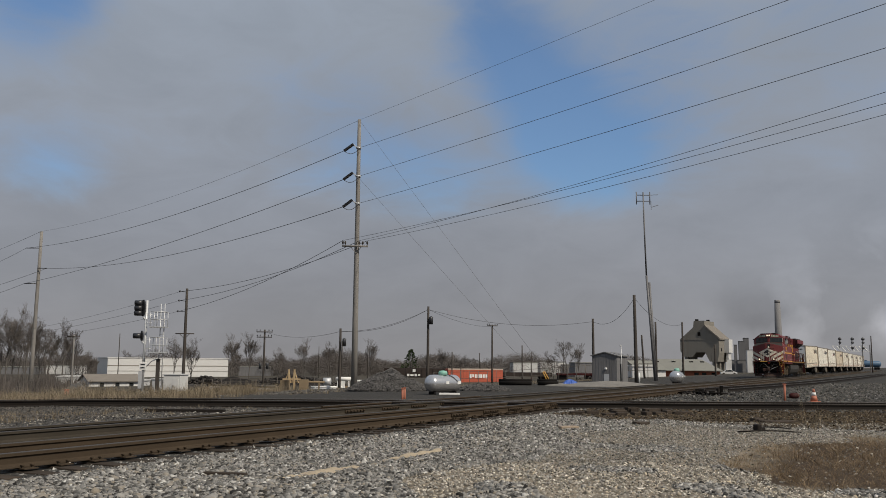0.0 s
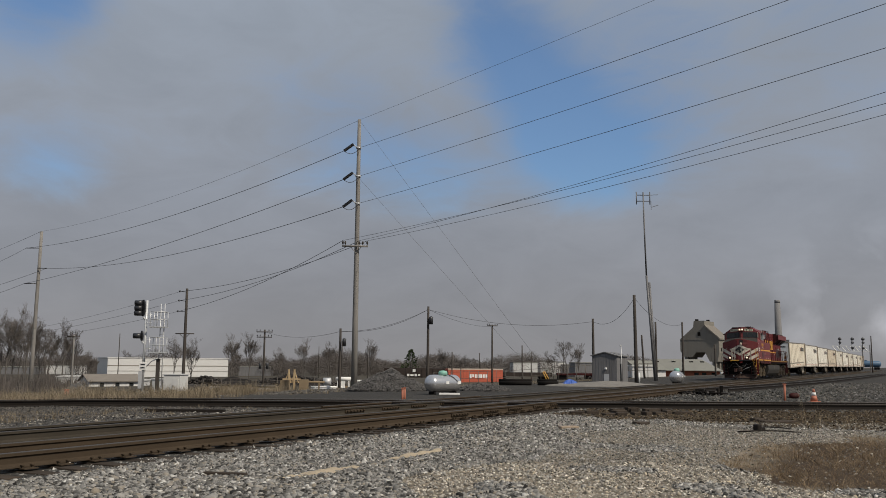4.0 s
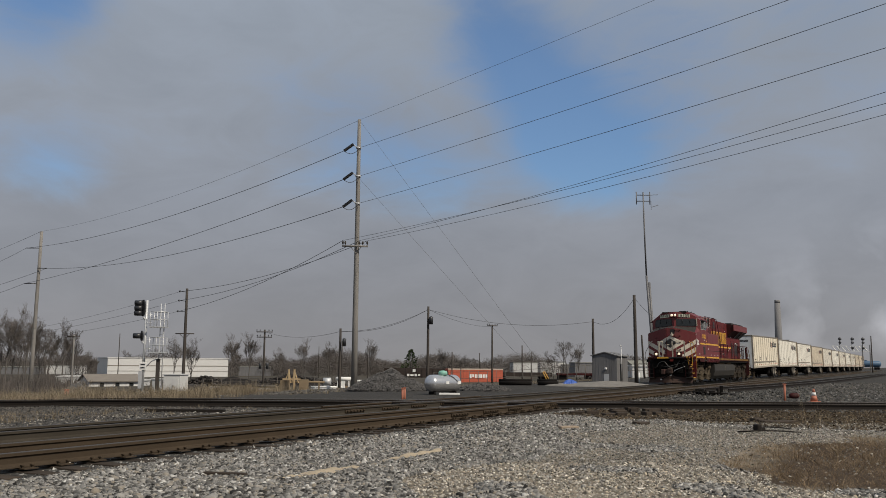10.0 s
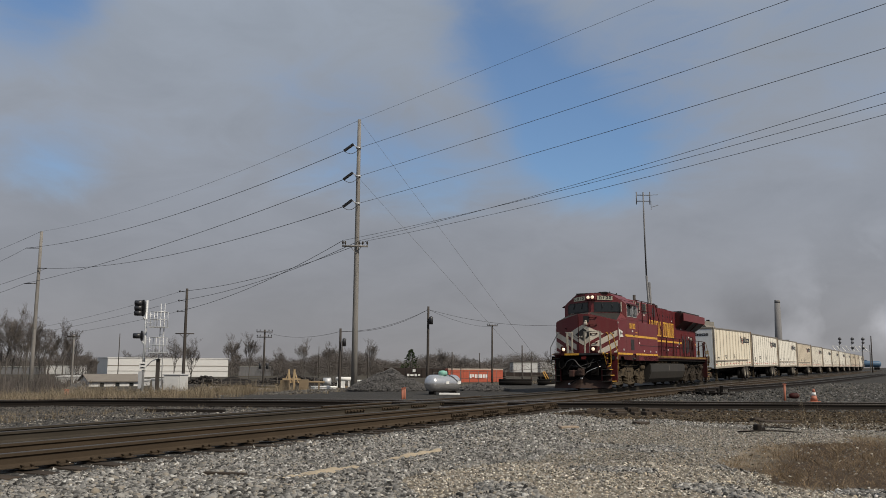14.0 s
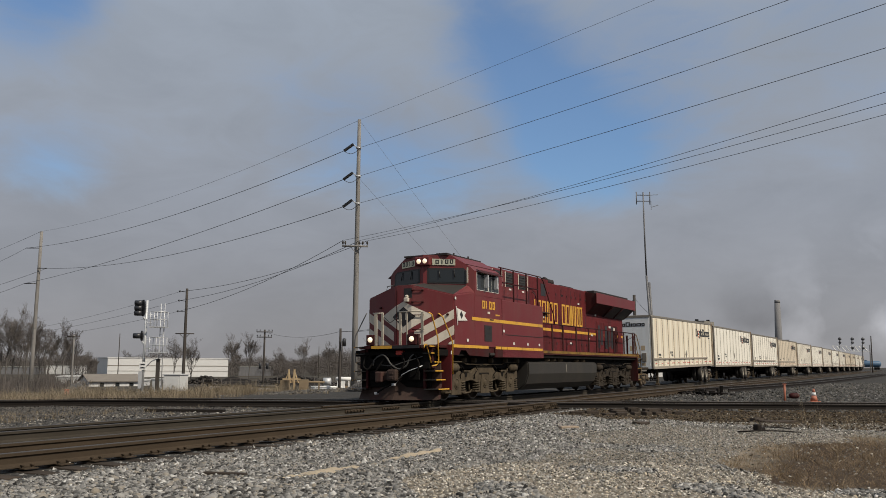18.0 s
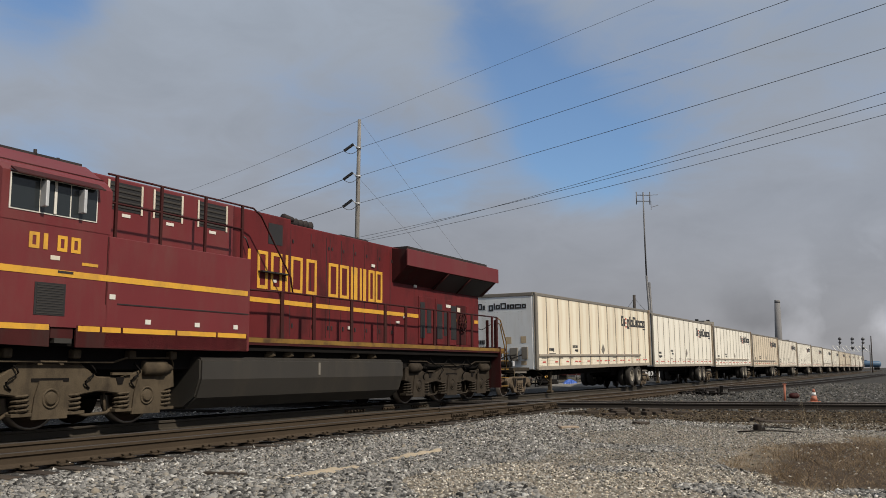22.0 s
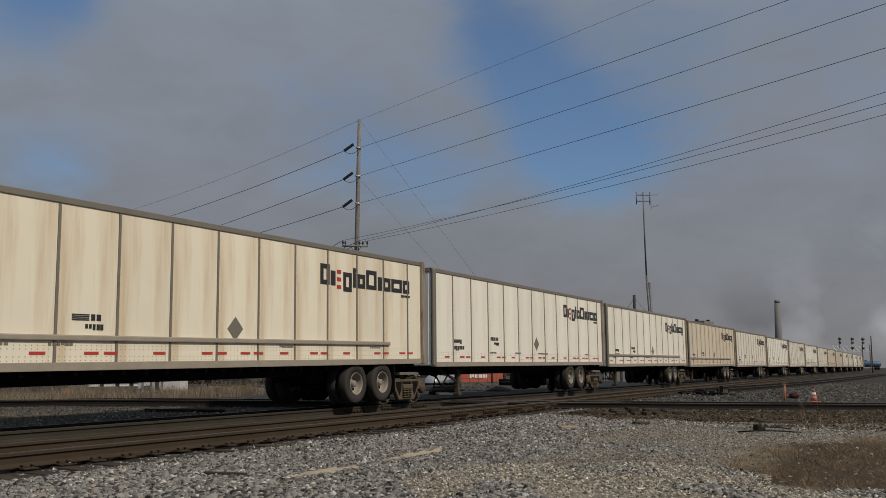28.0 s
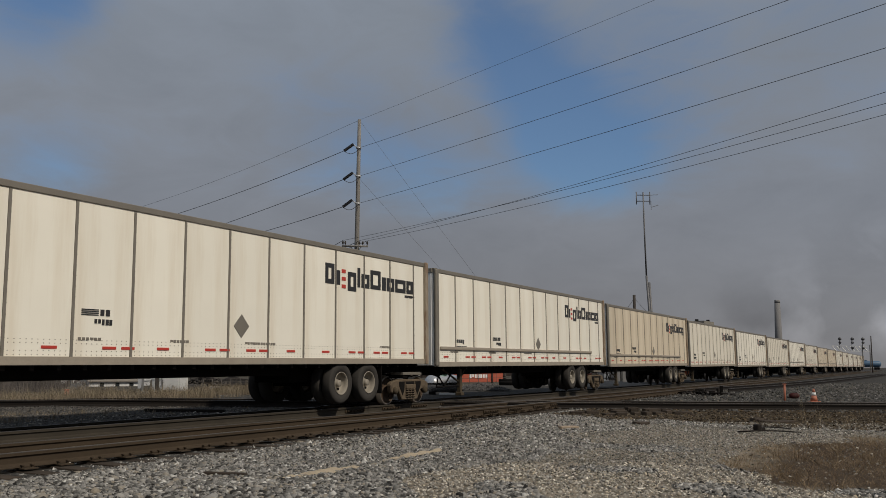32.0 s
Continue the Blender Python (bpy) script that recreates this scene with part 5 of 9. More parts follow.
# front platform, pilot and plough
front = lpart("front_platform", M_MAROON_DIRTY, (-24.87, -24.35, -0.97, 0.97, 1.59, 1.695), (-24.45, -23.6, -1.42, 1.42, 1.60, 1.69), bevel=0.02)
lpart("platform_edge", M_YELLOW, (-24.885, -24.86, -0.02, 0.70, 1.595, 1.685), parent=front, label="yellow worn platform edge")
lpart("platform_edge", M_BLACK, (-24.885, -24.86, -0.95, -0.03, 1.595, 1.685), parent=front)
bm = B()
secs = []
for b in (-1.36, -1.05, -0.5, 0.0, 0.5, 1.05, 1.36):
    nosep = -24.80 + 0.20 * abs(b)
    secs.append([lp(nosep - 0.02, b, 0.08), lp(nosep + 0.12, b, 0.30), lp(nosep + 0.22, b, 0.62), lp(nosep + 0.20, b, 1.14 if abs(b) > 0.6 else 0.86 if b > 0 else 0.70), lp(nosep + 0.26, b, 1.14 if abs(b) > 0.6 else 0.86 if b > 0 else 0.70), lp(nosep + 0.30, b, 0.60), lp(nosep + 0.2, b, 0.10)])
loft(bm, secs)
part("snow_plough", bm, M_PLOUGH, loco, "scuffed dark brown snow plough")
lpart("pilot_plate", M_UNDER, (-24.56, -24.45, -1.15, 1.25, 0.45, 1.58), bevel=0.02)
bm = B()
lbox(bm, -25.0, -24.4, -0.12, 0.38, 0.66, 0.92, 0.03)
lbox(bm, -25.12, -24.9, -0.28, 0.02, 0.64, 0.98, 0.05)
lbox(bm, -25.14, -24.95, 0.18, 0.42, 0.60, 0.92, 0.04)
lbox(bm, -25.135, -25.1, -0.2, -0.08, 0.70, 0.78, 0.01)
lbox(bm, -25.135, -25.1, -0.2, -0.08, 0.83, 0.91, 0.01)
part("coupler", bm, M_PLOUGH, loco, "rust-brown dusty knuckle coupler")
for mtl, r, pts in ((M_HOSE, 0.026, ((0.73, 1.09), (0.63, 1.29), (0.36, 1.41), (0.19, 1.33), (0.02, 1.12), (-0.23, 0.99), (-0.47, 1.08), (-0.58, 1.30), (-0.69, 1.42))),
                    (M_HOSE, 0.016, ((0.48, 1.12), (-0.02, 1.09), (-0.37, 1.18), (-0.99, 1.35))),
                    (M_UNDER, 0.028, ((0.95, 1.42), (1.02, 1.12), (0.86, 0.98), (0.72, 1.20))),
                    (M_UNDER, 0.030, ((-0.30, 1.45), (-0.42, 1.15), (-0.20, 0.90), (0.10, 1.02))),
                    (M_UNDER, 0.026, ((0.20, 1.42), (0.42, 1.12), (0.60, 0.85), (0.48, 0.66))),
                    (M_UNDER, 0.026, ((-0.75, 1.42), (-0.92, 1.10), (-0.78, 0.82), (-0.55, 0.74)))):
    ltube("air_hose", mtl, curl([(-24.74 - 0.10 * math.sin(math.pi * k / (len(pts) - 1)), b, c) for k, (b, c) in enumerate(pts)]), r)
ltube("uncoupling_lever", M_GALV, [(-24.82, 0.15, 0.46), (-24.84, -0.13, 0.55), (-24.86, -0.36, 0.82), (-24.84, -0.60, 0.94), (-24.78, -1.01, 1.08)], 0.014)
ltube("air_hose", M_UNDER, [(-24.84, -0.36, 0.80), (-24.92, -0.10, 0.56), (-24.94, 0.18, 0.45), (-24.96, 0.47, 0.28)], 0.028)
for b, c in ((0.47, 0.28), (-0.13, 0.54)):
    lpart("hose_coupling", M_GALV, (-25.0, -24.9, b - 0.05, b + 0.05, c - 0.04, c + 0.04), bevel=0.015)
lpart("brake_manifold", M_RED, (-24.72, -24.56, -0.30, -0.05, 1.40, 1.54), bevel=0.03)
lpart("brake_manifold", M_TRUCK, (-24.70, -24.56, -0.28, 0.26, 1.18, 1.38), bevel=0.03)
lpart("brake_manifold", M_TRUCK, (-24.70, -24.56, -0.95, -0.55, 1.22, 1.42), bevel=0.04)
lpart("brake_manifold", M_TRUCK, (-24.70, -24.56, 0.55, 0.85, 1.25, 1.45), bevel=0.04)
for b0, b1 in ((-0.86, -0.48), (0.52, 0.86)):
    lpart("pilot_pocket", M_UNDER, (-24.70, -24.52, b0, b1, 0.66, 0.94), bevel=0.02)
for b in (-0.70, 0.74):
    hb = lpart("ditch_light", M_MAROON_DIRTY, (-24.88, -24.63, b - 0.15, b + 0.15, 1.70, 2.02), bevel=0.02)
    bm = B()
    lathe(bm, [(A(-24.95), 0.01), (A(-24.95), 0.05), (A(-24.92), 0.07), (A(-24.84), 0.09), (A(-24.84), 0.01)], (0, b, RT + 1.87), "x", 16)
    part("lens", bm, M_LAMP, hb, "lit round lamp lens")
# cream front railing posts
M_POSTWORN = mat("grimy_cream_paint", (0.40, 0.36, 0.29), 0.6, var=0.25, bump=0.05, streak=(0.12, 0.10, 0.08), streak_amount=0.8, streak_scale=(5, 5, 2))
for b, w in ((-0.28, 0.05), (-0.52, 0.02), (-1.03, 0.05), (0.58, 0.065), (0.34, 0.045)):
    lpart("railing_post", M_POSTWORN, (-24.86, -24.82, b - w, b + w * 0.6, 1.69, 2.66), bevel=0.008)
ltube("railing", M_POSTWORN, [(-24.84, -0.24, 2.68), (-24.84, -1.0, 2.68)], 0.022)
ltube("railing", M_POSTWORN, [(-24.84, 0.30, 2.66), (-24.84, 0.66, 2.66)], 0.022)
ltube("safety_chain", M_BLACK, [(-24.84, 0.28, 2.55), (-24.86, 0.05, 2.36), (-24.84, -0.2, 2.52)], 0.012)
for s in (-1, 1):
    lpart("pilot_corner", M_MAROON_DIRTY, (-24.62, -24.40, s * 1.18 - 0.09, s * 1.18 + 0.09, 1.0, 1.58), bevel=0.02)
ltube("safety_chain", M_BLACK, [(-3.8, -1.3, 2.5), (-3.6, -0.8, 2.3), (-3.6, -0.3, 2.45)], 0.012)
for a in (-3.6,):
    for b in (-1.3, -1.0, 1.0, 1.3):
        lpart("railing_post", M_MAROON_DIRTY, (a - 0.03, a + 0.03, b - 0.04, b + 0.04, 1.66, 2.62))

# fuel tank
bm = B()
tank = ((-1.38, 1.24), (-1.49, 1.20), (-1.49, 0.80), (-1.36, 0.44), (-1.05, 0.22), (1.05, 0.22), (1.36, 0.44), (1.49, 0.80), (1.49, 1.20), (1.38, 1.24))
loft(bm, [[lp(a, b, c) for b, c in tank] for a in (-17.82, -10.05)])
bmesh.ops.bevel(bm, geom=[e for e in bm.edges if len(e.link_faces) == 2 and e.calc_face_angle() > 1.2], offset=0.04, segments=2, affect="EDGES")
tk = part("fuel_tank", bm, M_FUEL, loco, "long dusty grey fuel tank")
lpart("tank_gauge", M_POST, (-13.96, -13.88, -1.50, -1.485, 0.86, 1.14), parent=tk)
for a in (-15.55, -14.9, -14.1, -12.2, -11.4):
    bm = B()
    tube(bm, [lp(a, -1.0, 1.22), lp(a + 0.12, -1.36, 1.36)], 0.085, 10)
    part("filler_pipe", bm, M_TRUCK, tk)
lpart("air_reservoir", M_UNDER, (-17.9, -10.0, -1.0, -0.6, 1.22, 1.42))

# trucks
def loco_truck(a_mid, cast):
    R = 0.53
    ax = [a_mid - 2.06, a_mid, a_mid + 2.06]
    for s in (-1, 1):
        y0, y1 = (s * 1.08, s * 1.22) if s > 0 else (-1.22, -1.08)
        o = [(-2.75, 1.02), (-2.35, 1.10), (-1.9, 0.98), (-1.55, 0.86), (-0.95, 0.88), (-0.6, 1.10), (0.6, 1.10), (0.95, 0.88), (1.55, 0.86), (1.9, 0.98), (2.35, 1.10), (2.75, 1.02),
             (2.78, 0.66), (2.52, 0.60), (2.44, 0.22), (1.68, 0.22), (1.60, 0.55), (1.0, 0.62), (0.46, 0.55), (0.36, 0.22), (-0.36, 0.22), (-0.46, 0.55), (-1.0, 0.62), (-1.60, 0.55), (-1.68, 0.22), (-2.44, 0.22), (-2.52, 0.60), (-2.78, 0.66)]
        bm = B()
        prism(bm, [(A(a_mid + x), RT + c) for x, c in o], y0, y1, 0.02)
        fr_ = part("truck_side_frame", bm, cast, loco, "dusty brown cast truck frame")
        yo = s * 1.22
        for k, a in enumerate(ax):
            bm = B()
            lathe(bm, [(yo - s * 0.05, 0.02), (yo - s * 0.05, 0.17), (yo + s * 0.05, 0.165), (yo + s * 0.05, 0.135), (yo + s * 0.015, 0.13), (yo + s * 0.015, 0.112), (yo + s * 0.06, 0.105), (yo + s * 0.07, 0.085), (yo + s * 0.07, 0.01)], lp(a, 0, R), "y", 18)
            part("axle_box", bm, cast, fr_)
            bm = B()
            prism(bm, [(A(a - 0.34), RT + 0.20), (A(a - 0.30), RT + 0.56), (A(a - 0.22), RT + 0.82), (A(a + 0.22), RT + 0.82), (A(a + 0.30), RT + 0.56), (A(a + 0.34), RT + 0.20)], min(yo, yo + s * 0.03), max(yo, yo + s * 0.03))
            part("pedestal", bm, cast, fr_)
            for d in (-0.50, 0.50):
                bm = B()
                coil(bm, A(a + d), s * 1.14, RT + 0.30, RT + 0.60, 0.13, 0.026, 4)
                part("coil_spring", bm, cast, fr_)
                bm = B()
                lbox(bm, a + d - 0.2, a + d + 0.2, min(s * 1.02, s * 1.24), max(s * 1.02, s * 1.24), 0.25, 0.31, 0.01)
                part("spring_seat", bm, cast, fr_)
        for x in (-1.03, 1.03):
            bm = B()
            tube(bm, [lp(a_mid + x - 0.55, s * 1.05, 0.30), lp(a_mid + x - 0.2, s * 1.08, 0.22), lp(a_mid + x + 0.25, s * 1.08, 0.24), lp(a_mid + x + 0.5, s * 1.05, 0.36)], 0.032, 6)
            tube(bm, [lp(a_mid + x + 0.25, s * 1.06, 0.24), lp(a_mid + x + 0.22, s * 1.04, 0.62)], 0.03, 6)
            part("brake_rigging", bm, cast, fr_)
        for x in (-1.75, -0.75, 0.75, 1.75):
            bm = B()
            tube(bm, curl([lp(a_mid + x, s * 1.25, 1.10), lp(a_mid + x + 0.1, s * 1.29, 0.95), lp(a_mid + x - 0.1, s * 1.28, 0.80), lp(a_mid + x + 0.02, s * 1.24, 0.68)], 3), 0.016, 6)
            part("sand_hose", bm, M_UNDER, fr_)
        for x in (-1.35, 1.45):
            bm = B()
            lbox(bm, a_mid + x - 0.22, a_mid + x + 0.22, min(yo, yo + s * 0.05), max(yo, yo + s * 0.05), 0.90, 0.945)
            part("lug", bm, cast, fr_)
            # frame holes are dark plates on solid casting, their shade put in as colour
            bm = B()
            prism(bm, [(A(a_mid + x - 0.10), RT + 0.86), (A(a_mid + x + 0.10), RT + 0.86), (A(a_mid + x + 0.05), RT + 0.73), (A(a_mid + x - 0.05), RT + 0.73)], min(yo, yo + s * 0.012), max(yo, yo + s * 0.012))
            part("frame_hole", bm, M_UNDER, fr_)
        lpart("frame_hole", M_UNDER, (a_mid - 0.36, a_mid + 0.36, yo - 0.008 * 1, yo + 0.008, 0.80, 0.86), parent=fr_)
        for x in (-2.3, 2.25):
            bm = B()
            lathe(bm, [(-0.30, 0.02), (-0.30, 0.14), (0.22, 0.14), (0.26, 0.10), (0.42, 0.05), (0.42, 0.02)], lp(a_mid + x, s * 1.24, 1.02), "x", 14)
            part("brake_cylinder", bm, cast, fr_)
        bm = B()
        tube(bm, [lp(a_mid - 2.7, s * 1.3, 1.20), lp(a_mid - 1.7, s * 1.3, 1.20), lp(a_mid - 1.5, s * 1.3, 1.13), lp(a_mid + 1.2, s * 1.3, 1.12), lp(a_mid + 1.5, s * 1.3, 1.20), lp(a_mid + 2.6, s * 1.3, 1.21), lp(a_mid + 2.65, s * 1.3, 1.05)], 0.02, 6)
        part("sand_pipe", bm, cast, fr_)
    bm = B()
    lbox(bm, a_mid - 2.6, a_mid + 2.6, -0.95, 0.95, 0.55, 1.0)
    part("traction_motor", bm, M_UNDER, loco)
    for a in ax:
        wheelset("driving_wheelset", R, 0.74, loco, Matrix.Translation(lp(a, 0, R)))


loco_truck(-21.01, M_TRUCK)
loco_truck(-6.71, M_TRUCK_SOOT)
for a0, a1, b, c, r in ((-23.0, -20.0, -1.05, 1.25, 0.07), (-8.5, -5.0, -1.1, 1.22, 0.06), (-17.8, -16.9, -1.3, 0.95, 0.14)):
    ltube("under_pipe", M_UNDER, [(a0, b, c), (a1, b, c)], r)
for a in (-22.6, -21.9, -20.6, -19.4, -18.4):
    lpart("valve", M_TRUCK, (a - 0.08, a + 0.08, -1.36, -1.2, 1.18, 1.34), bevel=0.03)
bm = B()
for k in range(3):
    tube(bm, curl([lp(-8.3 + k * 1.2, -1.3, 1.5), lp(-8.2 + k * 1.2, -1.34, 1.22), lp(-7.7 + k * 1.2, -1.32, 1.06), lp(-7.2 + k * 1.2, -1.3, 1.18), lp(-7.1 + k * 1.2, -1.3, 1.4)]), 0.014, 6)
part("brake_chain", bm, M_UNDER, loco)

# rear coupler and hoses toward the first bogie
bm = B()
lbox(bm, -3.3, -2.3, -0.13, 0.13, 0.74, 0.98, 0.03)
part("rear_coupler", bm, M_TRUCK, loco)
adapter = thing("coupler_adapter", "grey steel coupler adapter on the leading bogie", "coupler")
TRAIN.append((adapter, -1.03))
bm = B()
box(bm, -1.35, 1.0, -0.14, 0.14, RT + 0.74, RT + 0.99, 0.03)
part("drawbar", bm, M_TRUCK, adapter)
bm = B()
box(bm, -0.75, 0.75, -1.15, 1.15, RT + 0.90, RT + 1.03, 0.02)
part("deck_plate", bm, M_TRUCK_SOOT, adapter)
bm = B()
tube(bm, [(-0.55, -0.95, RT + 1.14), (-0.55, 0.2, RT + 1.14)], 0.13, 12)
part("air_tank", bm, M_UNDER, adapter)
bm = B()
for k in range(5):
    box(bm, -0.5 + 0.06 * (k % 2), -0.36 + 0.06 * (k % 2), -1.05 + k * 0.09, -0.97 + k * 0.09, RT + 1.06, RT + 1.26 - 0.04 * (k % 3), 0.02)
part("brake_valve", bm, M_GALV, adapter)
for y0, y1, z1 in ((-1.0, -0.7, 1.45), (-0.85, -0.45, 1.55), (-0.6, -0.15, 1.40)):
    bm = B()
    tube(bm, curl([(-0.45, y0, RT + 1.15), (-0.30, (y0 + y1) / 2, RT + z1), (0.1, y1, RT + z1 - 0.1), (0.9, y1 - 0.1, RT + 1.5)]), 0.022, 6)
    part("air_hose", bm, M_UNDER, adapter)
bm = B()
tube(bm, [(-0.6, -1.14, RT + 1.0), (-0.75, -1.15, RT + 0.45)], 0.02, 6)
part("lever", bm, M_TRUCK, adapter)
# ---- poles and wires ----
def wood_pole(across, ahead, top, r0, r1, material, label, lean=(0, 0)):
    base = G(across, ahead)
    th = thing("utility_pole", label, "utility pole", Matrix.Translation(base))
    bm = B()
    tube(bm, [(lean[0] * t, lean[1] * t, -0.3 + (top - base.z + 0.3) * t) for t in (0, 0.25, 0.5, 0.75, 1)], r0, 10, r1)
    part("pole_shaft", bm, material, th)
    return th, base


def beads(bm, a, b, n, r0, r1):
    """A string of insulator discs as one body."""
    a, b = Vector(a), Vector(b)
    way = (b - a).normalized()
    side = way.cross(Vector((0, 0, 1))).normalized()
    over = side.cross(way)
    rings = []
    for k in range(2 * n + 1):
        rad = r1 if k % 2 else r0
        for t in ((k, k + 0.6) if k % 2 else (k,)):
            c = a.lerp(b, min(1.0, t / (2 * n)))
            rings.append([c + (side * math.cos(q) + over * math.sin(q)) * rad for q in (2 * math.pi * i / 9 for i in range(9))])
    return loft(bm, rings)


def wire(a, b, sag, r=0.022, n=24):
    a, b = Vector(a), Vector(b)
    bm = B()
    tube(bm, [a.lerp(b, k / n) - Vector((0, 0, sag * 4 * (k / n) * (1 - k / n))) for k in range(n + 1)], r, 5)
    return bm


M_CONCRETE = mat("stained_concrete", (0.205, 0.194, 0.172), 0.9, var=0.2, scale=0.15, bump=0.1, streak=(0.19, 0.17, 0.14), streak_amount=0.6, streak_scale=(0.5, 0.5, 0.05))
M_TWIG = mat("bare_twigs", (0.108, 0.096, 0.088), 0.95, var=0.25, bump=0, island=0.4)
M_EVERGREEN = mat("pine_needles", (0.045, 0.06, 0.03), 0.95, var=0.25, bump=0, island=0.5)
M_BARK = mat("grey_bark", (0.10, 0.092, 0.085), 0.95, var=0.25, bump=0.2)
M_WHITE_WALL = mat("white_metal_siding", (0.56, 0.56, 0.55), 0.6, var=0.07, scale=0.3, bump=0.02)
M_GREY_WALL = mat("grey_metal_siding", (0.165, 0.165, 0.170), 0.7, var=0.15, scale=1.0, bump=0.05, streak=(0.08, 0.075, 0.07), streak_amount=0.5, streak_scale=(3, 3, 0.3))
M_MILL = mat("sooty_mill_concrete", (0.13, 0.13, 0.135), 0.9, var=0.2, scale=0.1, bump=0.05)
M_ROOFING = mat("faded_roofing", (0.205, 0.205, 0.185), 0.9, var=0.15, scale=0.4, bump=0.05)
M_BRICK = mat("red_brick_wall", (0.30, 0.105, 0.065), 0.9, var=0.2, scale=1.0, bump=0.1)
M_CONTAINER = mat("orange_red_container", (0.45, 0.10, 0.055), 0.6, var=0.15, scale=0.6, bump=0.03)
M_COALCAR = mat("brown_gondola", (0.045, 0.036, 0.032), 0.8, var=0.3, bump=0.1)
M_ORANGE = mat("faded_orange_plastic", (0.38, 0.135, 0.08), 0.6, var=0.2, bump=0.05)
M_GREEN = mat("mint_green_paint", (0.20, 0.42, 0.34), 0.5, var=0.1, bump=0)
M_PILE = mat("dark_crushed_stone", (0.085, 0.082, 0.08), 0.95, var=0.35, scale=3, bump=0.8, grain=12)
M_PILE_STONE = mat("loose_crushed_stone", (0.085, 0.082, 0.08), 0.95, var=0.2, bump=0.2, island=0.9)
M_COAL = mat("black_scrap_heap", (0.022, 0.020, 0.019), 0.95, var=0.5, scale=2, bump=0.8, grain=8)
M_GRAVEL = mat("grey_gravel_bank", (0.19, 0.18, 0.165), 0.95, var=0.35, scale=3, bump=0.6, grain=25)
M_BOARD = mat("bleached_board", (0.33, 0.265, 0.20), 0.9, var=0.25, scale=6, bump=0.2, streak=(0.22, 0.17, 0.115), streak_amount=0.7, streak_scale=(3, 20, 20))
M_TAN = mat("tan_crate_board", (0.215, 0.165, 0.108), 0.85, var=0.2, bump=0.1)
M_PINE = mat("pale_new_timber", (0.42, 0.315, 0.19), 0.8, var=0.15, bump=0.1)
M_BLUE = mat("blue_tarpaulin", (0.03, 0.09, 0.36), 0.5, var=0.2, bump=0.2, grain=8)
M_SIGN_WHITE = mat("white_sign", (0.72, 0.72, 0.70), 0.5, var=0.05, bump=0)
M_GRASS = mat("dry_winter_grass", (0.205, 0.168, 0.118), 0.95, var=0.2, bump=0, island=0.75)
# concrete grey, lightened to stand in for the haze over that distance
M_STACK = mat("hazy_grey_concrete_stack", (0.185, 0.183, 0.185), 0.9, var=0.2, scale=0.05, bump=0.05)
M_SCRAP = mat("mixed_dark_scrap", (0.042, 0.038, 0.036), 0.85, var=0.3, bump=0.1, island=1.7)
M_DEBRIS = mat("pale_yard_debris", (0.26, 0.245, 0.225), 0.8, var=0.2, bump=0.1, island=1.6)
M_FENCE = mat("dull_fence_steel", (0.115, 0.105, 0.095), 0.7, 0.2, var=0.2, bump=0.02)
M_BLUE_TANK = mat("blue_tank_car", (0.06, 0.12, 0.20), 0.5, var=0.15, bump=0.02)

# transmission pole with a lower crossarm
P1 = (-6.55, 66.6)
pole_1, p1 = wood_pole(*P1, 20.0, 0.24, 0.13, M_POLE, "tall weathered grey wooden transmission pole")


def rel(base, across, ahead, z):
    return V(across, ahead, z) - base


ARM_Z = 10.08
bm = B()
a0, a1 = rel(p1, -7.62, 66.2, ARM_Z), rel(p1, -5.67, 66.2, ARM_Z - 0.02)
tube(bm, [a0, a1], 0.07, 6)
tube(bm, [a0.lerp(a1, 0.3), rel(p1, -6.55, 66.4, ARM_Z - 0.55)], 0.025, 5)
tube(bm, [a0.lerp(a1, 0.75), rel(p1, -6.55, 66.4, ARM_Z - 0.55)], 0.025, 5)
arm = part("crossarm", bm, M_POLE, pole_1)
LOWER = []
for f in (0.03, 0.12, 0.66, 0.80, 0.97):
    q = a0.lerp(a1, f)
    bm = B()
    lathe(bm, [(0, 0.03), (0.12, 0.03), (0.16, 0.07), (0.26, 0.075), (0.34, 0.04), (0.36, 0.01)], q + Vector((0, 0, 0.03)), "z", 8)
    part("pin_insulator", bm, M_POLE_DARK, arm)
    LOWER.append(p1 + q + Vector((0, 0, 0.42)))
UPPER = []
for z in (17.75, 15.52, 13.40):
    tip, out = rel(p1, -7.12, 66.3, z + 0.12), rel(p1, -7.62, 66.1, z - 0.35)
    bm = B()
    tube(bm, [rel(p1, -6.6, 66.6, z - 0.1), rel(p1, -6.95, 66.4, z + 0.25)], 0.03, 5)
    part("bracket", bm, M_GALV, pole_1)
    bm = B()
    beads(bm, rel(p1, -6.95, 66.4, z + 0.25), out, 12, 0.05, 0.12)
    part("string_insulator", bm, M_INSUL, pole_1)
    bm = B()
    tube(bm, [rel(p1, -6.75, 66.5, z + 0.02), rel(p1, -6.35, 66.5, z - 0.02)], 0.09, 6)
    part("clamp", bm, M_GALV, pole_1)
    UPPER.append((p1 + out, p1 + rel(p1, -6.45, 66.45, z)))
TOP1 = V(-6.48, 66.6, 20.0)
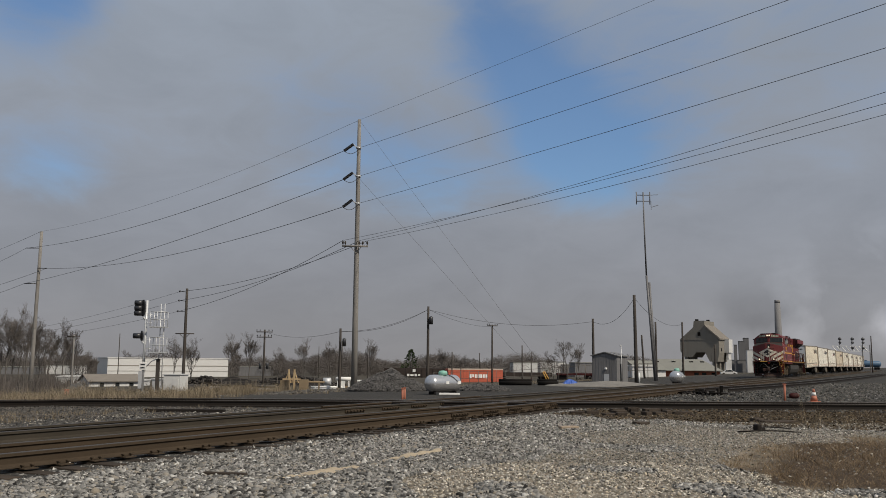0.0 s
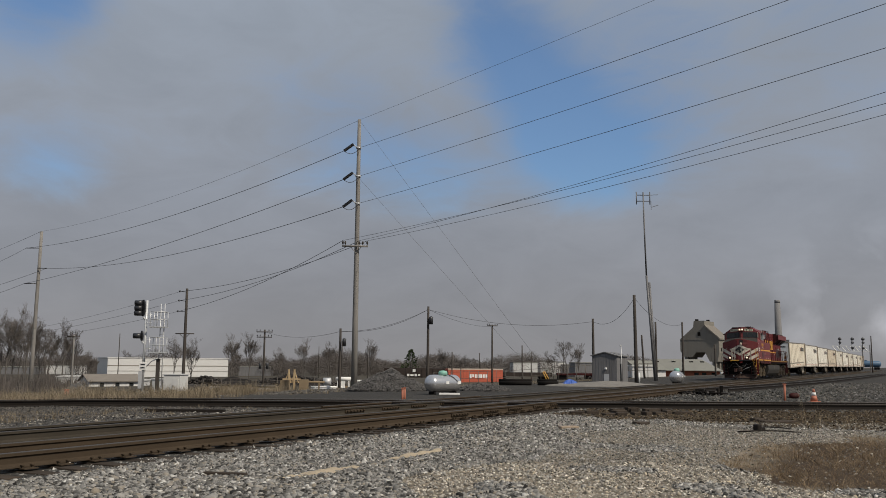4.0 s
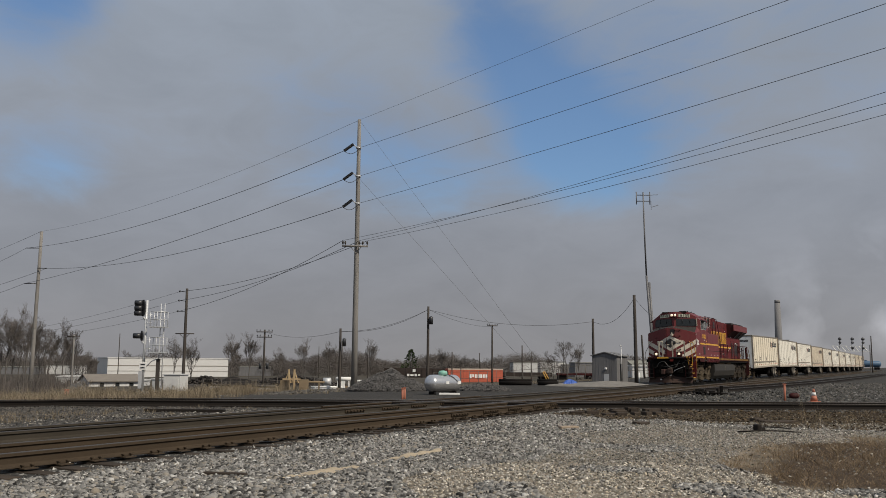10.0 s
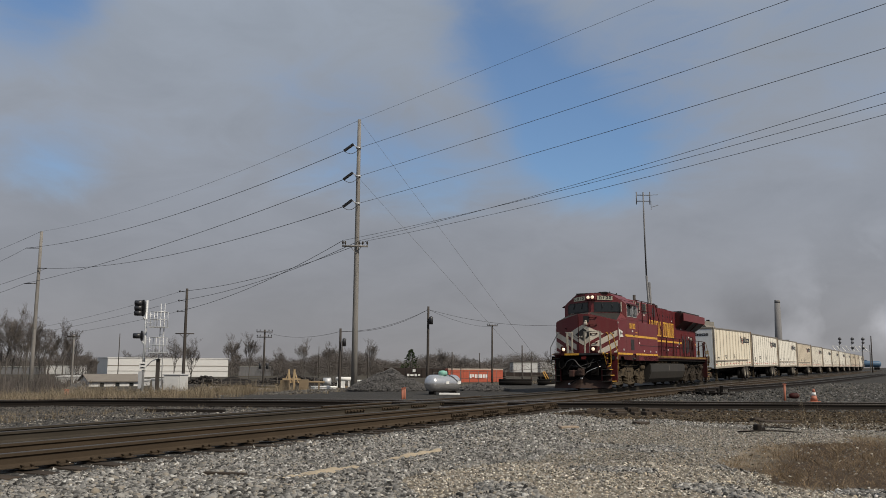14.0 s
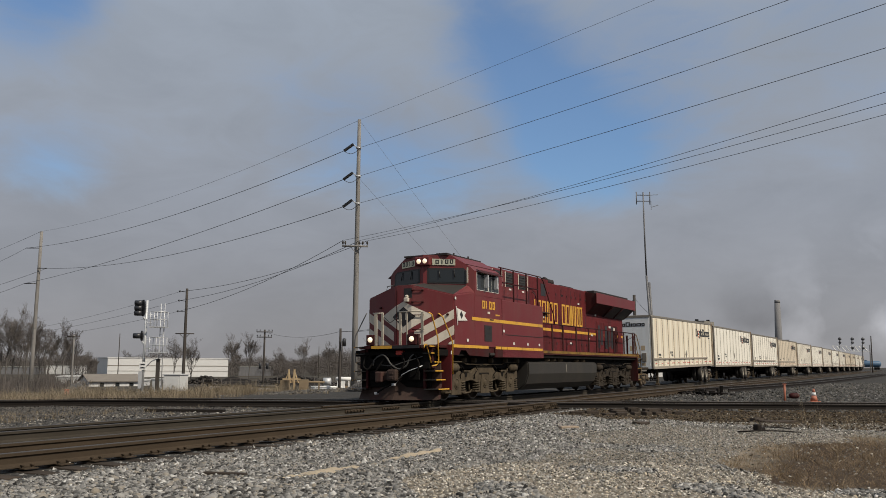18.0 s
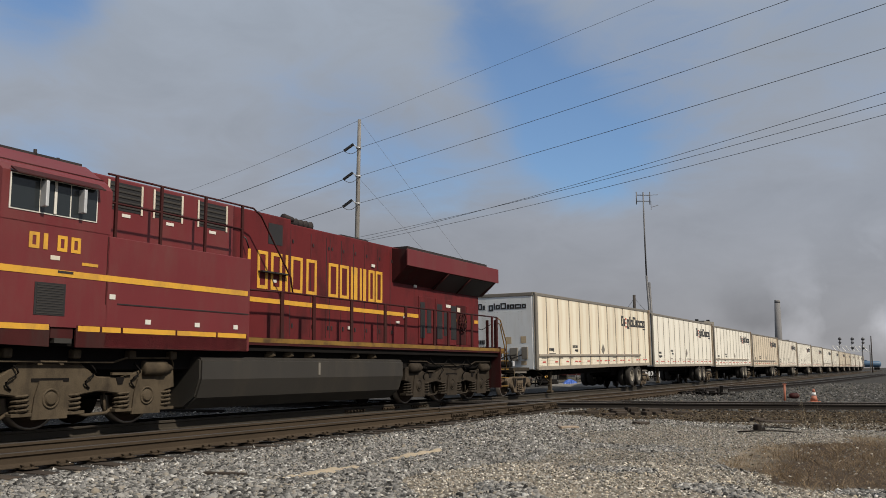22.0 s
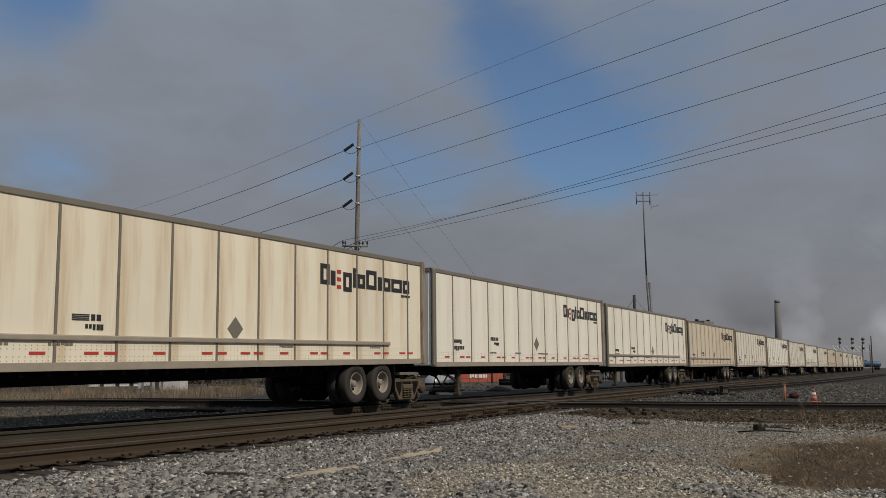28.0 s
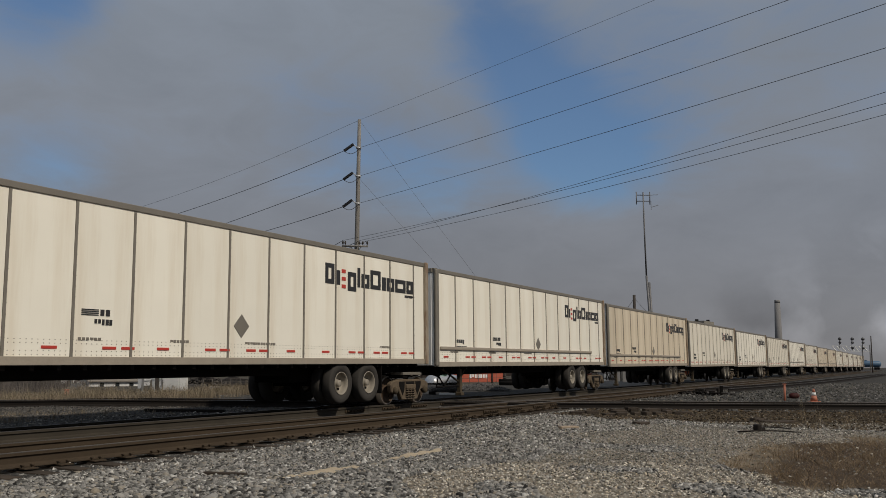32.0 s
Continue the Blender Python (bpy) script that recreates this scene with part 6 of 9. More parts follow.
# next pole down the line, far left
pole_2, p2 = wood_pole(-55.2, 120.0, 18.85, 0.30, 0.2, M_POLE, "tall leaning grey wooden transmission pole", lean=(0.25, 0.1))
ARMS2 = []
for out, z in ((-56.75, 16.45), (-53.8, 13.7), (-56.7, 11.6)):
    bm = B()
    tube(bm, [rel(p2, -55.2, 119.8, z + 0.05), rel(p2, out, 119.5, z)], 0.06, 6)
    part("post_insulator", bm, M_INSUL, pole_2)
    ARMS2.append(V(out, 119.5, z))
TOP2 = V(-55.2, 120, 18.8)
RUN = Vector((1.0, -1.38))  # the line's way on towards the right of the view: across, ahead


def onward(p, length, z):
    return p + V(RUN.x * length, RUN.y * length, 0) - V(0, 0, 0) + Vector((0, 0, z))


def line(name, a, b, sag, label, r=0.022):
    return solid(name, wire(a, b, sag, r), M_WIRE, label, "power line", group="overhead wires")


line("overhead_wire", TOP2, TOP1, 1.2, "thin static wire between pole tops", 0.012)
for p, z in ((TOP2, 16.7), (ARMS2[0], 14.7), (ARMS2[1], 11.5), (ARMS2[2], 10.3)):
    line("overhead_wire", p, V(-68.5, 131, z), 0.1, "dark overhead power conductor", 0.022)
line("overhead_wire", TOP1, onward(TOP1, 43, 0.0), 0.25, "thin static wire between pole tops", 0.009)
for (left_end, right_end), far, sag, rise in zip(UPPER, (ARMS2[0], ARMS2[2], ARMS2[1]), (1.3, 0.7, 1.3), (-0.4, 0.8, 1.4)):
    line("overhead_wire", far, left_end, sag, "dark overhead power conductor", 0.024)
    line("overhead_wire", right_end, onward(right_end, 43, rise), 0.35, "dark overhead power conductor", 0.014)
    line("overhead_wire", left_end, right_end, 0.35, "short jumper wire under the insulator", 0.022)
for start, anchor in ((V(-6.5, 66.6, 19.9), (8.4, 66.6)), (V(-6.5, 66.6, 15.4), (7.5, 66.6))):
    line("guy_wire", start, G(*anchor), 0.0, "thin steel guy wire staying the tall pole", 0.009)
pole_3, p3 = wood_pole(-25.2, 87.0, 8.45, 0.17, 0.12, M_POLE_DARK, "dark wooden pole with side insulators and crossarm")
bm = B()
tube(bm, [rel(p3, -26.1, 86.9, 4.02), rel(p3, -24.3, 86.9, 4.02)], 0.06, 6)
tube(bm, [rel(p3, -25.7, 86.9, 4.0), rel(p3, -25.2, 86.9, 3.5), rel(p3, -24.75, 86.9, 4.0)], 0.03, 5)
part("crossarm", bm, M_POLE_DARK, pole_3)
ENDS3 = []
for l, z in ((-25.75, 8.15), (-25.8, 7.25), (-25.88, 6.2)):
    bm = B()
    tube(bm, [rel(p3, -25.2, 86.9, z - 0.05), rel(p3, l, 86.8, z)], 0.03, 5)
    tube(bm, [rel(p3, l - 0.02, 86.8, z), rel(p3, l - 0.16, 86.8, z)], 0.09, 7)
    part("insulator", bm, M_INSUL, pole_3)
    ENDS3.append(V(l, 86.8, z))
for k, (a, b) in enumerate(zip((LOWER[4], LOWER[2], LOWER[0]), ENDS3)):
    line("overhead_wire", b, a, 0.65, "dark distribution wire strung along poles", 0.02)
    line("overhead_wire", a, onward(a, 43, (3.15, 4.45, 2.95)[k]), 0.9, "dark distribution wire strung along poles", 0.012)
    line("overhead_wire", b, V(-61.3, 120, 4.55 - 0.45 * k), 0.5, "dark distribution wire strung along poles", 0.013)


def yard_pole(across, ahead, top, arms=(), lean=0.0, r=0.13, extra=None, label="dark creosoted wooden utility pole", material=None):
    th, base = wood_pole(across, ahead, top, r, r * 0.72, material or M_POLE_DARK, label, lean=(lean * math.cos(YAW), -lean * math.sin(YAW)))
    for z, half in arms:
        bm = B()
        tube(bm, [rel(base, across + lean - half, ahead - 0.15, z), rel(base, across + lean + half, ahead - 0.15, z)], 0.06, 6)
        a = part("crossarm", bm, M_POLE_DARK, th)
        for s in (-0.95, -0.55, 0.55, 0.95):
            bm = B()
            lathe(bm, [(0, 0.02), (0.1, 0.02), (0.12, 0.06), (0.2, 0.06), (0.24, 0.02)], rel(base, across + lean + half * s, ahead - 0.15, z + 0.04), "z", 7)
            part("pin_insulator", bm, M_INSUL, a)
    for l, z in extra or ():
        bm = B()
        lathe(bm, [(0, 0.02), (0, 0.16), (0.6, 0.16), (0.65, 0.10), (0.7, 0.02)], rel(base, across + l, ahead - 0.22, z), "z", 12)
        part("transformer", bm, M_INSUL, th, "dark grey can transformer")
    return V(across + lean, ahead, top)


q468 = yard_pole(-20.0, 100, 4.95, arms=((4.68, 0.9), (4.1, 0.85)), extra=((-0.35, 0.55), (0.45, 0.55)))
q601 = yard_pole(-8.6, 75, 4.2, extra=((0.36, 2.7),))
q758 = yard_pole(-1.2, 75, 6.12, extra=((0.25, 4.6),))
q870 = yard_pole(6.18, 110, 6.15, arms=((6.0, 0.65),))
yard_pole(13.48, 150, 4.45)
q1050 = yard_pole(12.74, 75, 5.2)
q1123 = yard_pole(15.25, 70, 6.85, lean=-0.06, r=0.16)
yard_pole(21.64, 90, 5.7)
q1207 = yard_pole(27.05, 100, 6.2)
yard_pole(36.8, 120, 4.2)
yard_pole(22.7, 100, 4.7, lean=-0.25)
yard_pole(-98.0, 270, 9.5, label="slim grey pole beside the white building", r=0.15)
yard_pole(-43.5, 105, 4.3, arms=((4.1, 0.75),), material=M_POLE)
for l, d, t in ((-18.0, 160, 5.2), (-15.0, 180, 4.0), (1.8, 160, 3.4), (8.0, 190, 3.6), (3.6, 170, 0.6), (17.0, 170, 3.6), (35.5, 260, 7.0), (-36.0, 260, 6.0), (-24, 250, 5.0), (100, 330, 6)):
    yard_pole(l, d, t, r=0.12)
for a, b, sag in ((q758, q1050, 0.75), (q1050, q1123, 0.9), (q1123, q1207, 0.9), (q758, q601, 0.5), (q468, q601, 0.55), (q601, q758, 0.6), (q758, q870, 0.4)):
    line("overhead_wire", a - Vector((0, 0, 0.25)), b - Vector((0, 0, 0.25)), sag, "thin dark service wire between yard poles", 0.014)

# radio mast
mast = thing("radio_mast", "slender steel radio mast with antenna frame", "radio mast", Matrix.Translation(V(18.64, 78, 0.0)))
mb = V(18.64, 78, 0)
bm = B()
tube(bm, [rel(mb, 18.64, 78, -0.2), rel(mb, 18.35, 78, 4.5), rel(mb, 18.05, 78, 9.2)], 0.13, 10, 0.10)
part("lower_tube", bm, M_MAST, mast)
bm = B()
tube(bm, [rel(mb, 18.05, 78, 9.2), rel(mb, 17.96, 78, 13), rel(mb, 17.9, 78, 16.7)], 0.075, 8, 0.06)
part("upper_tube", bm, M_MAST, mast)
bm = B()
for z in (15.9, 16.45):
    tube(bm, [rel(mb, 17.3, 78, z), rel(mb, 18.5, 78, z)], 0.04, 6)
for l in (17.3, 18.5):
    tube(bm, [rel(mb, l, 78, 15.6), rel(mb, l, 78, 16.75)], 0.045, 6)
part("antenna_frame", bm, M_MAST, mast)
bm = B()
tube(bm, [rel(mb, 18.5, 78, 16.45), rel(mb, 19.25, 78, 16.5)], 0.025, 5)
tube(bm, [rel(mb, 18.6, 78, 15.35), rel(mb, 19.25, 78, 15.55)], 0.025, 5)
tube(bm, [rel(mb, 18.6, 78, 15.1), rel(mb, 18.6, 78, 15.9)], 0.025, 5)
part("side_antenna", bm, M_MAST, mast)
q = V(18.95, 78.5, 0)
post = thing("steel_post", "grey steel post beside the radio mast", "post", Matrix.Translation(q))
bm = B()
tube(bm, [rel(q, 18.85, 78.5, -0.2), rel(q, 18.4, 78.5, 8.65)], 0.14, 10, 0.11)
part("tube", bm, M_MAST, post)


# ---- loose stones, grass and litter ----
ICO = [(0.0, 0.0, 1.0)] + [(0.894 * math.cos(k * 1.2566), 0.894 * math.sin(k * 1.2566), 0.447) for k in range(5)] + \
      [(0.894 * math.cos(k * 1.2566 + 0.628), 0.894 * math.sin(k * 1.2566 + 0.628), -0.447) for k in range(5)] + [(0.0, 0.0, -1.0)]
ICO_F = [(0, 1 + k, 1 + (k + 1) % 5) for k in range(5)] + [(1 + k, 6 + k, 1 + (k + 1) % 5) for k in range(5)] + \
        [(1 + (k + 1) % 5, 6 + k, 6 + (k + 1) % 5) for k in range(5)] + [(11, 6 + (k + 1) % 5, 6 + k) for k in range(5)]
OCT = [(0, 0, 1), (1, 0, 0), (0, 1, 0), (-1, 0, 0), (0, -1, 0)]
OCT_F = [(0, 1, 2), (0, 2, 3), (0, 3, 4), (0, 4, 1)]


def scatter_stones(name, places, sizes, material, label, verts=ICO, faces=ICO_F, seed=1, sink=0.25, category="gravel"):
    """One sheet of many broken stones, each bent and turned its own way."""
    rs = np.random.RandomState(seed)
    base = np.array(verts, float)
    n, nv = len(places), len(base)
    jig = base[None] * (1 + rs.uniform(-0.42, 0.42, (n, nv, 1)))
    jig = jig * rs.uniform(0.5, 1.3, (n, 1, 3)) * np.array([1, 1, 0.78])
    a = rs.uniform(0, 2 * np.pi, n)
    t = rs.uniform(-0.7, 0.7, n)
    ca, sa, ct, st = np.cos(a), np.sin(a), np.cos(t), np.sin(t)
    x, y, z = jig[..., 0], jig[..., 1], jig[..., 2]
    y, z = y * ct[:, None] - z * st[:, None], y * st[:, None] + z * ct[:, None]
    x, y = x * ca[:, None] - y * sa[:, None], x * sa[:, None] + y * ca[:, None]
    pts = np.stack([x, y, z], -1) * sizes[:, None, None] + places[:, None, :]
    pts[..., 2] += sizes[:, None] * (0.5 - sink)
    f = (np.array(faces)[None] + (np.arange(n) * nv)[:, None, None]).reshape(-1, 3)
    me = bpy.data.meshes.new(name)
    me.vertices.add(n * nv)
    me.vertices.foreach_set("co", pts.astype(np.float32).ravel())
    me.loops.add(f.size)
    me.loops.foreach_set("vertex_index", f.astype(np.int32).ravel())
    me.polygons.add(len(f))
    me.polygons.foreach_set("loop_start", np.arange(0, f.size, 3, dtype=np.int32))
    me.update(calc_edges=True)
    me.materials.append(material)
    return tagged(new(name, me), label, category, kind="stuff")


def stone_material(name, dark, light, sand):
    m = mat(name, (1, 1, 1), 0.9, var=0.15, scale=30, bump=0.3, grain=120)
    N, L = m.node_tree.nodes, m.node_tree.links
    bsdf = N["Principled BSDF"]
    tex = bsdf.inputs["Base Color"].links[0].from_socket
    r = N.new("ShaderNodeValToRGB")
    e = r.color_ramp.elements
    e[0].color, e[1].color = (*dark, 1), (*light, 1)
    for pos, col in ((0.18, [d + 0.12 * (l - d) for d, l in zip(dark, light)]), (0.5, [d + 0.30 * (l - d) for d, l in zip(dark, light)]), (0.74, [d + 0.46 * (l - d) for d, l in zip(dark, light)]), (0.84, sand), (0.92, [(d + l) / 2 for d, l in zip(dark, light)])):
        q = e.new(pos)
        q.color = (*col, 1)
    L.new(N.new("ShaderNodeNewGeometry").outputs["Random Per Island"], r.inputs["Fac"])
    mx = N.new("ShaderNodeVectorMath")
    mx.operation = "MULTIPLY"
    L.new(r.outputs["Color"], mx.inputs[0]), L.new(tex, mx.inputs[1])
    L.new(mx.outputs[0], bsdf.inputs["Base Color"])
    return m


M_STONE = stone_material("ballast_stone", (0.014, 0.0135, 0.013), (0.57, 0.557, 0.525), (0.24, 0.21, 0.165))
M_STONE_FINE = stone_material("limestone_chips", (0.040, 0.037, 0.033), (0.54, 0.513, 0.457), (0.28, 0.236, 0.175))


def field(n, lo, hi, accept, seed):
    """Random plan points between two depths of the view, inside its spread."""
    rs = np.random.RandomState(seed)
    d = np.sqrt(rs.uniform(lo * lo, hi * hi, n))
    l = rs.uniform(-0.53, 0.53, n) * d
    x = math.sin(YAW) * d + math.cos(YAW) * l
    y = math.cos(YAW) * d - math.sin(YAW) * l
    keep = np.array([accept(a, b) for a, b in zip(x, y)])
    p = np.stack([x, y, np.zeros(n)], -1)[keep]
    p[:, 2] = [ground_z(a, b) + 0.03 * noise.noise((a * 0.35, b * 0.35, 0)) - 0.03 for a, b, c in p]
    return p, rs


def clear_of_rails(x, y):
    for r in (SECOND_Y - 0.74, SECOND_Y + 0.72, TRACK_Y - GAUGE, TRACK_Y + GAUGE):
        if abs(y - r) < 0.12:
            return False
    if 9.48 < y < 9.95 and abs((x + 2) % 0.53 - 0.265) > 0.155:
        return False  # tie ends of the near track lie bare
    return True


def earth(x, y):
    return x > 11.2 + 0.5 * noise.noise((y * 1.5, 4, 0)) and y < 2.4 - 0.07 * (x - 14.5) ** 2 + 1.1 * noise.noise((x * 0.7, y * 0.7, 3)) and x < 19.8


def bare(x, y):
    return y < 9.0 and 21.4 + 0.25 * max(0.0, y - 2) + 0.8 * noise.noise((y * 0.8, 7, 0)) < x < 33.0 and noise.noise((x * 0.5, y * 0.5, 9)) > -0.6


def sand_line(x):
    return 6.62 + 0.03 * (x - 10) + 0.06 * math.sin(x * 2.4)


def sand_width(x):
    """Half the width of the spilt sand, which thins out and breaks up along its length."""
    return max(0.0, 0.045 + 0.055 * math.sin(x * 2.6 + 2.4) + 0.05 * noise.noise((x * 4.0, 3, 0)))


def streak(x, y):
    """A trodden sandy strip beside the near track."""
    return x < 14.2 and abs(y - sand_line(x)) < sand_width(x) and noise.noise((x * 9, y * 9, 1)) < 0.1


def lumpy(x, y):
    return noise.noise((x * 0.45, y * 0.45, 5))


M_SAND = mat("spilt_pale_sand", (0.36, 0.305, 0.225), 0.95, var=0.25, scale=14, bump=0.5, grain=70)
bm = B()
cols = []
for k in range(181):
    x = 7.8 + k * 0.029
    w = sand_width(x) * 1.3 + 0.004
    row = []
    for j in range(7):
        y = sand_line(x) + w * (j / 3 - 1) + 0.02 * noise.noise((x * 14, j, 6))
        crown = (1 - (j / 3 - 1) ** 2) * min(0.05, w * 0.4)
        row.append(bm.verts.new((x, y, ground_z(x, y) - 0.045 + 0.8 * crown + 0.035 * noise.noise((x * 7, y * 7, 8)) + 0.03 * noise.noise((x * 0.35, y * 0.35, 0)) + (0.03 if 0 < j < 6 else -0.02))))
    cols.append(row)
for a, b in zip(cols, cols[1:]):
    for j in range(6):
        bm.faces.new((a[j], b[j], b[j + 1], a[j + 1]))
bmesh.ops.recalc_face_normals(bm, faces=bm.faces[:])
tagged(new("spilt_sand", mesh_of("spilt_sand", bm, M_SAND)), "low broken ridge of pale sand spilt on gravel", "sand", kind="stuff")
p, rs = field(52000, 8.2, 11.6, lambda x, y: clear_of_rails(x, y) and not earth(x, y) and not streak(x, y) and (y > 5.3 + 1.3 * lumpy(x, y) or lumpy(x * 2, y * 2) > 0.22), 11)
p[:, 2] += np.where(p[:, 1] > 9.2, -0.03, 0.0)
scatter_stones("ballast_stones", p, rs.uniform(0.014, 0.038, len(p)) * (1 + 0.5 * (rs.uniform(0, 1, len(p)) > 0.97)), M_STONE, "grey broken ballast stones beside the near track")
p, rs = field(105000, 11.4, 16.0, lambda x, y: clear_of_rails(x, y) and y < 16 and not earth(x, y) and not streak(x, y) and (y > 5.3 + 1.3 * lumpy(x, y) or lumpy(x * 2, y * 2) > 0.22), 17)
p[:, 2] += np.where(p[:, 1] > 9.2, -0.03, 0.0)
scatter_stones("ballast_stones", p, rs.uniform(0.015, 0.038, len(p)) * (1 + 0.5 * (rs.uniform(0, 1, len(p)) > 0.97)), M_STONE, "grey broken ballast stones beside the near track", OCT, OCT_F, 7)
M_STONE_SANDY = stone_material("sandy_limestone_chips", (0.060, 0.054, 0.046), (0.80, 0.75, 0.65), (0.46, 0.39, 0.285))
p, rs = field(150000, 8.2, 22.0, lambda x, y: clear_of_rails(x, y) and y < 7.4 and not earth(x, y) and not streak(x, y), 12)
trodden = np.array([x < 12.0 + 1.5 * lumpy(x, y) and y < 5.6 + 1.2 * lumpy(x * 2, y * 2) for x, y, z in p])
for where, material, seed in ((trodden, M_STONE_SANDY, 2), (~trodden, M_STONE_FINE, 30)):
    scatter_stones("gravel_chips", p[where], rs.uniform(0.008, 0.024, int(where.sum())), material, "pale limestone gravel chips on the yard floor", OCT, OCT_F, seed)
p, rs = field(105000, 15.5, 28.5, lambda x, y: clear_of_rails(x, y) and y < 15.6 and (y > 6.0 + 1.3 * lumpy(x, y) or x > 21) and not earth(x, y) and not bare(x, y), 13)
p[:, 2] += np.where((p[:, 1] > 9.2) & (p[:, 1] < 16), -0.03, 0.0)
scatter_stones("ballast_stones", p, rs.uniform(0.018, 0.042, len(p)), M_STONE, "grey broken ballast stones around the tracks", OCT, OCT_F, 3)
M_STONE_DULL = stone_material("dusty_yard_stone", (0.034, 0.031, 0.029), (0.212, 0.202, 0.187), (0.120, 0.104, 0.082))
p, rs = field(60000, 18, 34, lambda x, y: 15.2 < y < 28, 18)
scatter_stones("yard_gravel", p, rs.uniform(0.015, 0.034, len(p)), M_STONE_DULL, "dusty dark gravel behind the main track", OCT, OCT_F, 8, sink=0.35)
p, rs = field(52000, 33, 72, lambda x, y: y > 26 and (x * 0.469 - y * 0.883) > -14 + 4 * lumpy(x, y), 28)
scatter_stones("yard_gravel", p, rs.uniform(0.025, 0.06, len(p)), M_STONE_DULL, "dusty dark gravel in the materials yard", OCT, OCT_F, 29, sink=0.35)
p, rs = field(70000, 27.0, 75, lambda x, y: y < 15.2, 14)
scatter_stones("ballast_stones", p, rs.uniform(0.03, 0.075, len(p)), stone_material("dull_ballast_stone", (0.018, 0.018, 0.016), (0.215, 0.210, 0.202), (0.130, 0.114, 0.091)), "grey broken ballast stones beyond the crossing", OCT, OCT_F, 4, sink=0.35)
p, rs = field(9000, 8.5, 26, lambda x, y: earth(x, y) or bare(x, y), 15)
scatter_stones("gravel_chips", p, rs.uniform(0.010, 0.028, len(p)), M_STONE_FINE, "scattered pale chips on bare earth", OCT, OCT_F, 5)


p, rs = field(2600, 8.4, 22, lambda x, y: clear_of_rails(x, y) and y < 9.2 and not earth(x, y) and not bare(x, y), 19)
scatter_stones("pale_stones", p + np.array([0, 0, 0.012]), rs.uniform(0.012, 0.027, len(p)), stone_material("pale_broken_stone", (0.178, 0.170, 0.155), (0.503, 0.496, 0.466), (0.296, 0.259, 0.200)), "scattered larger pale stones on the gravel", ICO, ICO_F, 9)
p, rs = field(2600, 8.4, 16, lambda x, y: clear_of_rails(x, y) and 6.2 < y < 9.2 and not earth(x, y) and not bare(x, y), 20)
scatter_stones("dark_stones", p + np.array([0, 0, 0.010]), rs.uniform(0.012, 0.027, len(p)), stone_material("dark_broken_stone", (0.03, 0.029, 0.028), (0.13, 0.125, 0.12), (0.09, 0.08, 0.065)), "scattered larger dark stones on the gravel", ICO, ICO_F, 10)

M_STONE_BROWN = stone_material("rust_stained_stone", (0.015, 0.011, 0.008), (0.165, 0.130, 0.086), (0.088, 0.060, 0.033))
p, rs = field(36000, 19.0, 32, bare, 16)
scatter_stones("rust_stained_ballast", p, rs.uniform(0.018, 0.05, len(p)), M_STONE_BROWN, "rust-brown stained ballast beside the diamond crossing", OCT, OCT_F, 6)


def grass(name, places, heights, per, material, label, seed, spread=0.10, width=0.006, flat=0.55):
    """Tufts of thin dry blades."""
    rs = np.random.RandomState(seed)
    vs, fs = [], []
    for p, h in zip(places, heights):
        for k in range(per):
            a = rs.uniform(0, 6.283)
            r = spread * math.sqrt(rs.uniform())
            b = Vector((p[0] + r * math.cos(a), p[1] + r * math.sin(a), p[2] - 0.02))
            hh = h * rs.uniform(0.45, 1.1)
            lean = Vector((math.cos(a + rs.uniform(-1, 1)), math.sin(a + rs.uniform(-1, 1)), 0)) * hh * rs.uniform(0.05, flat)
            w = Vector((math.cos(a + 1.57), math.sin(a + 1.57), 0)) * width * rs.uniform(0.6, 1.3)
            i = len(vs)
            vs += [b - w, b + w, b + lean * 0.4 + Vector((0, 0, hh * 0.6)) + w * 0.7, b + lean * 0.4 + Vector((0, 0, hh * 0.6)) - w * 0.7, b + lean + Vector((0, 0, hh))]
            fs += [(i, i + 1, i + 2, i + 3), (i + 3, i + 2, i + 4)]
    me = bpy.data.meshes.new(name)
    me.from_pydata([tuple(v) for v in vs], [], fs)
    me.materials.append(material)
    return tagged(new(name, me), label, "grass", kind="stuff")


M_GRASS_BROWN = mat("dead_brown_grass", (0.20, 0.147, 0.092), 0.95, var=0.2, bump=0, island=0.7)
p, rs = field(7000, 9.6, 19, lambda x, y: earth(x, y) and lumpy(x * 1.6, y * 1.6) + 0.7 * lumpy(x * 5, y * 5) > -0.36, 21)
grass("dead_grass", p, rs.uniform(0.03, 0.15, len(p)) * (1 + 0.9 * (rs.uniform(0, 1, len(p)) > 0.93)), 13, M_GRASS_BROWN, "matted dead straw-brown grass on bare earth", 22, 0.14, 0.0026, 3.4)
p, rs = field(8500, 27.5, 62, lambda x, y: 19.5 + 0.1 * x < y and (x * 0.47 - y * 0.883) < -10 + 4 * lumpy(x, y) and lumpy(x * 0.5, y * 0.5) > -0.5, 23)
grass("dry_grass", p, rs.uniform(0.16, 0.46, len(p)) + np.array([0.55 * max(0.0, lumpy(a, b) + 0.15) for a, b, c in p]), 26, M_GRASS, "tall straw-coloured dry grass beyond the crossing track", 24, 0.36, 0.005, 1.1)
p, rs = field(2600, 40, 95, lambda x, y: y > 24 and (x * 0.469 - y * 0.883) > -14 and lumpy(x * 0.6, y * 0.6) > -0.05, 35)
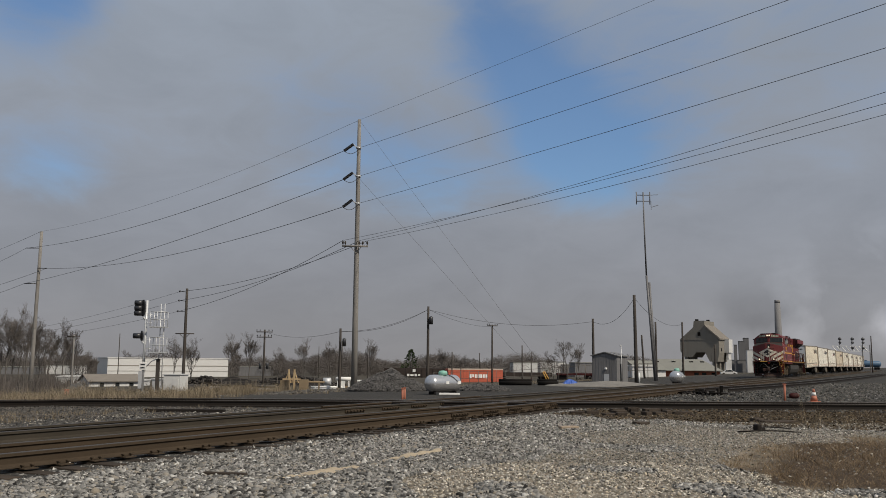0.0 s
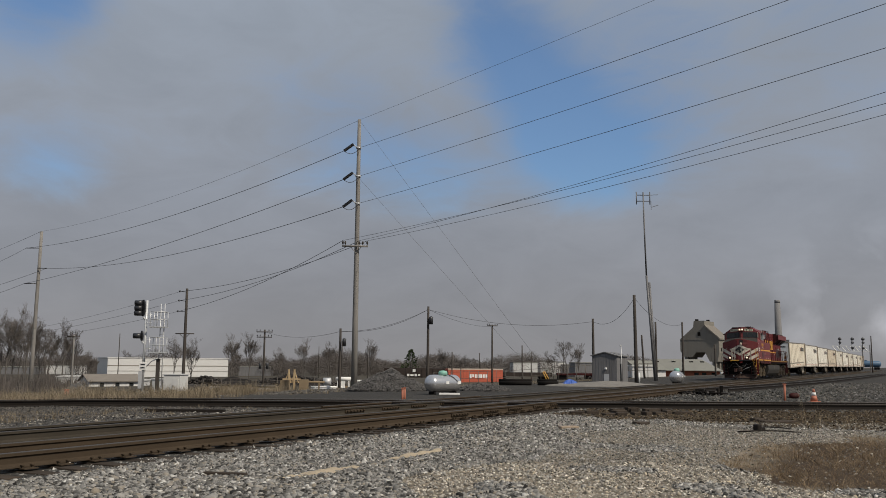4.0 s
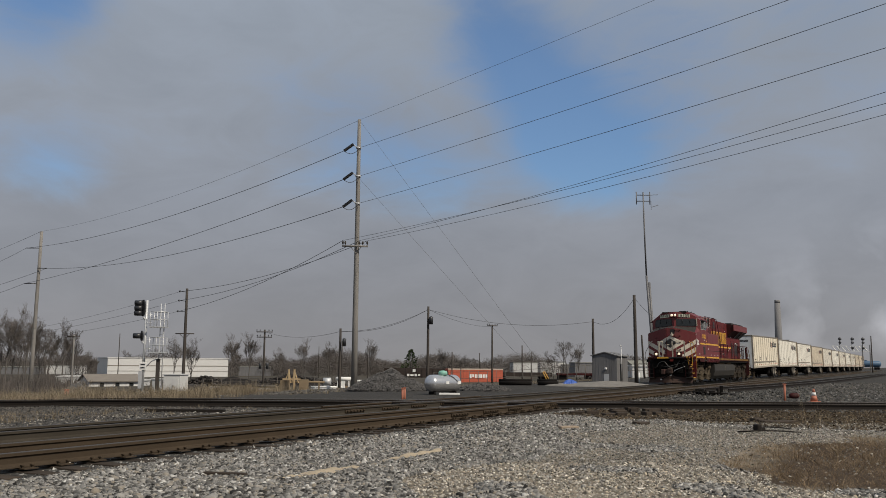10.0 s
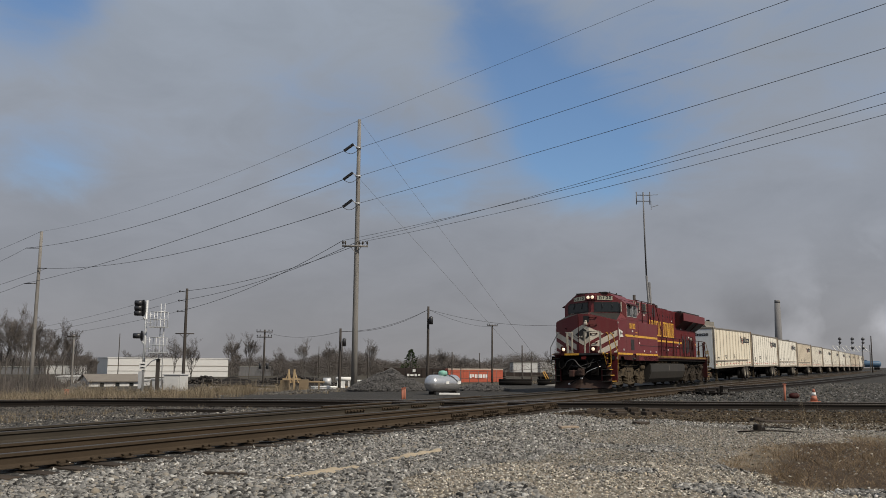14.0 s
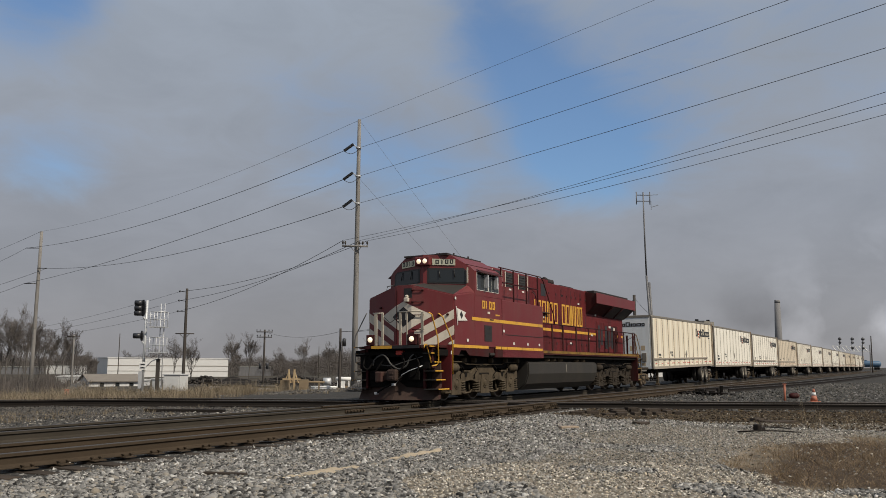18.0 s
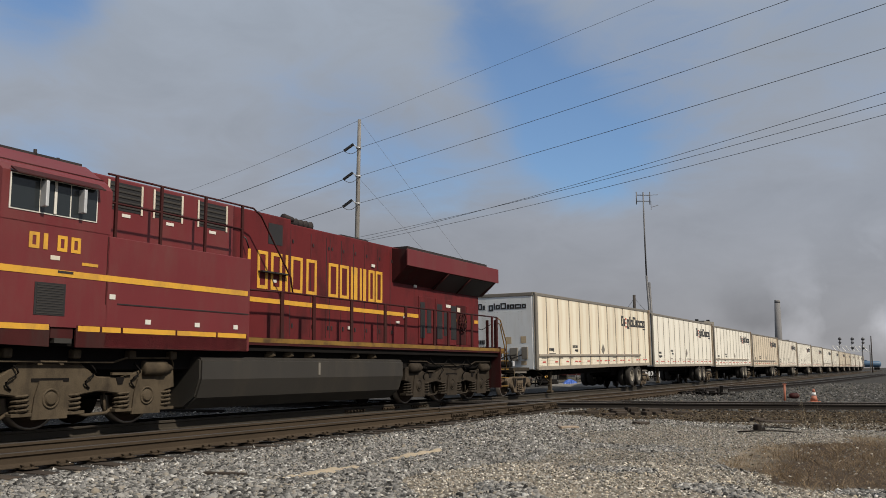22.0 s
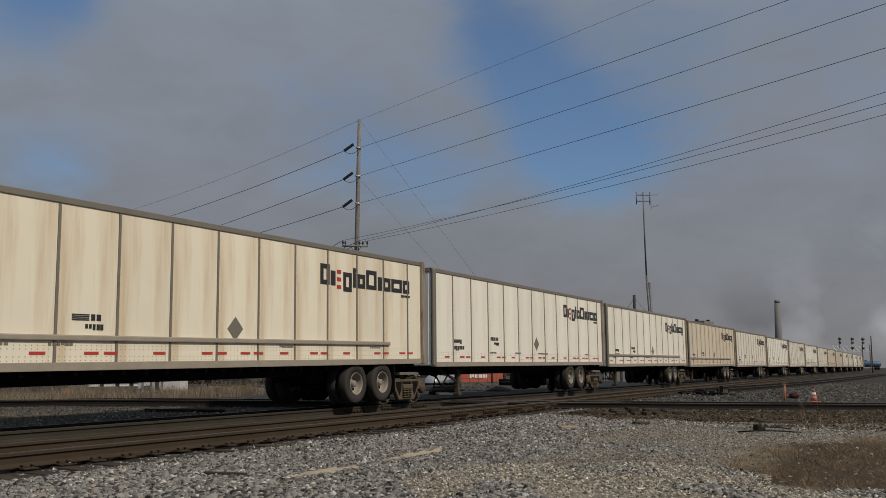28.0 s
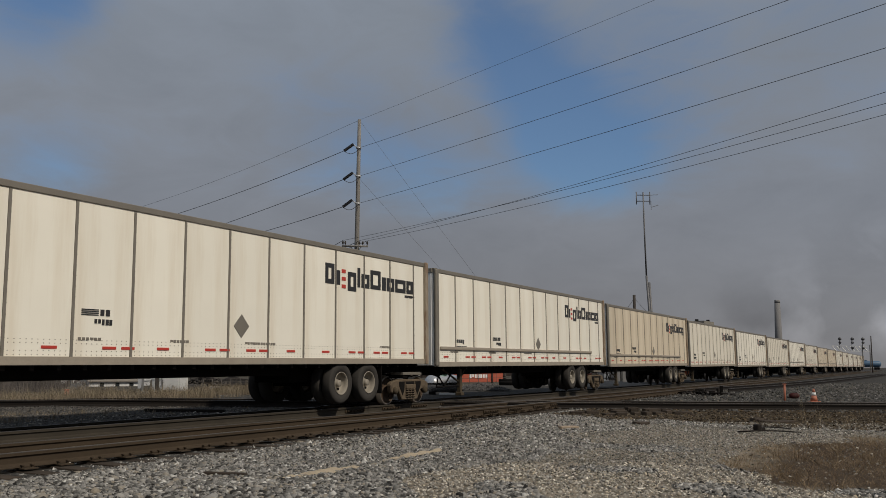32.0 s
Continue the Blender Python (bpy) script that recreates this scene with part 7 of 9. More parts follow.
grass("dry_grass", p, rs.uniform(0.06, 0.24, len(p)), 12, M_GRASS, "short dry grass in the materials yard", 36, 0.4, 0.010, 1.2)
p, rs = field(4200, 19, 28, lambda x, y: 17.6 + 0.5 * lumpy(x * 2, y * 2) < y < 22.5 - 0.35 * max(0.0, x - 13) and x < 18.0 + 1.5 * lumpy(x, y) and lumpy(x * 2, y * 2) > -0.25 - 0.1 * (15.5 - x), 37)
grass("dry_grass", p, rs.uniform(0.03, 0.13, len(p)) * np.clip((18.5 - p[:, 0]) / 4, 0.35, 1.6), 12, M_GRASS, "short straw-coloured grass between the tracks", 38, 0.16, 0.005, 1.6)
p, rs = field(5200, 17, 26, lambda x, y: 15.0 < y < 17.9 - 0.1 * (x - 13) + 0.5 * lumpy(x * 3, y * 3) and x < 20, 39)
scatter_stones("pale_stones", p + np.array([0, 0, 0.012]), rs.uniform(0.018, 0.042, len(p)), M_STONE_FINE, "pale broken stones spread beside the main track", OCT, OCT_F, 40)
p, rs = field(900, 18, 27, lambda x, y: 15.5 < y < 22 and lumpy(x, y) > 0.1, 25)
grass("dry_grass", p, rs.uniform(0.06, 0.22, len(p)), 8, M_GRASS, "short dry grass between the tracks", 26, 0.12, 0.006)
for l, d, h, n, lean in ((8.0, 19.6, 1.15, 9, 0.9), (8.1, 19.5, 0.5, 12, 0.6), (8.95, 19.7, 0.34, 14, 1.6), (9.55, 22.6, 0.5, 9, 0.6), (12.4, 24.2, 0.3, 12, 0.6), (7.4, 23.5, 0.2, 10, 0.6)):
    q = V(l, d, 0)
    grass("weed_clump", [(q.x, q.y, -0.02)], [h], n, M_GRASS, "tall dry weed clump growing by the crossing", 27 + n, 0.12, 0.005, lean)

# ---- signal by the crossing ----
sb = stand(-14.05, 42)
sig = thing("railway_signal", "two-headed railway signal on a silver mast with ladder cages", "railway signal", sb)
bm = B()
tube(bm, [(-0.02, 0, -0.1), (0.0, 0, 2.4), (0.02, 0, 4.5)], 0.065, 12)
part("mast", bm, M_GALV, sig)
for z, half, lamps in ((4.13, 0.40, 3), (2.82, 0.24, 1)):
    bm = B()
    prism(bm, [(-0.13 + (half * 0.55) * math.cos(a) * 0.7, z + half * math.sin(a)) for a in (2 * math.pi * k / 20 for k in range(20))], -0.10, -0.04)
    plate = part("signal_backplate", bm, M_INSUL, sig, "black oval signal backplate")
    plate.matrix_basis = pose(-0.13, -0.07, 0, 0, 0, -35) @ pose(0.13, 0.07, 0)
    for k in range(lamps):
        zz = z + (0.24 * (1 - k) if lamps == 3 else 0)
        bm = B()
        lathe(bm, [(-0.38, 0.10), (-0.38, 0.125), (-0.05, 0.13), (-0.05, 0.02)], (-0.13, -0.10, zz), "x", 12)
        part("lamp_hood", bm, M_INSUL, sig)
    bm = B()
    tube(bm, [(-0.12, -0.02, z - half - 0.02), (0.0, 0, z - half - 0.18)], 0.05, 8)
    part("head_bracket", bm, M_GALV, sig)
for z in (3.23, 2.03):
    cage = None
    bm = B()
    box(bm, 0.25, 1.0, -0.3, 0.3, z - 0.02, z + 0.03)
    cage = part("platform", bm, M_GALV, sig)
    for x, y in ((0.30, -0.28), (0.62, -0.28), (0.95, -0.28), (0.30, 0.28), (0.62, 0.28), (0.95, 0.28)):
        bm = B()
        tube(bm, [(x, y, z), (x, y, z + 0.72)], 0.018, 6)
        part("cage_post", bm, M_GALV, cage)
    for zz in (0.36, 0.72):
        bm = B()
        tube(bm, [(0.30, -0.28, z + zz), (0.95, -0.28, z + zz), (0.95, 0.28, z + zz), (0.30, 0.28, z + zz)], 0.018, 6)
        part("cage_rail", bm, M_GALV, cage)
    for zz in (0.2, 0.6):
        bm = B()
        tube(bm, [(0.0, 0, z + zz), (0.3, 0, z + zz)], 0.02, 6)
        part("cage_stay", bm, M_GALV, cage)
bm = B()
for x in (0.68, 0.86):
    tube(bm, [(x, 0.05, 0.0), (x, 0.05, 4.35)], 0.022, 6)
for k in range(14):
    tube(bm, [(0.68, 0.05, 0.2 + k * 0.3), (0.86, 0.05, 0.2 + k * 0.3)], 0.012, 5)
part("ladder", bm, M_GALV, sig)
bm = B()
box(bm, 0.58, 0.74, -0.02, 0.12, -0.1, 1.75, 0.01)
part("cable_post", bm, M_POLE_DARK, sig)
bm = B()
box(bm, -0.18, 0.16, -0.10, -0.08, 1.22, 1.58, 0.01)
plate = part("sign_plate", bm, M_SIGN_WHITE, sig, "white square sign plate")
bm = B()
for z in (1.30, 1.45):
    box(bm, -0.11, 0.09, -0.108, -0.101, z, z + 0.06)
part("sign_bar", bm, M_INSUL, plate)
bm = B()
box(bm, -0.22, 0.0, -0.06, 0.1, 0.35, 1.15, 0.02)
part("relay_box", bm, M_GALV, sig)
bm = B()
tube(bm, [(0.05, 0, 1.3), (0.35, 0, 1.62), (0.62, 0, 1.75)], 0.025, 6)
part("conduit", bm, M_GALV, sig)
bm = B()
box(bm, -0.25, 0.25, -0.25, 0.25, -0.3, 0.22, 0.02)
part("mast_base", bm, M_CONCRETE, sig)
slab_bm = B()
box(slab_bm, -0.55, 0.45, -0.3, 0.3, -0.2, 0.10, 0.02)
solid("concrete_slab", slab_bm, M_CONCRETE, "pale concrete slab lying in the grass", "slab", stand(-13.24, 38, 8))

# equipment cases
def cabinet(name, l, d, w, dep, h, material, label, roof=0.06, turn=0.0, door=True):
    th = thing(name, label, "equipment hut", stand(l, d, turn))
    bm = B()
    box(bm, -w / 2, w / 2, 0, dep, -0.4, h, 0.015)
    part("wall", bm, material, th)
    bm = B()
    box(bm, -w / 2 - 0.05, w / 2 + 0.05, -0.05, dep + 0.05, h, h + roof, 0.01)
    part("roof", bm, material, th)
    if door:
        bm = B()
        box(bm, 0.04 * w, 0.40 * w, -0.02, 0.01, -0.1, h * 0.86, 0.008)
        d_ob = part("door", bm, material, th)
        bm = B()
        box(bm, 0.08 * w, 0.12 * w, -0.05, -0.02, h * 0.45, h * 0.55)
        part("handle", bm, M_POST, d_ob)
    return th


cabinet("equipment_hut", -15.72, 52, 1.02, 1.2, 1.28, M_WHITE_WALL, "small white metal equipment hut beside the signal", turn=-6)
cabinet("equipment_hut", -16.00, 50, 0.42, 0.5, 0.99, M_GALV, "narrow grey equipment case in the grass", door=False)

# grey hut with a gable and a dish
hut = thing("maintenance_hut", "dark grey metal maintenance hut with a low gable roof", "hut", stand(12.75, 70, -25))
bm = B()
prism(bm, [(-0.98, -0.3), (-0.98, 2.02), (0.0, 2.28), (0.98, 2.02), (0.98, -0.3)], 0.0, 3.6)
part("wall", bm, M_GREY_WALL, hut)
bm = B()
for s in (-1, 1):
    v = [bm.verts.new(p) for p in ((0, -0.1, 2.30), (s * 1.1, -0.1, 2.00), (s * 1.1, 3.7, 2.00), (0, 3.7, 2.30), (0, -0.1, 2.36), (s * 1.1, -0.1, 2.06), (s * 1.1, 3.7, 2.06), (0, 3.7, 2.36))]
    for q in ((0, 1, 2, 3), (4, 5, 6, 7), (0, 1, 5, 4), (1, 2, 6, 5), (2, 3, 7, 6)):
        bm.faces.new([v[i] for i in q])
bmesh.ops.recalc_face_normals(bm, faces=bm.faces[:])
part("roof", bm, M_GREY_WALL, hut)
bm = B()
box(bm, -0.05, 0.35, -0.02, 0.02, 0.05, 0.62)
part("hatch", bm, M_GALV, hut)
bm = B()
lathe(bm, [(0, 0.01), (0, 0.11), (0.06, 0.08), (0.08, 0.01)], (0.12, -0.08, 1.02), "y", 10)
part("lamp", bm, M_SIGN_WHITE, hut)
bm = B()
for k in range(9):
    box(bm, -0.9 + k * 0.22, -0.87 + k * 0.22, -0.012, 0.0, -0.2, 1.95)
part("siding_rib", bm, M_GREY_WALL, hut)
bm = B()
box(bm, 0.985, 1.06, 1.1, 1.5, 0.0, 1.4, 0.01)
part("meter_box", bm, M_INSUL, hut)
bm = B()
tube(bm, [(1.15, 0.2, -0.2), (1.15, 0.2, 0.75)], 0.05, 8)
solid("bollard_post", bm, M_SIGN_WHITE, "white marker post by the hut", "post", stand(14.15, 69))
bm = B()
tube(bm, [(0, 0, -0.2), (0, 0, 2.9)], 0.025, 6)
lathe(bm, [(0, 0.01), (0.02, 0.07), (0.10, 0.08), (0.12, 0.01)], (-0.05, -0.1, 2.85), "y", 10)
solid("flood_lamp", bm, M_GALV, "small flood lamp on a thin pole", "lamp", stand(14.19, 70.5))


# ---- propane tanks ----
def propane(l, d, length, r, turn, label):
    th = thing("propane_tank", label, "propane tank", stand(l, d, turn))
    c = 0.06 + r
    prof = [(-length / 2, 0.01)] + [(-length / 2 + r * 0.75 * (1 - math.cos(a)), r * math.sin(a)) for a in (0.25, 0.5, 0.8, 1.1, 1.4, 1.57)]
    prof += [(-x, y) for x, y in reversed(prof)]
    bm = B()
    lathe(bm, prof, (0, 0, c), "x", 32)
    part("tank_shell", bm, M_SILVER, th, "glossy silver tank shell")
    bm = B()
    lathe(bm, [(0.0, 0.20), (0.12, 0.21), (0.2, 0.16), (0.22, 0.02)], (0, 0, c + r - 0.03), "z", 16)
    part("valve_dome", bm, M_GREEN, th, "mint green valve dome")
    for x in (-length * 0.32, length * 0.32):
        bm = B()
        box(bm, x - 0.06, x + 0.06, -r * 0.5, r * 0.5, -0.15, 0.10 + r * 0.2, 0.01)
        part("saddle", bm, M_UNDER, th)
    bm = B()
    tube(bm, [(0.12, -0.1, c + r + 0.05), (0.35, -r * 0.75, c + r * 0.75), (0.55, -r * 1.0, c + 0.1)], 0.02, 6)
    part("hose", bm, M_INSUL, th)
    for x, w in ((-0.1, 0.16), (0.55, 0.2)):
        bm = B()
        box(bm, x, x + w, -r - 0.004, -r + 0.02, c - 0.02, c + 0.10)
        part("sticker", bm, M_SIGN_WHITE, th)
    return th


propane(0.04, 40.4, 1.85, 0.39, 38, "silver horizontal propane tank with mint green dome")
propane(17.37, 66, 1.7, 0.44, 62, "silver propane tank with mint green dome beside the track")
bm = B()
box(bm, -0.45, 0.45, -0.06, 0.06, 0.02, 0.09)
solid("pale_board", bm, M_SIGN_WHITE, "pale board leaning before the tank", "board", stand(0.33, 38.5, 6))

# ---- posts, cone, switch gear ----
def marker(l, d, h, r, material, label, name="marker_post"):
    bm = B()
    tube(bm, [(0, 0, -0.2), (0, 0, h)], r, 8)
    box(bm, -r * 1.3, r * 1.3, -r * 1.3, r * 1.3, h - 0.04, h)
    return solid(name, bm, material, label, "post", stand(l, d))


marker(13.64, 35.6, 0.66, 0.045, M_ORANGE, "faded orange marker post in the gravel")
marker(-1.45, 33, 0.44, 0.04, M_ORANGE, "faded orange marker post near the tank")
marker(-1.41, 34, 0.44, 0.04, M_ORANGE, "faded orange marker post near the tank")
for px_l in (-15.56, -15.45):
    marker(px_l, 37, 0.42, 0.03, M_ORANGE, "orange marker post in dry grass")
cone = thing("traffic_cone", "faded orange traffic cone with a white collar", "traffic cone", stand(14.42, 34.7, 0, -0.01))
bm = B()
box(bm, -0.19, 0.19, -0.19, 0.19, 0.0, 0.03, 0.01)
part("base", bm, M_ORANGE, cone)
bm = B()
lathe(bm, [(0.03, 0.14), (0.24, 0.095), (0.24, 0.01)], (0, 0, 0), "z", 16)
part("lower_body", bm, M_ORANGE, cone)
bm = B()
lathe(bm, [(0.24, 0.01), (0.24, 0.096), (0.36, 0.067), (0.36, 0.01)], (0, 0, 0), "z", 16)
part("collar", bm, M_SIGN_WHITE, cone)
bm = B()
lathe(bm, [(0.36, 0.01), (0.36, 0.066), (0.50, 0.03), (0.50, 0.01)], (0, 0, 0), "z", 16)
part("tip", bm, M_ORANGE, cone)
bm = B()
tube(bm, [(0, 0, 0.45), (0.03, 0, 0.6), (0.10, 0, 0.66)], 0.012, 5)
part("handle_wire", bm, M_INSUL, cone)
red_drum = B()
lathe(red_drum, [(-0.2, 0.02), (-0.2, 0.08), (-0.08, 0.12), (0.1, 0.12), (0.2, 0.07), (0.2, 0.02)], (0, 0, 0.14), "x", 14)
solid("switch_lamp", red_drum, M_MAROON_DIRTY, "dark red round switch target lying low", "switch target", stand(14.56, 37))
sw = thing("switch_machine", "black switch machine with rods beside the track", "switch machine", stand(12.26, 42, -15))
for x0, x1, y0, y1, z1 in ((-0.35, 0.15, -0.25, 0.25, 0.26), (0.25, 0.55, -0.2, 0.15, 0.18), (-0.8, -0.5, -0.15, 0.2, 0.14), (0.75, 0.90, -0.1, 0.1, 0.42), (0.60, 0.70, -0.1, 0.1, 0.30)):
    bm = B()
    box(bm, x0, x1, y0, y1, -0.1, z1, 0.03)
    part("gear_case", bm, M_UNDER, sw)
for y in (-0.3, 0.0, 0.25):
    bm = B()
    tube(bm, [(-1.25, y, 0.07), (-0.6, y + 0.05, 0.14), (0.4, y, 0.10), (1.1, y - 0.05, 0.05)], 0.03, 6)
    part("rod", bm, M_UNDER, sw)
for l, d, w, h in ((5.61, 26.5, 0.35, 0.20), (6.12, 26.2, 0.5, 0.16), (5.09, 26.0, 0.4, 0.15), (6.55, 26.3, 0.3, 0.14), (7.92, 22.5, 0.30, 0.10), (8.26, 22.0, 0.9, 0.05),
                 (4.66, 21.0, 0.35, 0.07)):
    bm = B()
    box(bm, -w / 2, w / 2, -0.12, 0.12, -0.08, h * 0.6, 0.02)
    box(bm, -w / 3, w / 4, -0.2, -0.05, -0.08, h * 0.4, 0.02)
    solid("old_tie_block", bm, M_TIE, "dark weathered timber block in the ballast", "timber block", stand(l, d, 12))
for l, d, w, turn in ((6.75, 18.5, 1.35, 4), (7.2, 19.6, 0.8, -8), (9.9, 19.4, 0.7, 5)):
    bm = B()
    tube(bm, [(-w / 2, 0, 0.01), (-w / 6, 0.03, 0.035), (w / 5, -0.02, 0.03), (w / 2, 0.02, 0.0)], 0.016, 7, 0.011)
    solid("iron_bar", bm, M_RAIL_DARK, "bent dark iron bar lying in gravel", "scrap iron", stand(l, d, turn))
bm = B()
box(bm, -0.07, 0.06, -0.08, 0.08, -0.04, 0.12, 0.03)
box(bm, 0.02, 0.17, -0.05, 0.06, -0.04, 0.05, 0.02)
solid("scrap_casting", bm, M_RAIL_DARK, "lump of dark scrap iron in gravel", "scrap iron", stand(6.75, 19.2, 20))
rb = random.Random(12)
for k in range(12):
    bm = B()
    w = rb.uniform(0.18, 0.5)
    box(bm, -w / 2, w / 2, -0.11, 0.11, -0.12, rb.uniform(0.02, 0.085), 0.02)
    solid("old_tie_block", bm, M_TIE, "dark weathered timber block in the ballast", "timber block", stand(3.7 + k * 0.30 + rb.uniform(-0.1, 0.1), 25.3 + rb.uniform(-0.5, 0.6), rb.uniform(0, 40)))
for l, d, w in ((-7.02, 24.5, 2.2),):
    bm = B()
    box(bm, -w / 2, w / 2, -0.06, 0.06, -0.05, 0.06, 0.02)
    solid("spare_rail", bm, M_RAIL_DARK, "dark length of spare rail lying in ballast", "rail", stand(l, d, -2))
for l, d, w, dd in ((2.74, 19.4, 0.42, 0.2), (-2.60, 10.9, 0.55, 0.08)):
    bm = B()
    box(bm, -w / 2, w / 2, -dd / 2, dd / 2, -0.04, 0.035, 0.012)
    solid("splintered_board", bm, M_BOARD if d != 10.9 or w != 0.55 else M_TIE, "splintered weathered board half sunk in gravel", "board", stand(l, d, random.Random(int(d * 10)).uniform(-25, 25)))


# ---- stone heaps ----
def heap(name, l, d, w, dep, h, material, label, seed, stones=0):
    bm = B()
    n, m = 26, 12
    rows = []
    for j in range(m + 1):
        rr = j / m
        rows.append([bm.verts.new((w / 2 * rr * math.cos(2 * math.pi * k / n), dep / 2 * rr * math.sin(2 * math.pi * k / n),
                                   h * max(0.0, (1 - rr) ** 0.85) * (1 + 0.35 * noise.noise((rr * 3 * math.cos(2 * math.pi * k / n), rr * 3 * math.sin(2 * math.pi * k / n), seed))) - (0.15 if j == m else 0)))
                     for k in range(n)] if j else None)
    tip = bm.verts.new((0, 0, h))
    for k in range(n):
        bm.faces.new((tip, rows[1][k], rows[1][(k + 1) % n]))
        for j in range(1, m):
            bm.faces.new((rows[j][k], rows[j + 1][k], rows[j + 1][(k + 1) % n], rows[j][(k + 1) % n]))
    ob = solid(name, bm, material, label, "stone heap", stand(l, d))
    if stones:
        rs = np.random.RandomState(seed)
        a, r = rs.uniform(0, 6.283, stones), np.sqrt(rs.uniform(0, 1, stones))
        lump = np.array([noise.noise((q * 3 * math.cos(b), q * 3 * math.sin(b), seed)) for q, b in zip(r, a)])
        pts = np.stack([w / 2 * r * np.cos(a), dep / 2 * r * np.sin(a), h * (1 - r) ** 0.85 * (1 + 0.35 * lump)], -1)
        mw = np.array(stand(l, d))
        pts = pts @ mw[:3, :3].T + mw[:3, 3]
        scatter_stones("heap_stones", pts, rs.uniform(0.025, 0.07, stones), M_PILE_STONE, "loose dark stones on the heap", OCT, OCT_F, seed)
    return ob


heap("stone_heap", -2.75, 46, 4.3, 4.5, 1.02, M_PILE, "heap of dark crushed stone", 3, 6500)
heap("stone_heap", 1.97, 46, 3.2, 2.4, 0.34, M_PILE, "low heap of grey crushed stone", 4, 1500)
heap("earth_mound", -38.76, 95, 5.0, 4.0, 1.3, M_PILE, "dark heap of earth before low buildings", 5)
heap("earth_mound", 10.91, 58, 9.0, 5.0, 0.30, M_GRAVEL, "pale low gravel bank beside the hut", 6)
heap("earth_mound", -28.6, 112, 7, 5, 1.5, M_COAL, "black heap of scrap and earth", 7)
heap("earth_mound", -30.5, 132, 12, 5, 1.7, M_COAL, "black heap of scrap and earth", 8)
heap("earth_mound", -24.9, 150, 15, 6, 1.95, M_COAL, "long black heap of scrap", 9)


def scrap(l, d, w, dep, h, n, material, label, seed, size=0.5):
    """A low heap of many odd bars, plates and blocks lying across each other."""
    r = random.Random(seed)
    vs, fs = [], []
    for k in range(n):
        x, y = r.gauss(0, w * 0.27), r.uniform(0, dep)
        z = h * max(0.05, 1 - abs(x) / (w * 0.6)) * r.random() ** 0.7
        m = pose(x, y, z, r.uniform(-35, 35), r.uniform(-35, 35), r.uniform(0, 180))
        a, b, c = size * r.uniform(0.2, 1.4), size * r.uniform(0.08, 0.5), size * r.uniform(0.05, 0.35)
        i = len(vs)
        vs += [tuple(m @ Vector((sx * a, sy * b, sz * c))) for sz in (-1, 1) for sy in (-1, 1) for sx in (-1, 1)]
        fs += [tuple(i + q for q in f) for f in ((0, 2, 3, 1), (4, 5, 7, 6), (0, 1, 5, 4), (2, 6, 7, 3), (0, 4, 6, 2), (1, 3, 7, 5))]
    me = bpy.data.meshes.new("scrap_pile")
    me.from_pydata(vs, [], fs)
    me.materials.append(material)
    ob = new("scrap_pile", me)
    ob.matrix_basis = stand(l, d)
    return tagged(ob, label, "scrap pile", kind="stuff")


scrap(12.3, 41.6, 2.4, 0.8, 0.20, 60, M_SCRAP, "dark rods and fittings lying round the switch machine", 47, 0.14)
scrap(-29.0, 108, 9.5, 3, 1.9, 700, M_SCRAP, "dark heap of mixed scrap metal in the yard", 41, 0.24)
scrap(-25.0, 148, 17, 3, 1.9, 700, M_SCRAP, "long dark heap of scrap in the yard", 42, 0.3)
scrap(-21.5, 97, 5, 2, 0.6, 70, M_SCRAP, "low dark clutter behind the yard fence", 43, 0.35)
scrap(-10.4, 77, 3.2, 1.2, 0.65, 90, M_DEBRIS, "pale broken debris piled in the materials yard", 44, 0.28)
scrap(-15.3, 82, 2.6, 1.2, 0.55, 40, M_SCRAP, "low dark clutter behind the racks", 45, 0.35)
scrap(28.5, 150, 9, 2, 1.4, 90, M_SCRAP, "rusty machine parts before the far sheds", 46, 0.5)


# ---- materials yard ----
def yard_box(name, px_l, d, w, dep, h, material, label, category, turn=0.0, z=0.0, bevel=0.01):
    bm = B()
    box(bm, -w / 2, w / 2, 0, dep, -0.15 if z == 0 else 0.0, h, bevel)
    return solid(name, bm, material, label, category, stand(px_l, d, turn, z))


for l in (-12.65, -11.14):
    th = thing("board_crate", "tan plywood crate standing upright in the yard", "crate", stand(l, 72, 4))
    bm = B()
    box(bm, -0.36, 0.36, 0, 0.6, -0.15, 1.14, 0.01)
    part("panel", bm, M_TAN, th)
    for z in (0.1, 0.5):
        bm = B()
        box(bm, -0.38, 0.38, -0.03, 0.0, z, z + 0.08)
        part("batten", bm, M_TAN, th)
th = thing("saw_trestle", "tan timber trestle on the crates", "trestle", stand(-12.31, 73, 0))
for x0, x1 in ((-0.55, -0.2), (-0.05, -0.2), (0.05, 0.25), (0.6, 0.25)):
    bm = B()
    tube(bm, [(x0, 0, 0.9), (x1, 0, 1.85)], 0.05, 5)
    part("leg", bm, M_PINE, th)
for x in (-0.2, 0.25):
    bm = B()
    box(bm, x - 0.06, x + 0.06, -0.1, 0.1, -0.15, 2.0)
    part("post", bm, M_PINE, th)
bm = B()
box(bm, -0.7, 0.75, -0.06, 0.06, 1.15, 1.27)
part("crossbar", bm, M_PINE, th)
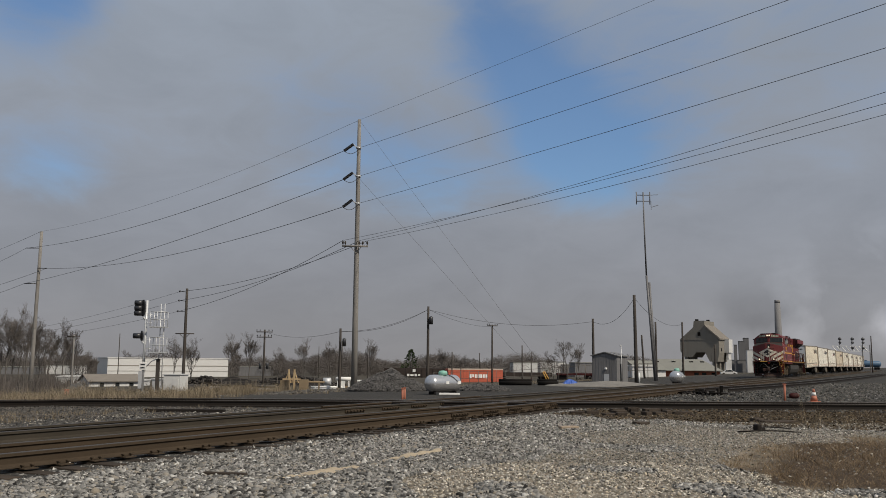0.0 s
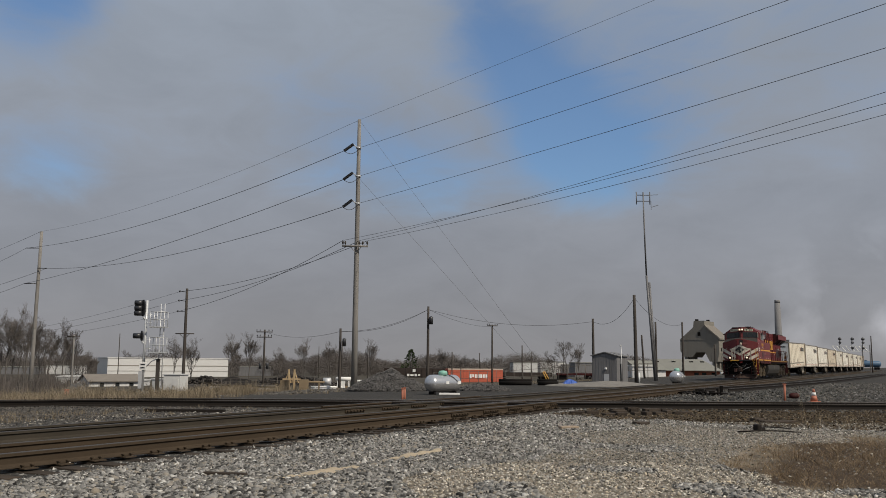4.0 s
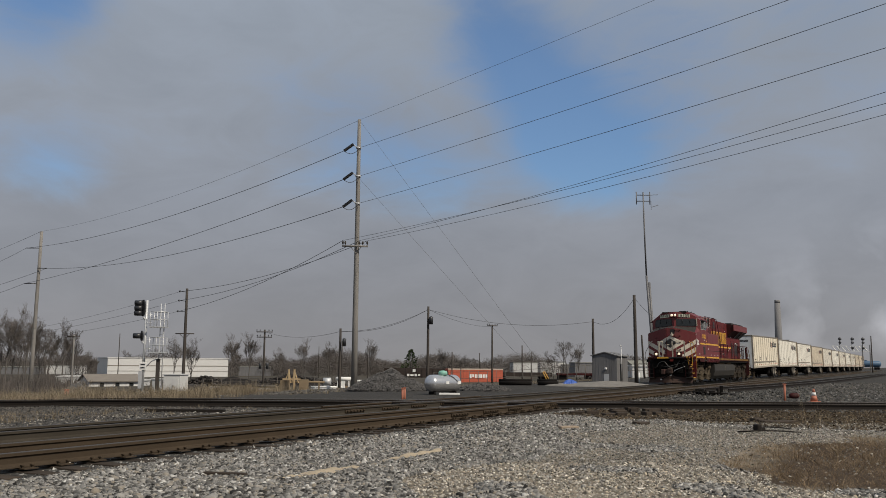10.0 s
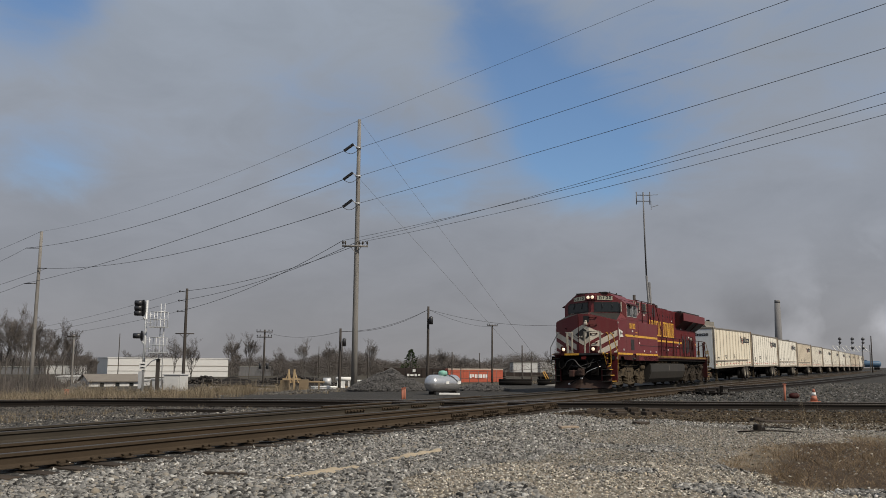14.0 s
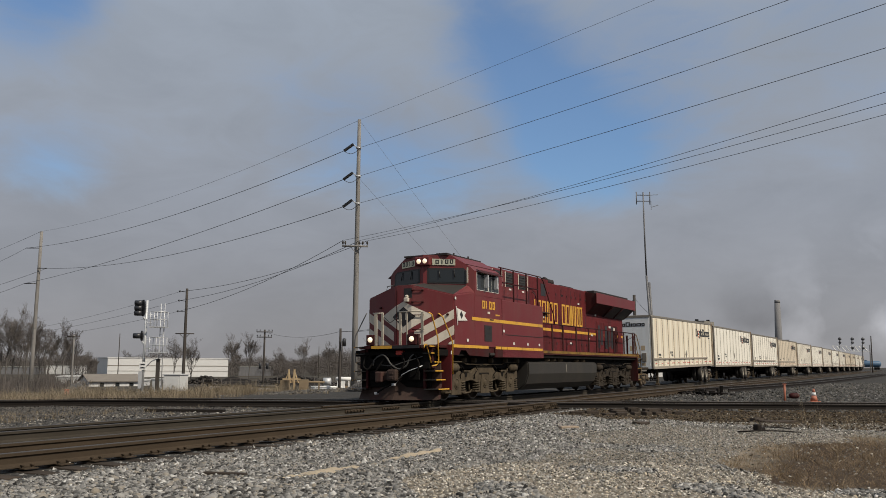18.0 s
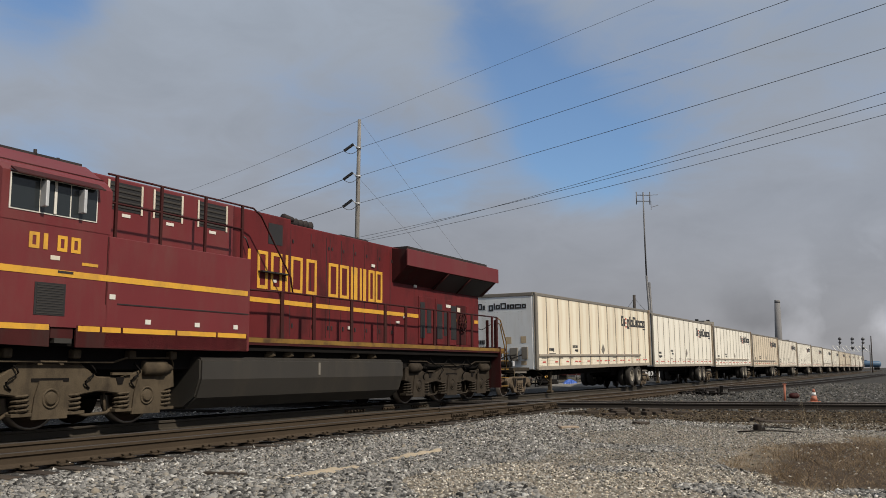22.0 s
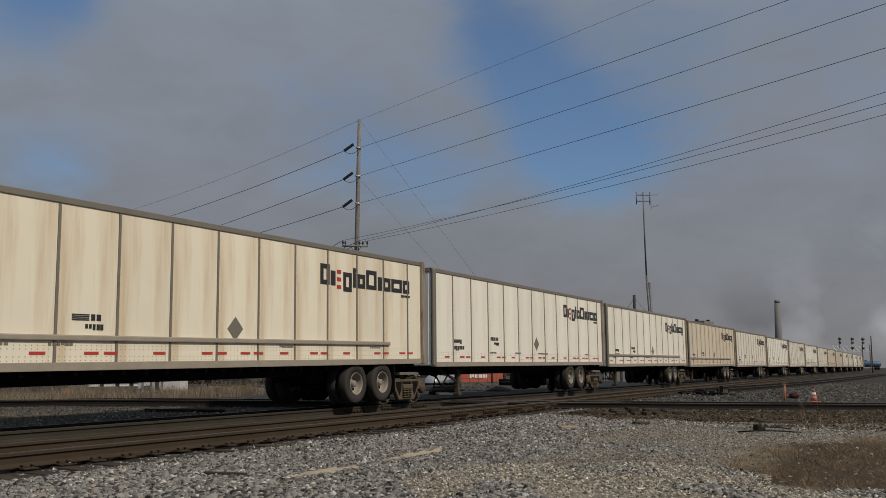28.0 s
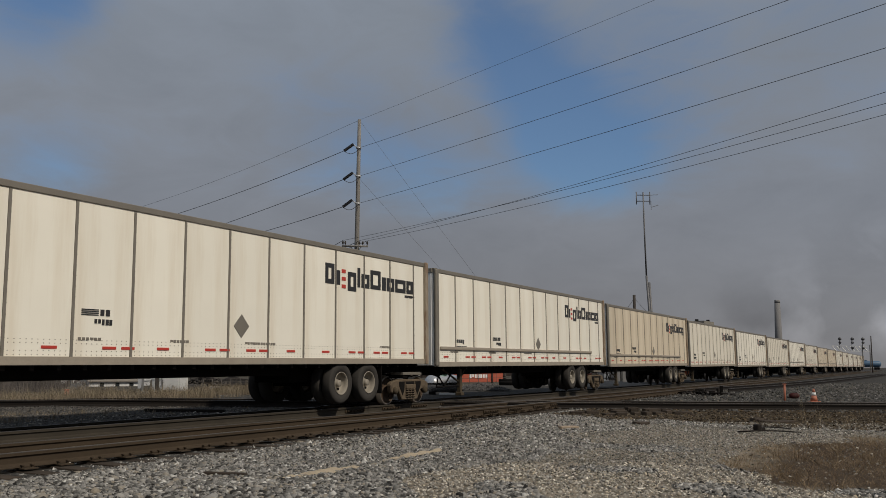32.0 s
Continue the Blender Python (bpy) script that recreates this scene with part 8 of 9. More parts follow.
for l0, l1, py_z, r, mtl, lab in ((-12.96, -9.98, 0.95, 0.10, M_TAN, "tan pole lying on trestles"), (-11.12, -8.45, 0.48, 0.10, M_SIGN_WHITE, "white plastic pipe in the yard"),
                                  (-11.13, -8.85, 0.32, 0.10, M_GALV, "grey pipe in the yard"), (-9.02, -7.72, 1.1, 0.17, M_SIGN_WHITE, "white pipe lying high in the yard"),
                                  (-7.33, -6.80, 0.85, 0.08, M_SIGN_WHITE, "short white plastic pipe end"), (-16.17, -14.09, 0.35, 0.14, M_GALV, "grey steel pipe in the yard"),
                                  (-16.13, -14.12, 0.7, 0.1, M_PILE, "dark pipe in the yard")):
    bm = B()
    tube(bm, [((l0 - l1) / 2, 0, py_z), ((l1 - l0) / 2, 0, py_z)], r, 10)
    for s in (-0.35, 0.35):
        box(bm, (l1 - l0) * s - 0.06, (l1 - l0) * s + 0.06, -0.1, 0.1, -0.3, py_z)
    solid("stored_pipe", bm, mtl, lab, "pipe", stand((l0 + l1) / 2, 76))
bm = B()
lathe(bm, [(-0.3, 0.25), (-0.3, 0.32), (0.35, 0.32), (0.35, 0.25)], (0, 0, 0.95), "x", 16)
box(bm, -0.2, 0.2, -0.15, 0.15, -0.3, 0.7)
solid("culvert_pipe", bm, M_GALV, "galvanised culvert pipe section", "pipe", stand(-9.91, 77))
for k, l in enumerate((-19.23, -18.05)):
    th = thing("rack_frame", "tan steel rack frame", "rack", stand(l, 85, 0))
    for x in (-0.45, 0.45):
        bm = B()
        box(bm, x - 0.05, x + 0.05, -0.05, 0.05, -0.2, 0.75)
        part("upright", bm, M_TAN, th)
    bm = B()
    box(bm, -0.55, 0.55, -0.05, 0.05, 0.65, 0.75)
    part("beam", bm, M_TAN, th)
for l, d, w, h, mtl in ((-23.60, 95, 1.5, 0.5, M_TAN), (-17.41, 88, 2.0, 0.35, M_SIGN_WHITE), (-10.76, 80, 1.5, 0.5, M_GALV), (-8.71, 78, 0.5, 1.1, M_SIGN_WHITE), (-8.48, 80, 1.6, 0.5, M_TAN),
                        (-17.59, 95, 1.2, 0.9, M_COAL), (-27.69, 100, 2.5, 0.9, M_PILE), (-26.75, 105, 1.2, 0.6, M_GALV)):
    yard_box("pallet_load", l, d, w, 0.8, h, mtl, "stacked pallet load in the materials yard", "pallet load", 5)
for l, w in ((4.77, 2.1), (6.90, 1.3)):
    for k in range(3):
        bm = B()
        tube(bm, [(-w / 2, 0.2 * (k % 2), 0.12 + 0.14 * (k // 2)), (w / 2, 0.2 * (k % 2), 0.12 + 0.14 * (k // 2))], 0.13, 10)
        solid("black_pipe", bm, M_UNDER, "black pipe stacked on the ground", "pipe", stand(l, 58 + 0.3 * k, -3))
tarp = B()
bmesh.ops.create_grid(tarp, x_segments=14, y_segments=8, size=0.5)
for v in tarp.verts:
    r = max(abs(v.co.x), abs(v.co.y)) * 2
    v.co = Vector((v.co.x * 1.15, v.co.y * 0.9, 0.42 * (1 - r ** 2) + 0.12 * noise.noise((v.co.x * 9, v.co.y * 9, 2)) - 0.03))
solid("tarpaulin", tarp, M_BLUE, "crumpled bright blue tarpaulin over goods", "tarpaulin", stand(8.33, 58))
for k, (l0, l1) in enumerate(((6.83, 7.21), (7.06, 7.52))):
    bm = B()
    tube(bm, [(0, 0, 0.85), (l1 - l0, 0, 0.05)], 0.03, 6)
    solid("yellow_brace", bm, M_YELLOW, "yellow leaning guy guard", "guy guard", stand(l0, 60.5 + k))

# wire fence behind the tracks
fence = thing("wire_fence", "grey steel post and rail fence behind the yard", "fence")
for k in range(26):
    p = G(-1 + k * 1.5 * 0.72, 108)
    bm = B()
    tube(bm, [(0, 0, -0.1), (0, 0, 1.75)], 0.04, 6)
    ob = part("fence_post", bm, M_FENCE, fence)
    ob.matrix_basis = Matrix.Translation(p)
for z in (0.9, 1.7):
    bm = B()
    tube(bm, [G(-1 + k * 1.5 * 0.72, 108) + Vector((0, 0, z)) for k in range(26)], 0.025, 5)
    part("fence_rail", bm, M_FENCE, fence)
yard_fence = thing("wire_fence", "dark post and wire fence round the materials yard", "fence")
for k in range(16):
    bm = B()
    tube(bm, [(0, 0, -0.1), (0, 0, 1.5)], 0.035, 6)
    part("fence_post", bm, M_FENCE, yard_fence).matrix_basis = Matrix.Translation(G(-27 + k * 1.05, 101))
for z in (0.25, 0.55, 0.85, 1.15, 1.45):
    bm = B()
    tube(bm, [G(-27 + k * 1.05, 101) + Vector((0, 0, z)) for k in range(16)], 0.015, 4)
    part("fence_wire", bm, M_FENCE, yard_fence)

# ---- container and gondola wagons ----
cont = thing("shipping_container", "orange-red steel shipping container with pale worn lettering", "container", stand(6.81, 180, 14))
CW, CH = 5.7, 2.62
bm = B()
box(bm, -CW, CW, 0, 2.4, -0.1, CH)
for k in range(38):
    box(bm, -CW + 0.15 + k * 0.30, -CW + 0.30 + k * 0.30, -0.04, 0.0, 0.15, CH - 0.15)
part("corrugated_wall", bm, M_CONTAINER, cont)
bm = B()
box(bm, -CW - 0.05, CW + 0.05, -0.08, 0.05, CH - 0.18, CH + 0.05)
part("top_rail", bm, mat("pale_worn_rail", (0.5, 0.42, 0.36), 0.7), cont)
bm = B()
bars(bm, -1.3, 2.6, -0.07, -0.03, 0.75, 1.55, 7, 9)
part("lettering", bm, M_SIGN_WHITE, cont, "worn white lettering bars")


def gondola(l, d, length, h, turn, material, label, category="wagon"):
    th = thing("gondola_wagon", label, category, stand(l, d, turn))
    bm = B()
    box(bm, -length / 2, length / 2, 0, 2.8, 0.9, 0.9 + h)
    part("body", bm, material, th)
    n = int(length / 1.1)
    for k in range(n + 1):
        bm = B()
        box(bm, -length / 2 + k * length / n - 0.07, -length / 2 + k * length / n + 0.07, -0.12, 0.0, 0.9, 0.9 + h)
        part("side_rib", bm, material, th)
    for s in (-1, 1):
        bm = B()
        box(bm, s * length * 0.36 - 1.0, s * length * 0.36 + 1.0, 0.3, 2.5, -0.2, 0.9)
        part("bogie", bm, M_UNDER, th)
    return th


gondola(-5.33, 190, 13.8, 2.0, 0, M_COALCAR, "dark brown ribbed gondola wagon")
gondola(18.08, 200, 13, 0.9, 0, M_COALCAR, "dark brown ribbed gondola wagon")
gondola(31.63, 210, 9, 0.5, 0, M_MAROON_DIRTY, "rusty brown flat wagon in the yard")
gon_marks = thing("wagon_placard", "white painted marks on the gondola side", "placard", stand(-5.33, 190))
for x0, z0, w_, h_ in ((-2.1, 1.2, 0.5, 0.5), (-1.4, 1.25, 0.7, 0.35), (-0.5, 1.2, 0.5, 0.5), (-0.9, 2.1, 0.6, 0.6), (0.3, 1.3, 0.4, 0.35), (-5.9, 1.7, 0.7, 0.5)):
    bm = B()
    box(bm, x0, x0 + w_, -0.16, -0.125, z0, z0 + h_)
    part("mark", bm, M_SIGN_WHITE, gon_marks)

# ---- buildings ----
def building(name, l, d, w, dep, h, wall, roof, label, turn=0.0, gable=0.0, windows=(), band=None):
    th = thing(name, label, "building", stand(l, d, turn))
    bm = B()
    box(bm, -w / 2, w / 2, 0, dep, -1.0, h)
    part("wall", bm, wall, th)
    bm = B()
    if gable:
        v = [bm.verts.new(p) for p in ((-w / 2 - 0.4, -0.5, h), (w / 2 + 0.4, -0.5, h), (w / 2 + 0.4, dep + 0.5, h), (-w / 2 - 0.4, dep + 0.5, h), (-w / 2 - 0.4, dep / 2, h + gable), (w / 2 + 0.4, dep / 2, h + gable))]
        for q in ((0, 1, 5, 4), (2, 3, 4, 5), (0, 4, 3), (1, 2, 5), (0, 3, 2, 1)):
            bm.faces.new([v[i] for i in q])
        bmesh.ops.recalc_face_normals(bm, faces=bm.faces[:])
    else:
        box(bm, -w / 2 - 0.15, w / 2 + 0.15, -0.15, dep + 0.15, h, h + 0.25)
    part("roof", bm, roof, th)
    for x, z, ww, hh, mtl in windows:
        bm = B()
        box(bm, x - ww / 2, x + ww / 2, -0.08, 0.02, z, z + hh)
        part("window" if mtl is M_GLASS else "door", bm, mtl, th)
    if band:
        bm = B()
        box(bm, -w / 2 - 0.02, w / 2 + 0.02, -0.06, 0.0, band[0], band[1])
        part("wall_band", bm, band[2], th)
        bm = B()
        box(bm, -w / 2 - 0.02, w / 2 + 0.02, -0.06, 0.0, band[0] - 1.7, band[0] - 1.55)
        part("wall_band", bm, band[2], th)
    return th


M_TANROOF = mat("faded_tan_shingle", (0.185, 0.168, 0.148), 0.9, var=0.15, scale=1.0, bump=0.1)
building("warehouse", -91.6, 300, 39.5, 26, 6.13, M_WHITE_WALL, M_WHITE_WALL, "long white metal-clad warehouse", 28, band=(3.6, 3.85, M_POST))
house = thing("low_house", "low pale house with a faded gable roof and dark windows", "house", stand(-60.0, 150, -50))
bm = B()
box(bm, -2.3, 2.3, 0, 8.6, -1.0, 1.15)
prism(bm, [(-2.3, 1.15), (0.0, 2.1), (2.3, 1.15)], 0.0, 8.6)
part("wall", bm, M_WHITE_WALL, house)
bm = B()
for sg in (-1, 1):
    v = [bm.verts.new(p) for p in ((0, -0.35, 2.14), (sg * 2.75, -0.35, 1.0), (sg * 2.75, 8.95, 1.0), (0, 8.95, 2.14), (0, -0.35, 2.26), (sg * 2.75, -0.35, 1.12), (sg * 2.75, 8.95, 1.12), (0, 8.95, 2.26))]
    for q in ((0, 1, 2, 3), (4, 5, 6, 7), (0, 1, 5, 4), (1, 2, 6, 5), (2, 3, 7, 6)):
        bm.faces.new([v[i] for i in q])
bmesh.ops.recalc_face_normals(bm, faces=bm.faces[:])
part("roof", bm, M_TANROOF, house)
for y0 in (1.8, 4.4, 6.8):
    bm = B()
    box(bm, 2.28, 2.34, y0, y0 + 0.7, 0.1, 0.8)
    part("window", bm, M_GLASS, house)
building("low_shed", -68.36, 165, 5.5, 6, 1.54, M_WHITE_WALL, M_WHITE_WALL, "small flat pale shed", 4)
building("low_shed", -53.23, 155, 3.2, 4, 1.04, M_WHITE_WALL, M_WHITE_WALL, "small flat pale shed", 4)
depot = thing("brick_depot", "low red-brick depot with a faded hip roof and white doors", "building", stand(57.6, 215, -8))
bm = B()
box(bm, -9.0, 9.0, 0, 12, -2.0, 1.45)
part("wall", bm, M_BRICK, depot)
bm = B()
v = [bm.verts.new(p) for p in ((-9.7, -0.8, 1.4), (9.7, -0.8, 1.4), (9.7, 12.8, 1.4), (-9.7, 12.8, 1.4), (-5.6, 6.0, 4.25), (5.6, 6.0, 4.25), (-9.7, -0.8, 1.55), (9.7, -0.8, 1.55), (9.7, 12.8, 1.55), (-9.7, 12.8, 1.55))]
for q in ((6, 7, 5, 4), (7, 8, 5), (8, 9, 4, 5), (9, 6, 4), (0, 1, 7, 6), (1, 2, 8, 7), (2, 3, 9, 8), (3, 0, 6, 9), (3, 2, 1, 0)):
    bm.faces.new([v[i] for i in q])
bmesh.ops.recalc_face_normals(bm, faces=bm.faces[:])
part("roof", bm, M_ROOFING, depot)
for x in (-5.2, -1.2, 3.0, 5.6):
    bm = B()
    box(bm, x - 0.45, x + 0.45, 4.0, 4.9, 2.9, 3.75)
    part("roof_vent", bm, M_UNDER, depot)
for x, w_, z0, h_, mtl in ((-7.4, 1.4, -0.9, 2.1, M_SIGN_WHITE), (-5.0, 0.9, -0.2, 1.1, M_GLASS), (-0.9, 0.9, -0.9, 2.1, M_SIGN_WHITE), (3.6, 1.0, -0.1, 1.1, M_GLASS), (5.4, 1.0, -0.1, 1.1, M_GLASS), (7.7, 1.2, -0.9, 1.9, M_UNDER)):
    bm = B()
    box(bm, x - w_ / 2, x + w_ / 2, -0.08, 0.02, z0, z0 + h_)
    part("door" if z0 < -0.5 else "window", bm, mtl, depot)
building("low_shed", 44.87, 190, 6.5, 9, 1.70, M_WHITE_WALL, M_ROOFING, "pale shed with a gable roof behind the hut", 20, 2.0)
building("low_shed", 33.81, 150, 3.6, 3, 2.0, M_WHITE_WALL, M_WHITE_WALL, "low pale shed behind the hut", 0)
for l, d, w, h, mtl, lab in ((30.88, 330, 9, 5.0, M_WHITE_WALL, "pale distant depot building"), (44.64, 360, 10, 5.4, M_WHITE_WALL, "pale distant depot building"), (56.50, 360, 16, 4.2, M_GREY_WALL, "grey distant depot building"),
                             (27.14, 380, 10, 4.5, M_GREY_WALL, "grey distant depot building"), (55.64, 300, 22, 4.4, M_GREY_WALL, "grey distant depot building"), (-158.23, 330, 14, 2.6, M_GREY_WALL, "grey distant building behind trees"),
                             (-144.74, 340, 12, 3.2, M_WHITE_WALL, "pale distant building behind trees"), (-71.55, 340, 12, 3.4, M_GREY_WALL, "grey distant building behind trees")):
    building("distant_depot", l, d, w, 10, h, mtl, M_ROOFING, lab, 3)

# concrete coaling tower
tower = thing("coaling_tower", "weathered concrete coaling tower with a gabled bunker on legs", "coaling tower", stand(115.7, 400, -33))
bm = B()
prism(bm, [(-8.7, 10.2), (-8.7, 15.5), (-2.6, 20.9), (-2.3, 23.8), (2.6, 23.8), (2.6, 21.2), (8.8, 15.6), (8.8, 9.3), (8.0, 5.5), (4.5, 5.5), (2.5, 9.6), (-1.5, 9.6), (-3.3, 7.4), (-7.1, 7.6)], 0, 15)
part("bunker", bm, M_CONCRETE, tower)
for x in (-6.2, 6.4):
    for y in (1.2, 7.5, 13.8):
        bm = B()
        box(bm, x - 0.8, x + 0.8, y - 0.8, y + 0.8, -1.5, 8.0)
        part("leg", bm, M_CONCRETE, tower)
# dark boxes on the solid bunker paint the shade within its openings
bm = B()
box(bm, -0.6, 0.6, -0.15, 0.1, 17.0, 18.6)
part("opening", bm, M_UNDER, tower)
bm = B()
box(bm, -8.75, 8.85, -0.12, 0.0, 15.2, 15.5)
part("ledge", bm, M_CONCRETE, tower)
bm = B()
v = [bm.verts.new(p) for p in ((2.6, -0.6, 21.2), (9.3, -0.6, 15.2), (9.3, 15.6, 15.2), (2.6, 15.6, 21.2), (2.6, -0.6, 21.9), (9.3, -0.6, 15.9), (9.3, 15.6, 15.9), (2.6, 15.6, 21.9))]
for q in ((0, 1, 2, 3), (4, 5, 6, 7), (0, 1, 5, 4), (1, 2, 6, 5), (2, 3, 7, 6)):
    bm.faces.new([v[i] for i in q])
bmesh.ops.recalc_face_normals(bm, faces=bm.faces[:])
part("roof_slab", bm, M_TANROOF, tower)
# white boxes added to carry the bright tone of the right edge
bm = B()
box(bm, 8.8, 11.0, 8.0, 14.0, 9.6, 15.6)
box(bm, 9.4, 10.4, 9.0, 13.0, 6.5, 9.6)
part("hoist_housing", bm, M_WHITE_WALL, tower)
bm = B()
box(bm, 8.78, 8.9, 3.0, 4.4, 10.2, 11.6)
part("opening", bm, M_UNDER, tower)
for x, y in ((-1.6, 2.0), (1.4, 9.0)):
    bm = B()
    box(bm, x - 0.6, x + 0.6, y, y + 1.2, 23.8, 24.6)
    part("roof_vent", bm, M_UNDER, tower)

# mill beyond the tower
stack = thing("smokestack", "tall grey concrete smokestack of a distant mill", "smokestack", stand(340.93, 900))
bm = B()
lathe(bm, [(-3, 4.4), (30, 3.6), (70, 2.7), (70, 0.5)], (0, 0, 0), "z", 20)
part("shaft", bm, M_STACK, stack)
bm = B()
lathe(bm, [(68, 2.75), (71, 2.75), (71, 0.5)], (0, 0, 0), "z", 20)
part("crown", bm, M_STACK, stack)
for l, d, w, h, mtl in ((332.23, 880, 22, 30, M_MILL), (321.29, 870, 10, 26, M_MILL), (175.22, 520, 3.2, 18, M_MILL), (179.57, 525, 3.0, 20, M_MILL), (174.19, 500, 5.5, 12.5, M_WHITE_WALL),
                        (167.33, 510, 13, 7, M_GREY_WALL), (194.97, 540, 16, 9, M_GREY_WALL), (154.44, 480, 3, 13, M_WHITE_WALL), (363.75, 900, 40, 12, M_GREY_WALL), (166.65, 505, 1.6, 15.5, M_MILL)):
    building("mill_building", l, d, w, w * 0.8, h, mtl, M_MILL, "sooty grey block of a distant steel mill" if mtl is M_MILL else "pale block of a distant steel mill", -10)

# ---- signal bridge and wagons at the far end ----
gan = thing("signal_bridge", "white truss signal bridge with black signal heads", "signal bridge", stand(91.61, 200, 0, 0))
HW = 3.9
for x in (2.9, 4.6):
    bm = B()
    box(bm, x - 0.07, x + 0.07, -0.1, 0.1, -0.3, 6.2)
    part("leg", bm, M_MAST, gan)
for z in (4.7, 5.9):
    bm = B()
    box(bm, -HW, HW + 0.8, -0.06, 0.06, z, z + 0.10)
    part("chord", bm, M_GALV, gan)
for k in range(8):
    bm = B()
    tube(bm, [(-HW + k * 1.0, 0, 5.95), (-HW + (k + 1) * 1.0, 0, 4.75)], 0.10, 5)
    part("diagonal", bm, M_SIGN_WHITE, gan)
for x in (-2.2, 0.6, 3.0):
    for z, r in ((7.5, 0.33), (6.7, 0.28)) + (((5.5, 0.28),) if x > 0 else ()):
        bm = B()
        lathe(bm, [(-0.2, 0.02), (-0.2, r), (0.1, r), (0.1, 0.02)], (x, -0.2, z), "y", 16)
        part("signal_head", bm, M_INSUL, gan)
    bm = B()
    tube(bm, [(x, 0, 5.0), (x, 0, 7.9)], 0.06, 6)
    part("head_mast", bm, M_POLE_DARK, gan)
yard_pole(101.39, 210, 8.56, r=0.16)


def tank_wagon(l, d, turn, material, label):
    th = thing("tank_wagon", label, "wagon", stand(l, d, turn))
    bm = B()
    lathe(bm, [(-6.5, 0.2), (-6.2, 1.1), (-5.6, 1.45), (5.6, 1.45), (6.2, 1.1), (6.5, 0.2)], (0, 0, 2.6), "x", 20)
    part("tank", bm, material, th)
    bm = B()
    lathe(bm, [(0, 0.6), (0.5, 0.6), (0.5, 0.05)], (0, 0, 4.0), "z", 12)
    part("dome", bm, material, th)
    for s in (-4.6, 4.6):
        bm = B()
        box(bm, s - 1.1, s + 1.1, -1.1, 1.1, 0, 1.1)
        part("bogie", bm, M_UNDER, th)
    return th


tank_wagon(199.8, 420, -20, M_BLUE_TANK, "blue tank wagon standing in the far yard")
tank_wagon(222.0, 430, -20, M_GALV, "grey tank wagon standing in the far yard")
gondola(190.0, 430, 8, 1.2, -20, M_COALCAR, "dark wagon standing in the far yard")
siding = thing("track_siding", "yard siding curving away on ballast", "railway track", kind="structure")
for off in (-0.72, 0.72):
    share("rail", rail_mesh([V(l, d, 0) + Vector((0, off, 0)) for l, d in ((14, 46), (20.5, 56), (28.0, 68), (44, 96), (62, 128), (84, 166), (120, 230))], M_RAIL_DARK), siding)

# car parked by the depot
car = thing("parked_car", "pale parked car by the depot", "car", stand(75.61, 235, -10, 0))
bm = B()
prism(bm, [(-2.1, 0.3), (-2.1, 0.8), (-1.3, 0.9), (-0.7, 1.4), (0.7, 1.42), (1.3, 0.95), (2.1, 0.8), (2.1, 0.3)], 0, 1.7, 0.08)
part("body", bm, M_WHITE_WALL, car)
bm = B()
prism(bm, [(-1.1, 0.93), (-0.65, 1.33), (0.65, 1.34), (1.1, 0.95)], -0.02, 1.72)
part("windows", bm, M_GLASS, car)
for x in (-1.35, 1.35):
    for y in (0.05, 1.65):
        bm = B()
        lathe(bm, [(y - 0.1, 0.05), (y - 0.1, 0.32), (y + 0.1, 0.32), (y + 0.1, 0.05)], (x, 0, 0.32), "y", 16)
        part("wheel", bm, M_TYRE, car)


# ---- trees ----
def bare_tree_meshes(seed, height, spread=0.55, levels=7):
    r = random.Random(seed)
    trunk, twigs = B(), B()

    def grow(p, way, length, rad, level):
        end = p + way * length
        bm_ = trunk if level < 2 else twigs
        mid_ = p.lerp(end, 0.5) + Vector((r.uniform(-1, 1), r.uniform(-1, 1), 0)) * length * 0.06
        tube(bm_, [p, mid_, end] if level < 5 else [p, end], max(rad * 0.85, 0.005), 6 if level < 2 else 3, max(rad * 0.5, 0.004), cap=False)
        if level >= levels:
            return
        for k in range((r.choice((3, 4)) if level < 5 else r.choice((2, 3))) if level else 5):
            t = r.uniform(0.45, 1.0)
            q = p.lerp(end, t)
            a = r.uniform(0, 6.283)
            tilt = r.uniform(0.35, 0.9) * spread * 1.4
            side = Vector((math.cos(a), math.sin(a), 0))
            w = (way * math.cos(tilt) + side * math.sin(tilt) + Vector((0, 0, 0.15))).normalized()
            grow(q, w, length * r.uniform(0.5, 0.78), rad * 0.5, level + 1)

    grow(Vector((0, 0, -0.3)), Vector((r.uniform(-0.05, 0.05), r.uniform(-0.05, 0.05), 1)).normalized(), height * 0.40, height * 0.013, 0)
    return mesh_of("trunk", trunk, M_BARK), mesh_of("crown", twigs, M_TWIG)


TREES = [bare_tree_meshes(s, 10.0, sp) for s, sp in ((3, 0.42), (8, 0.5), (14, 0.36), (21, 0.58))]


def bare_tree(l, d, h, kind, turn, label="bare grey-brown winter tree"):
    th = thing("bare_tree", label, "tree", stand(l, d, turn) @ Matrix.Scale(h / 10.0, 4), group="bare trees")
    share("trunk", TREES[kind][0], th)
    share("crown", TREES[kind][1], th)


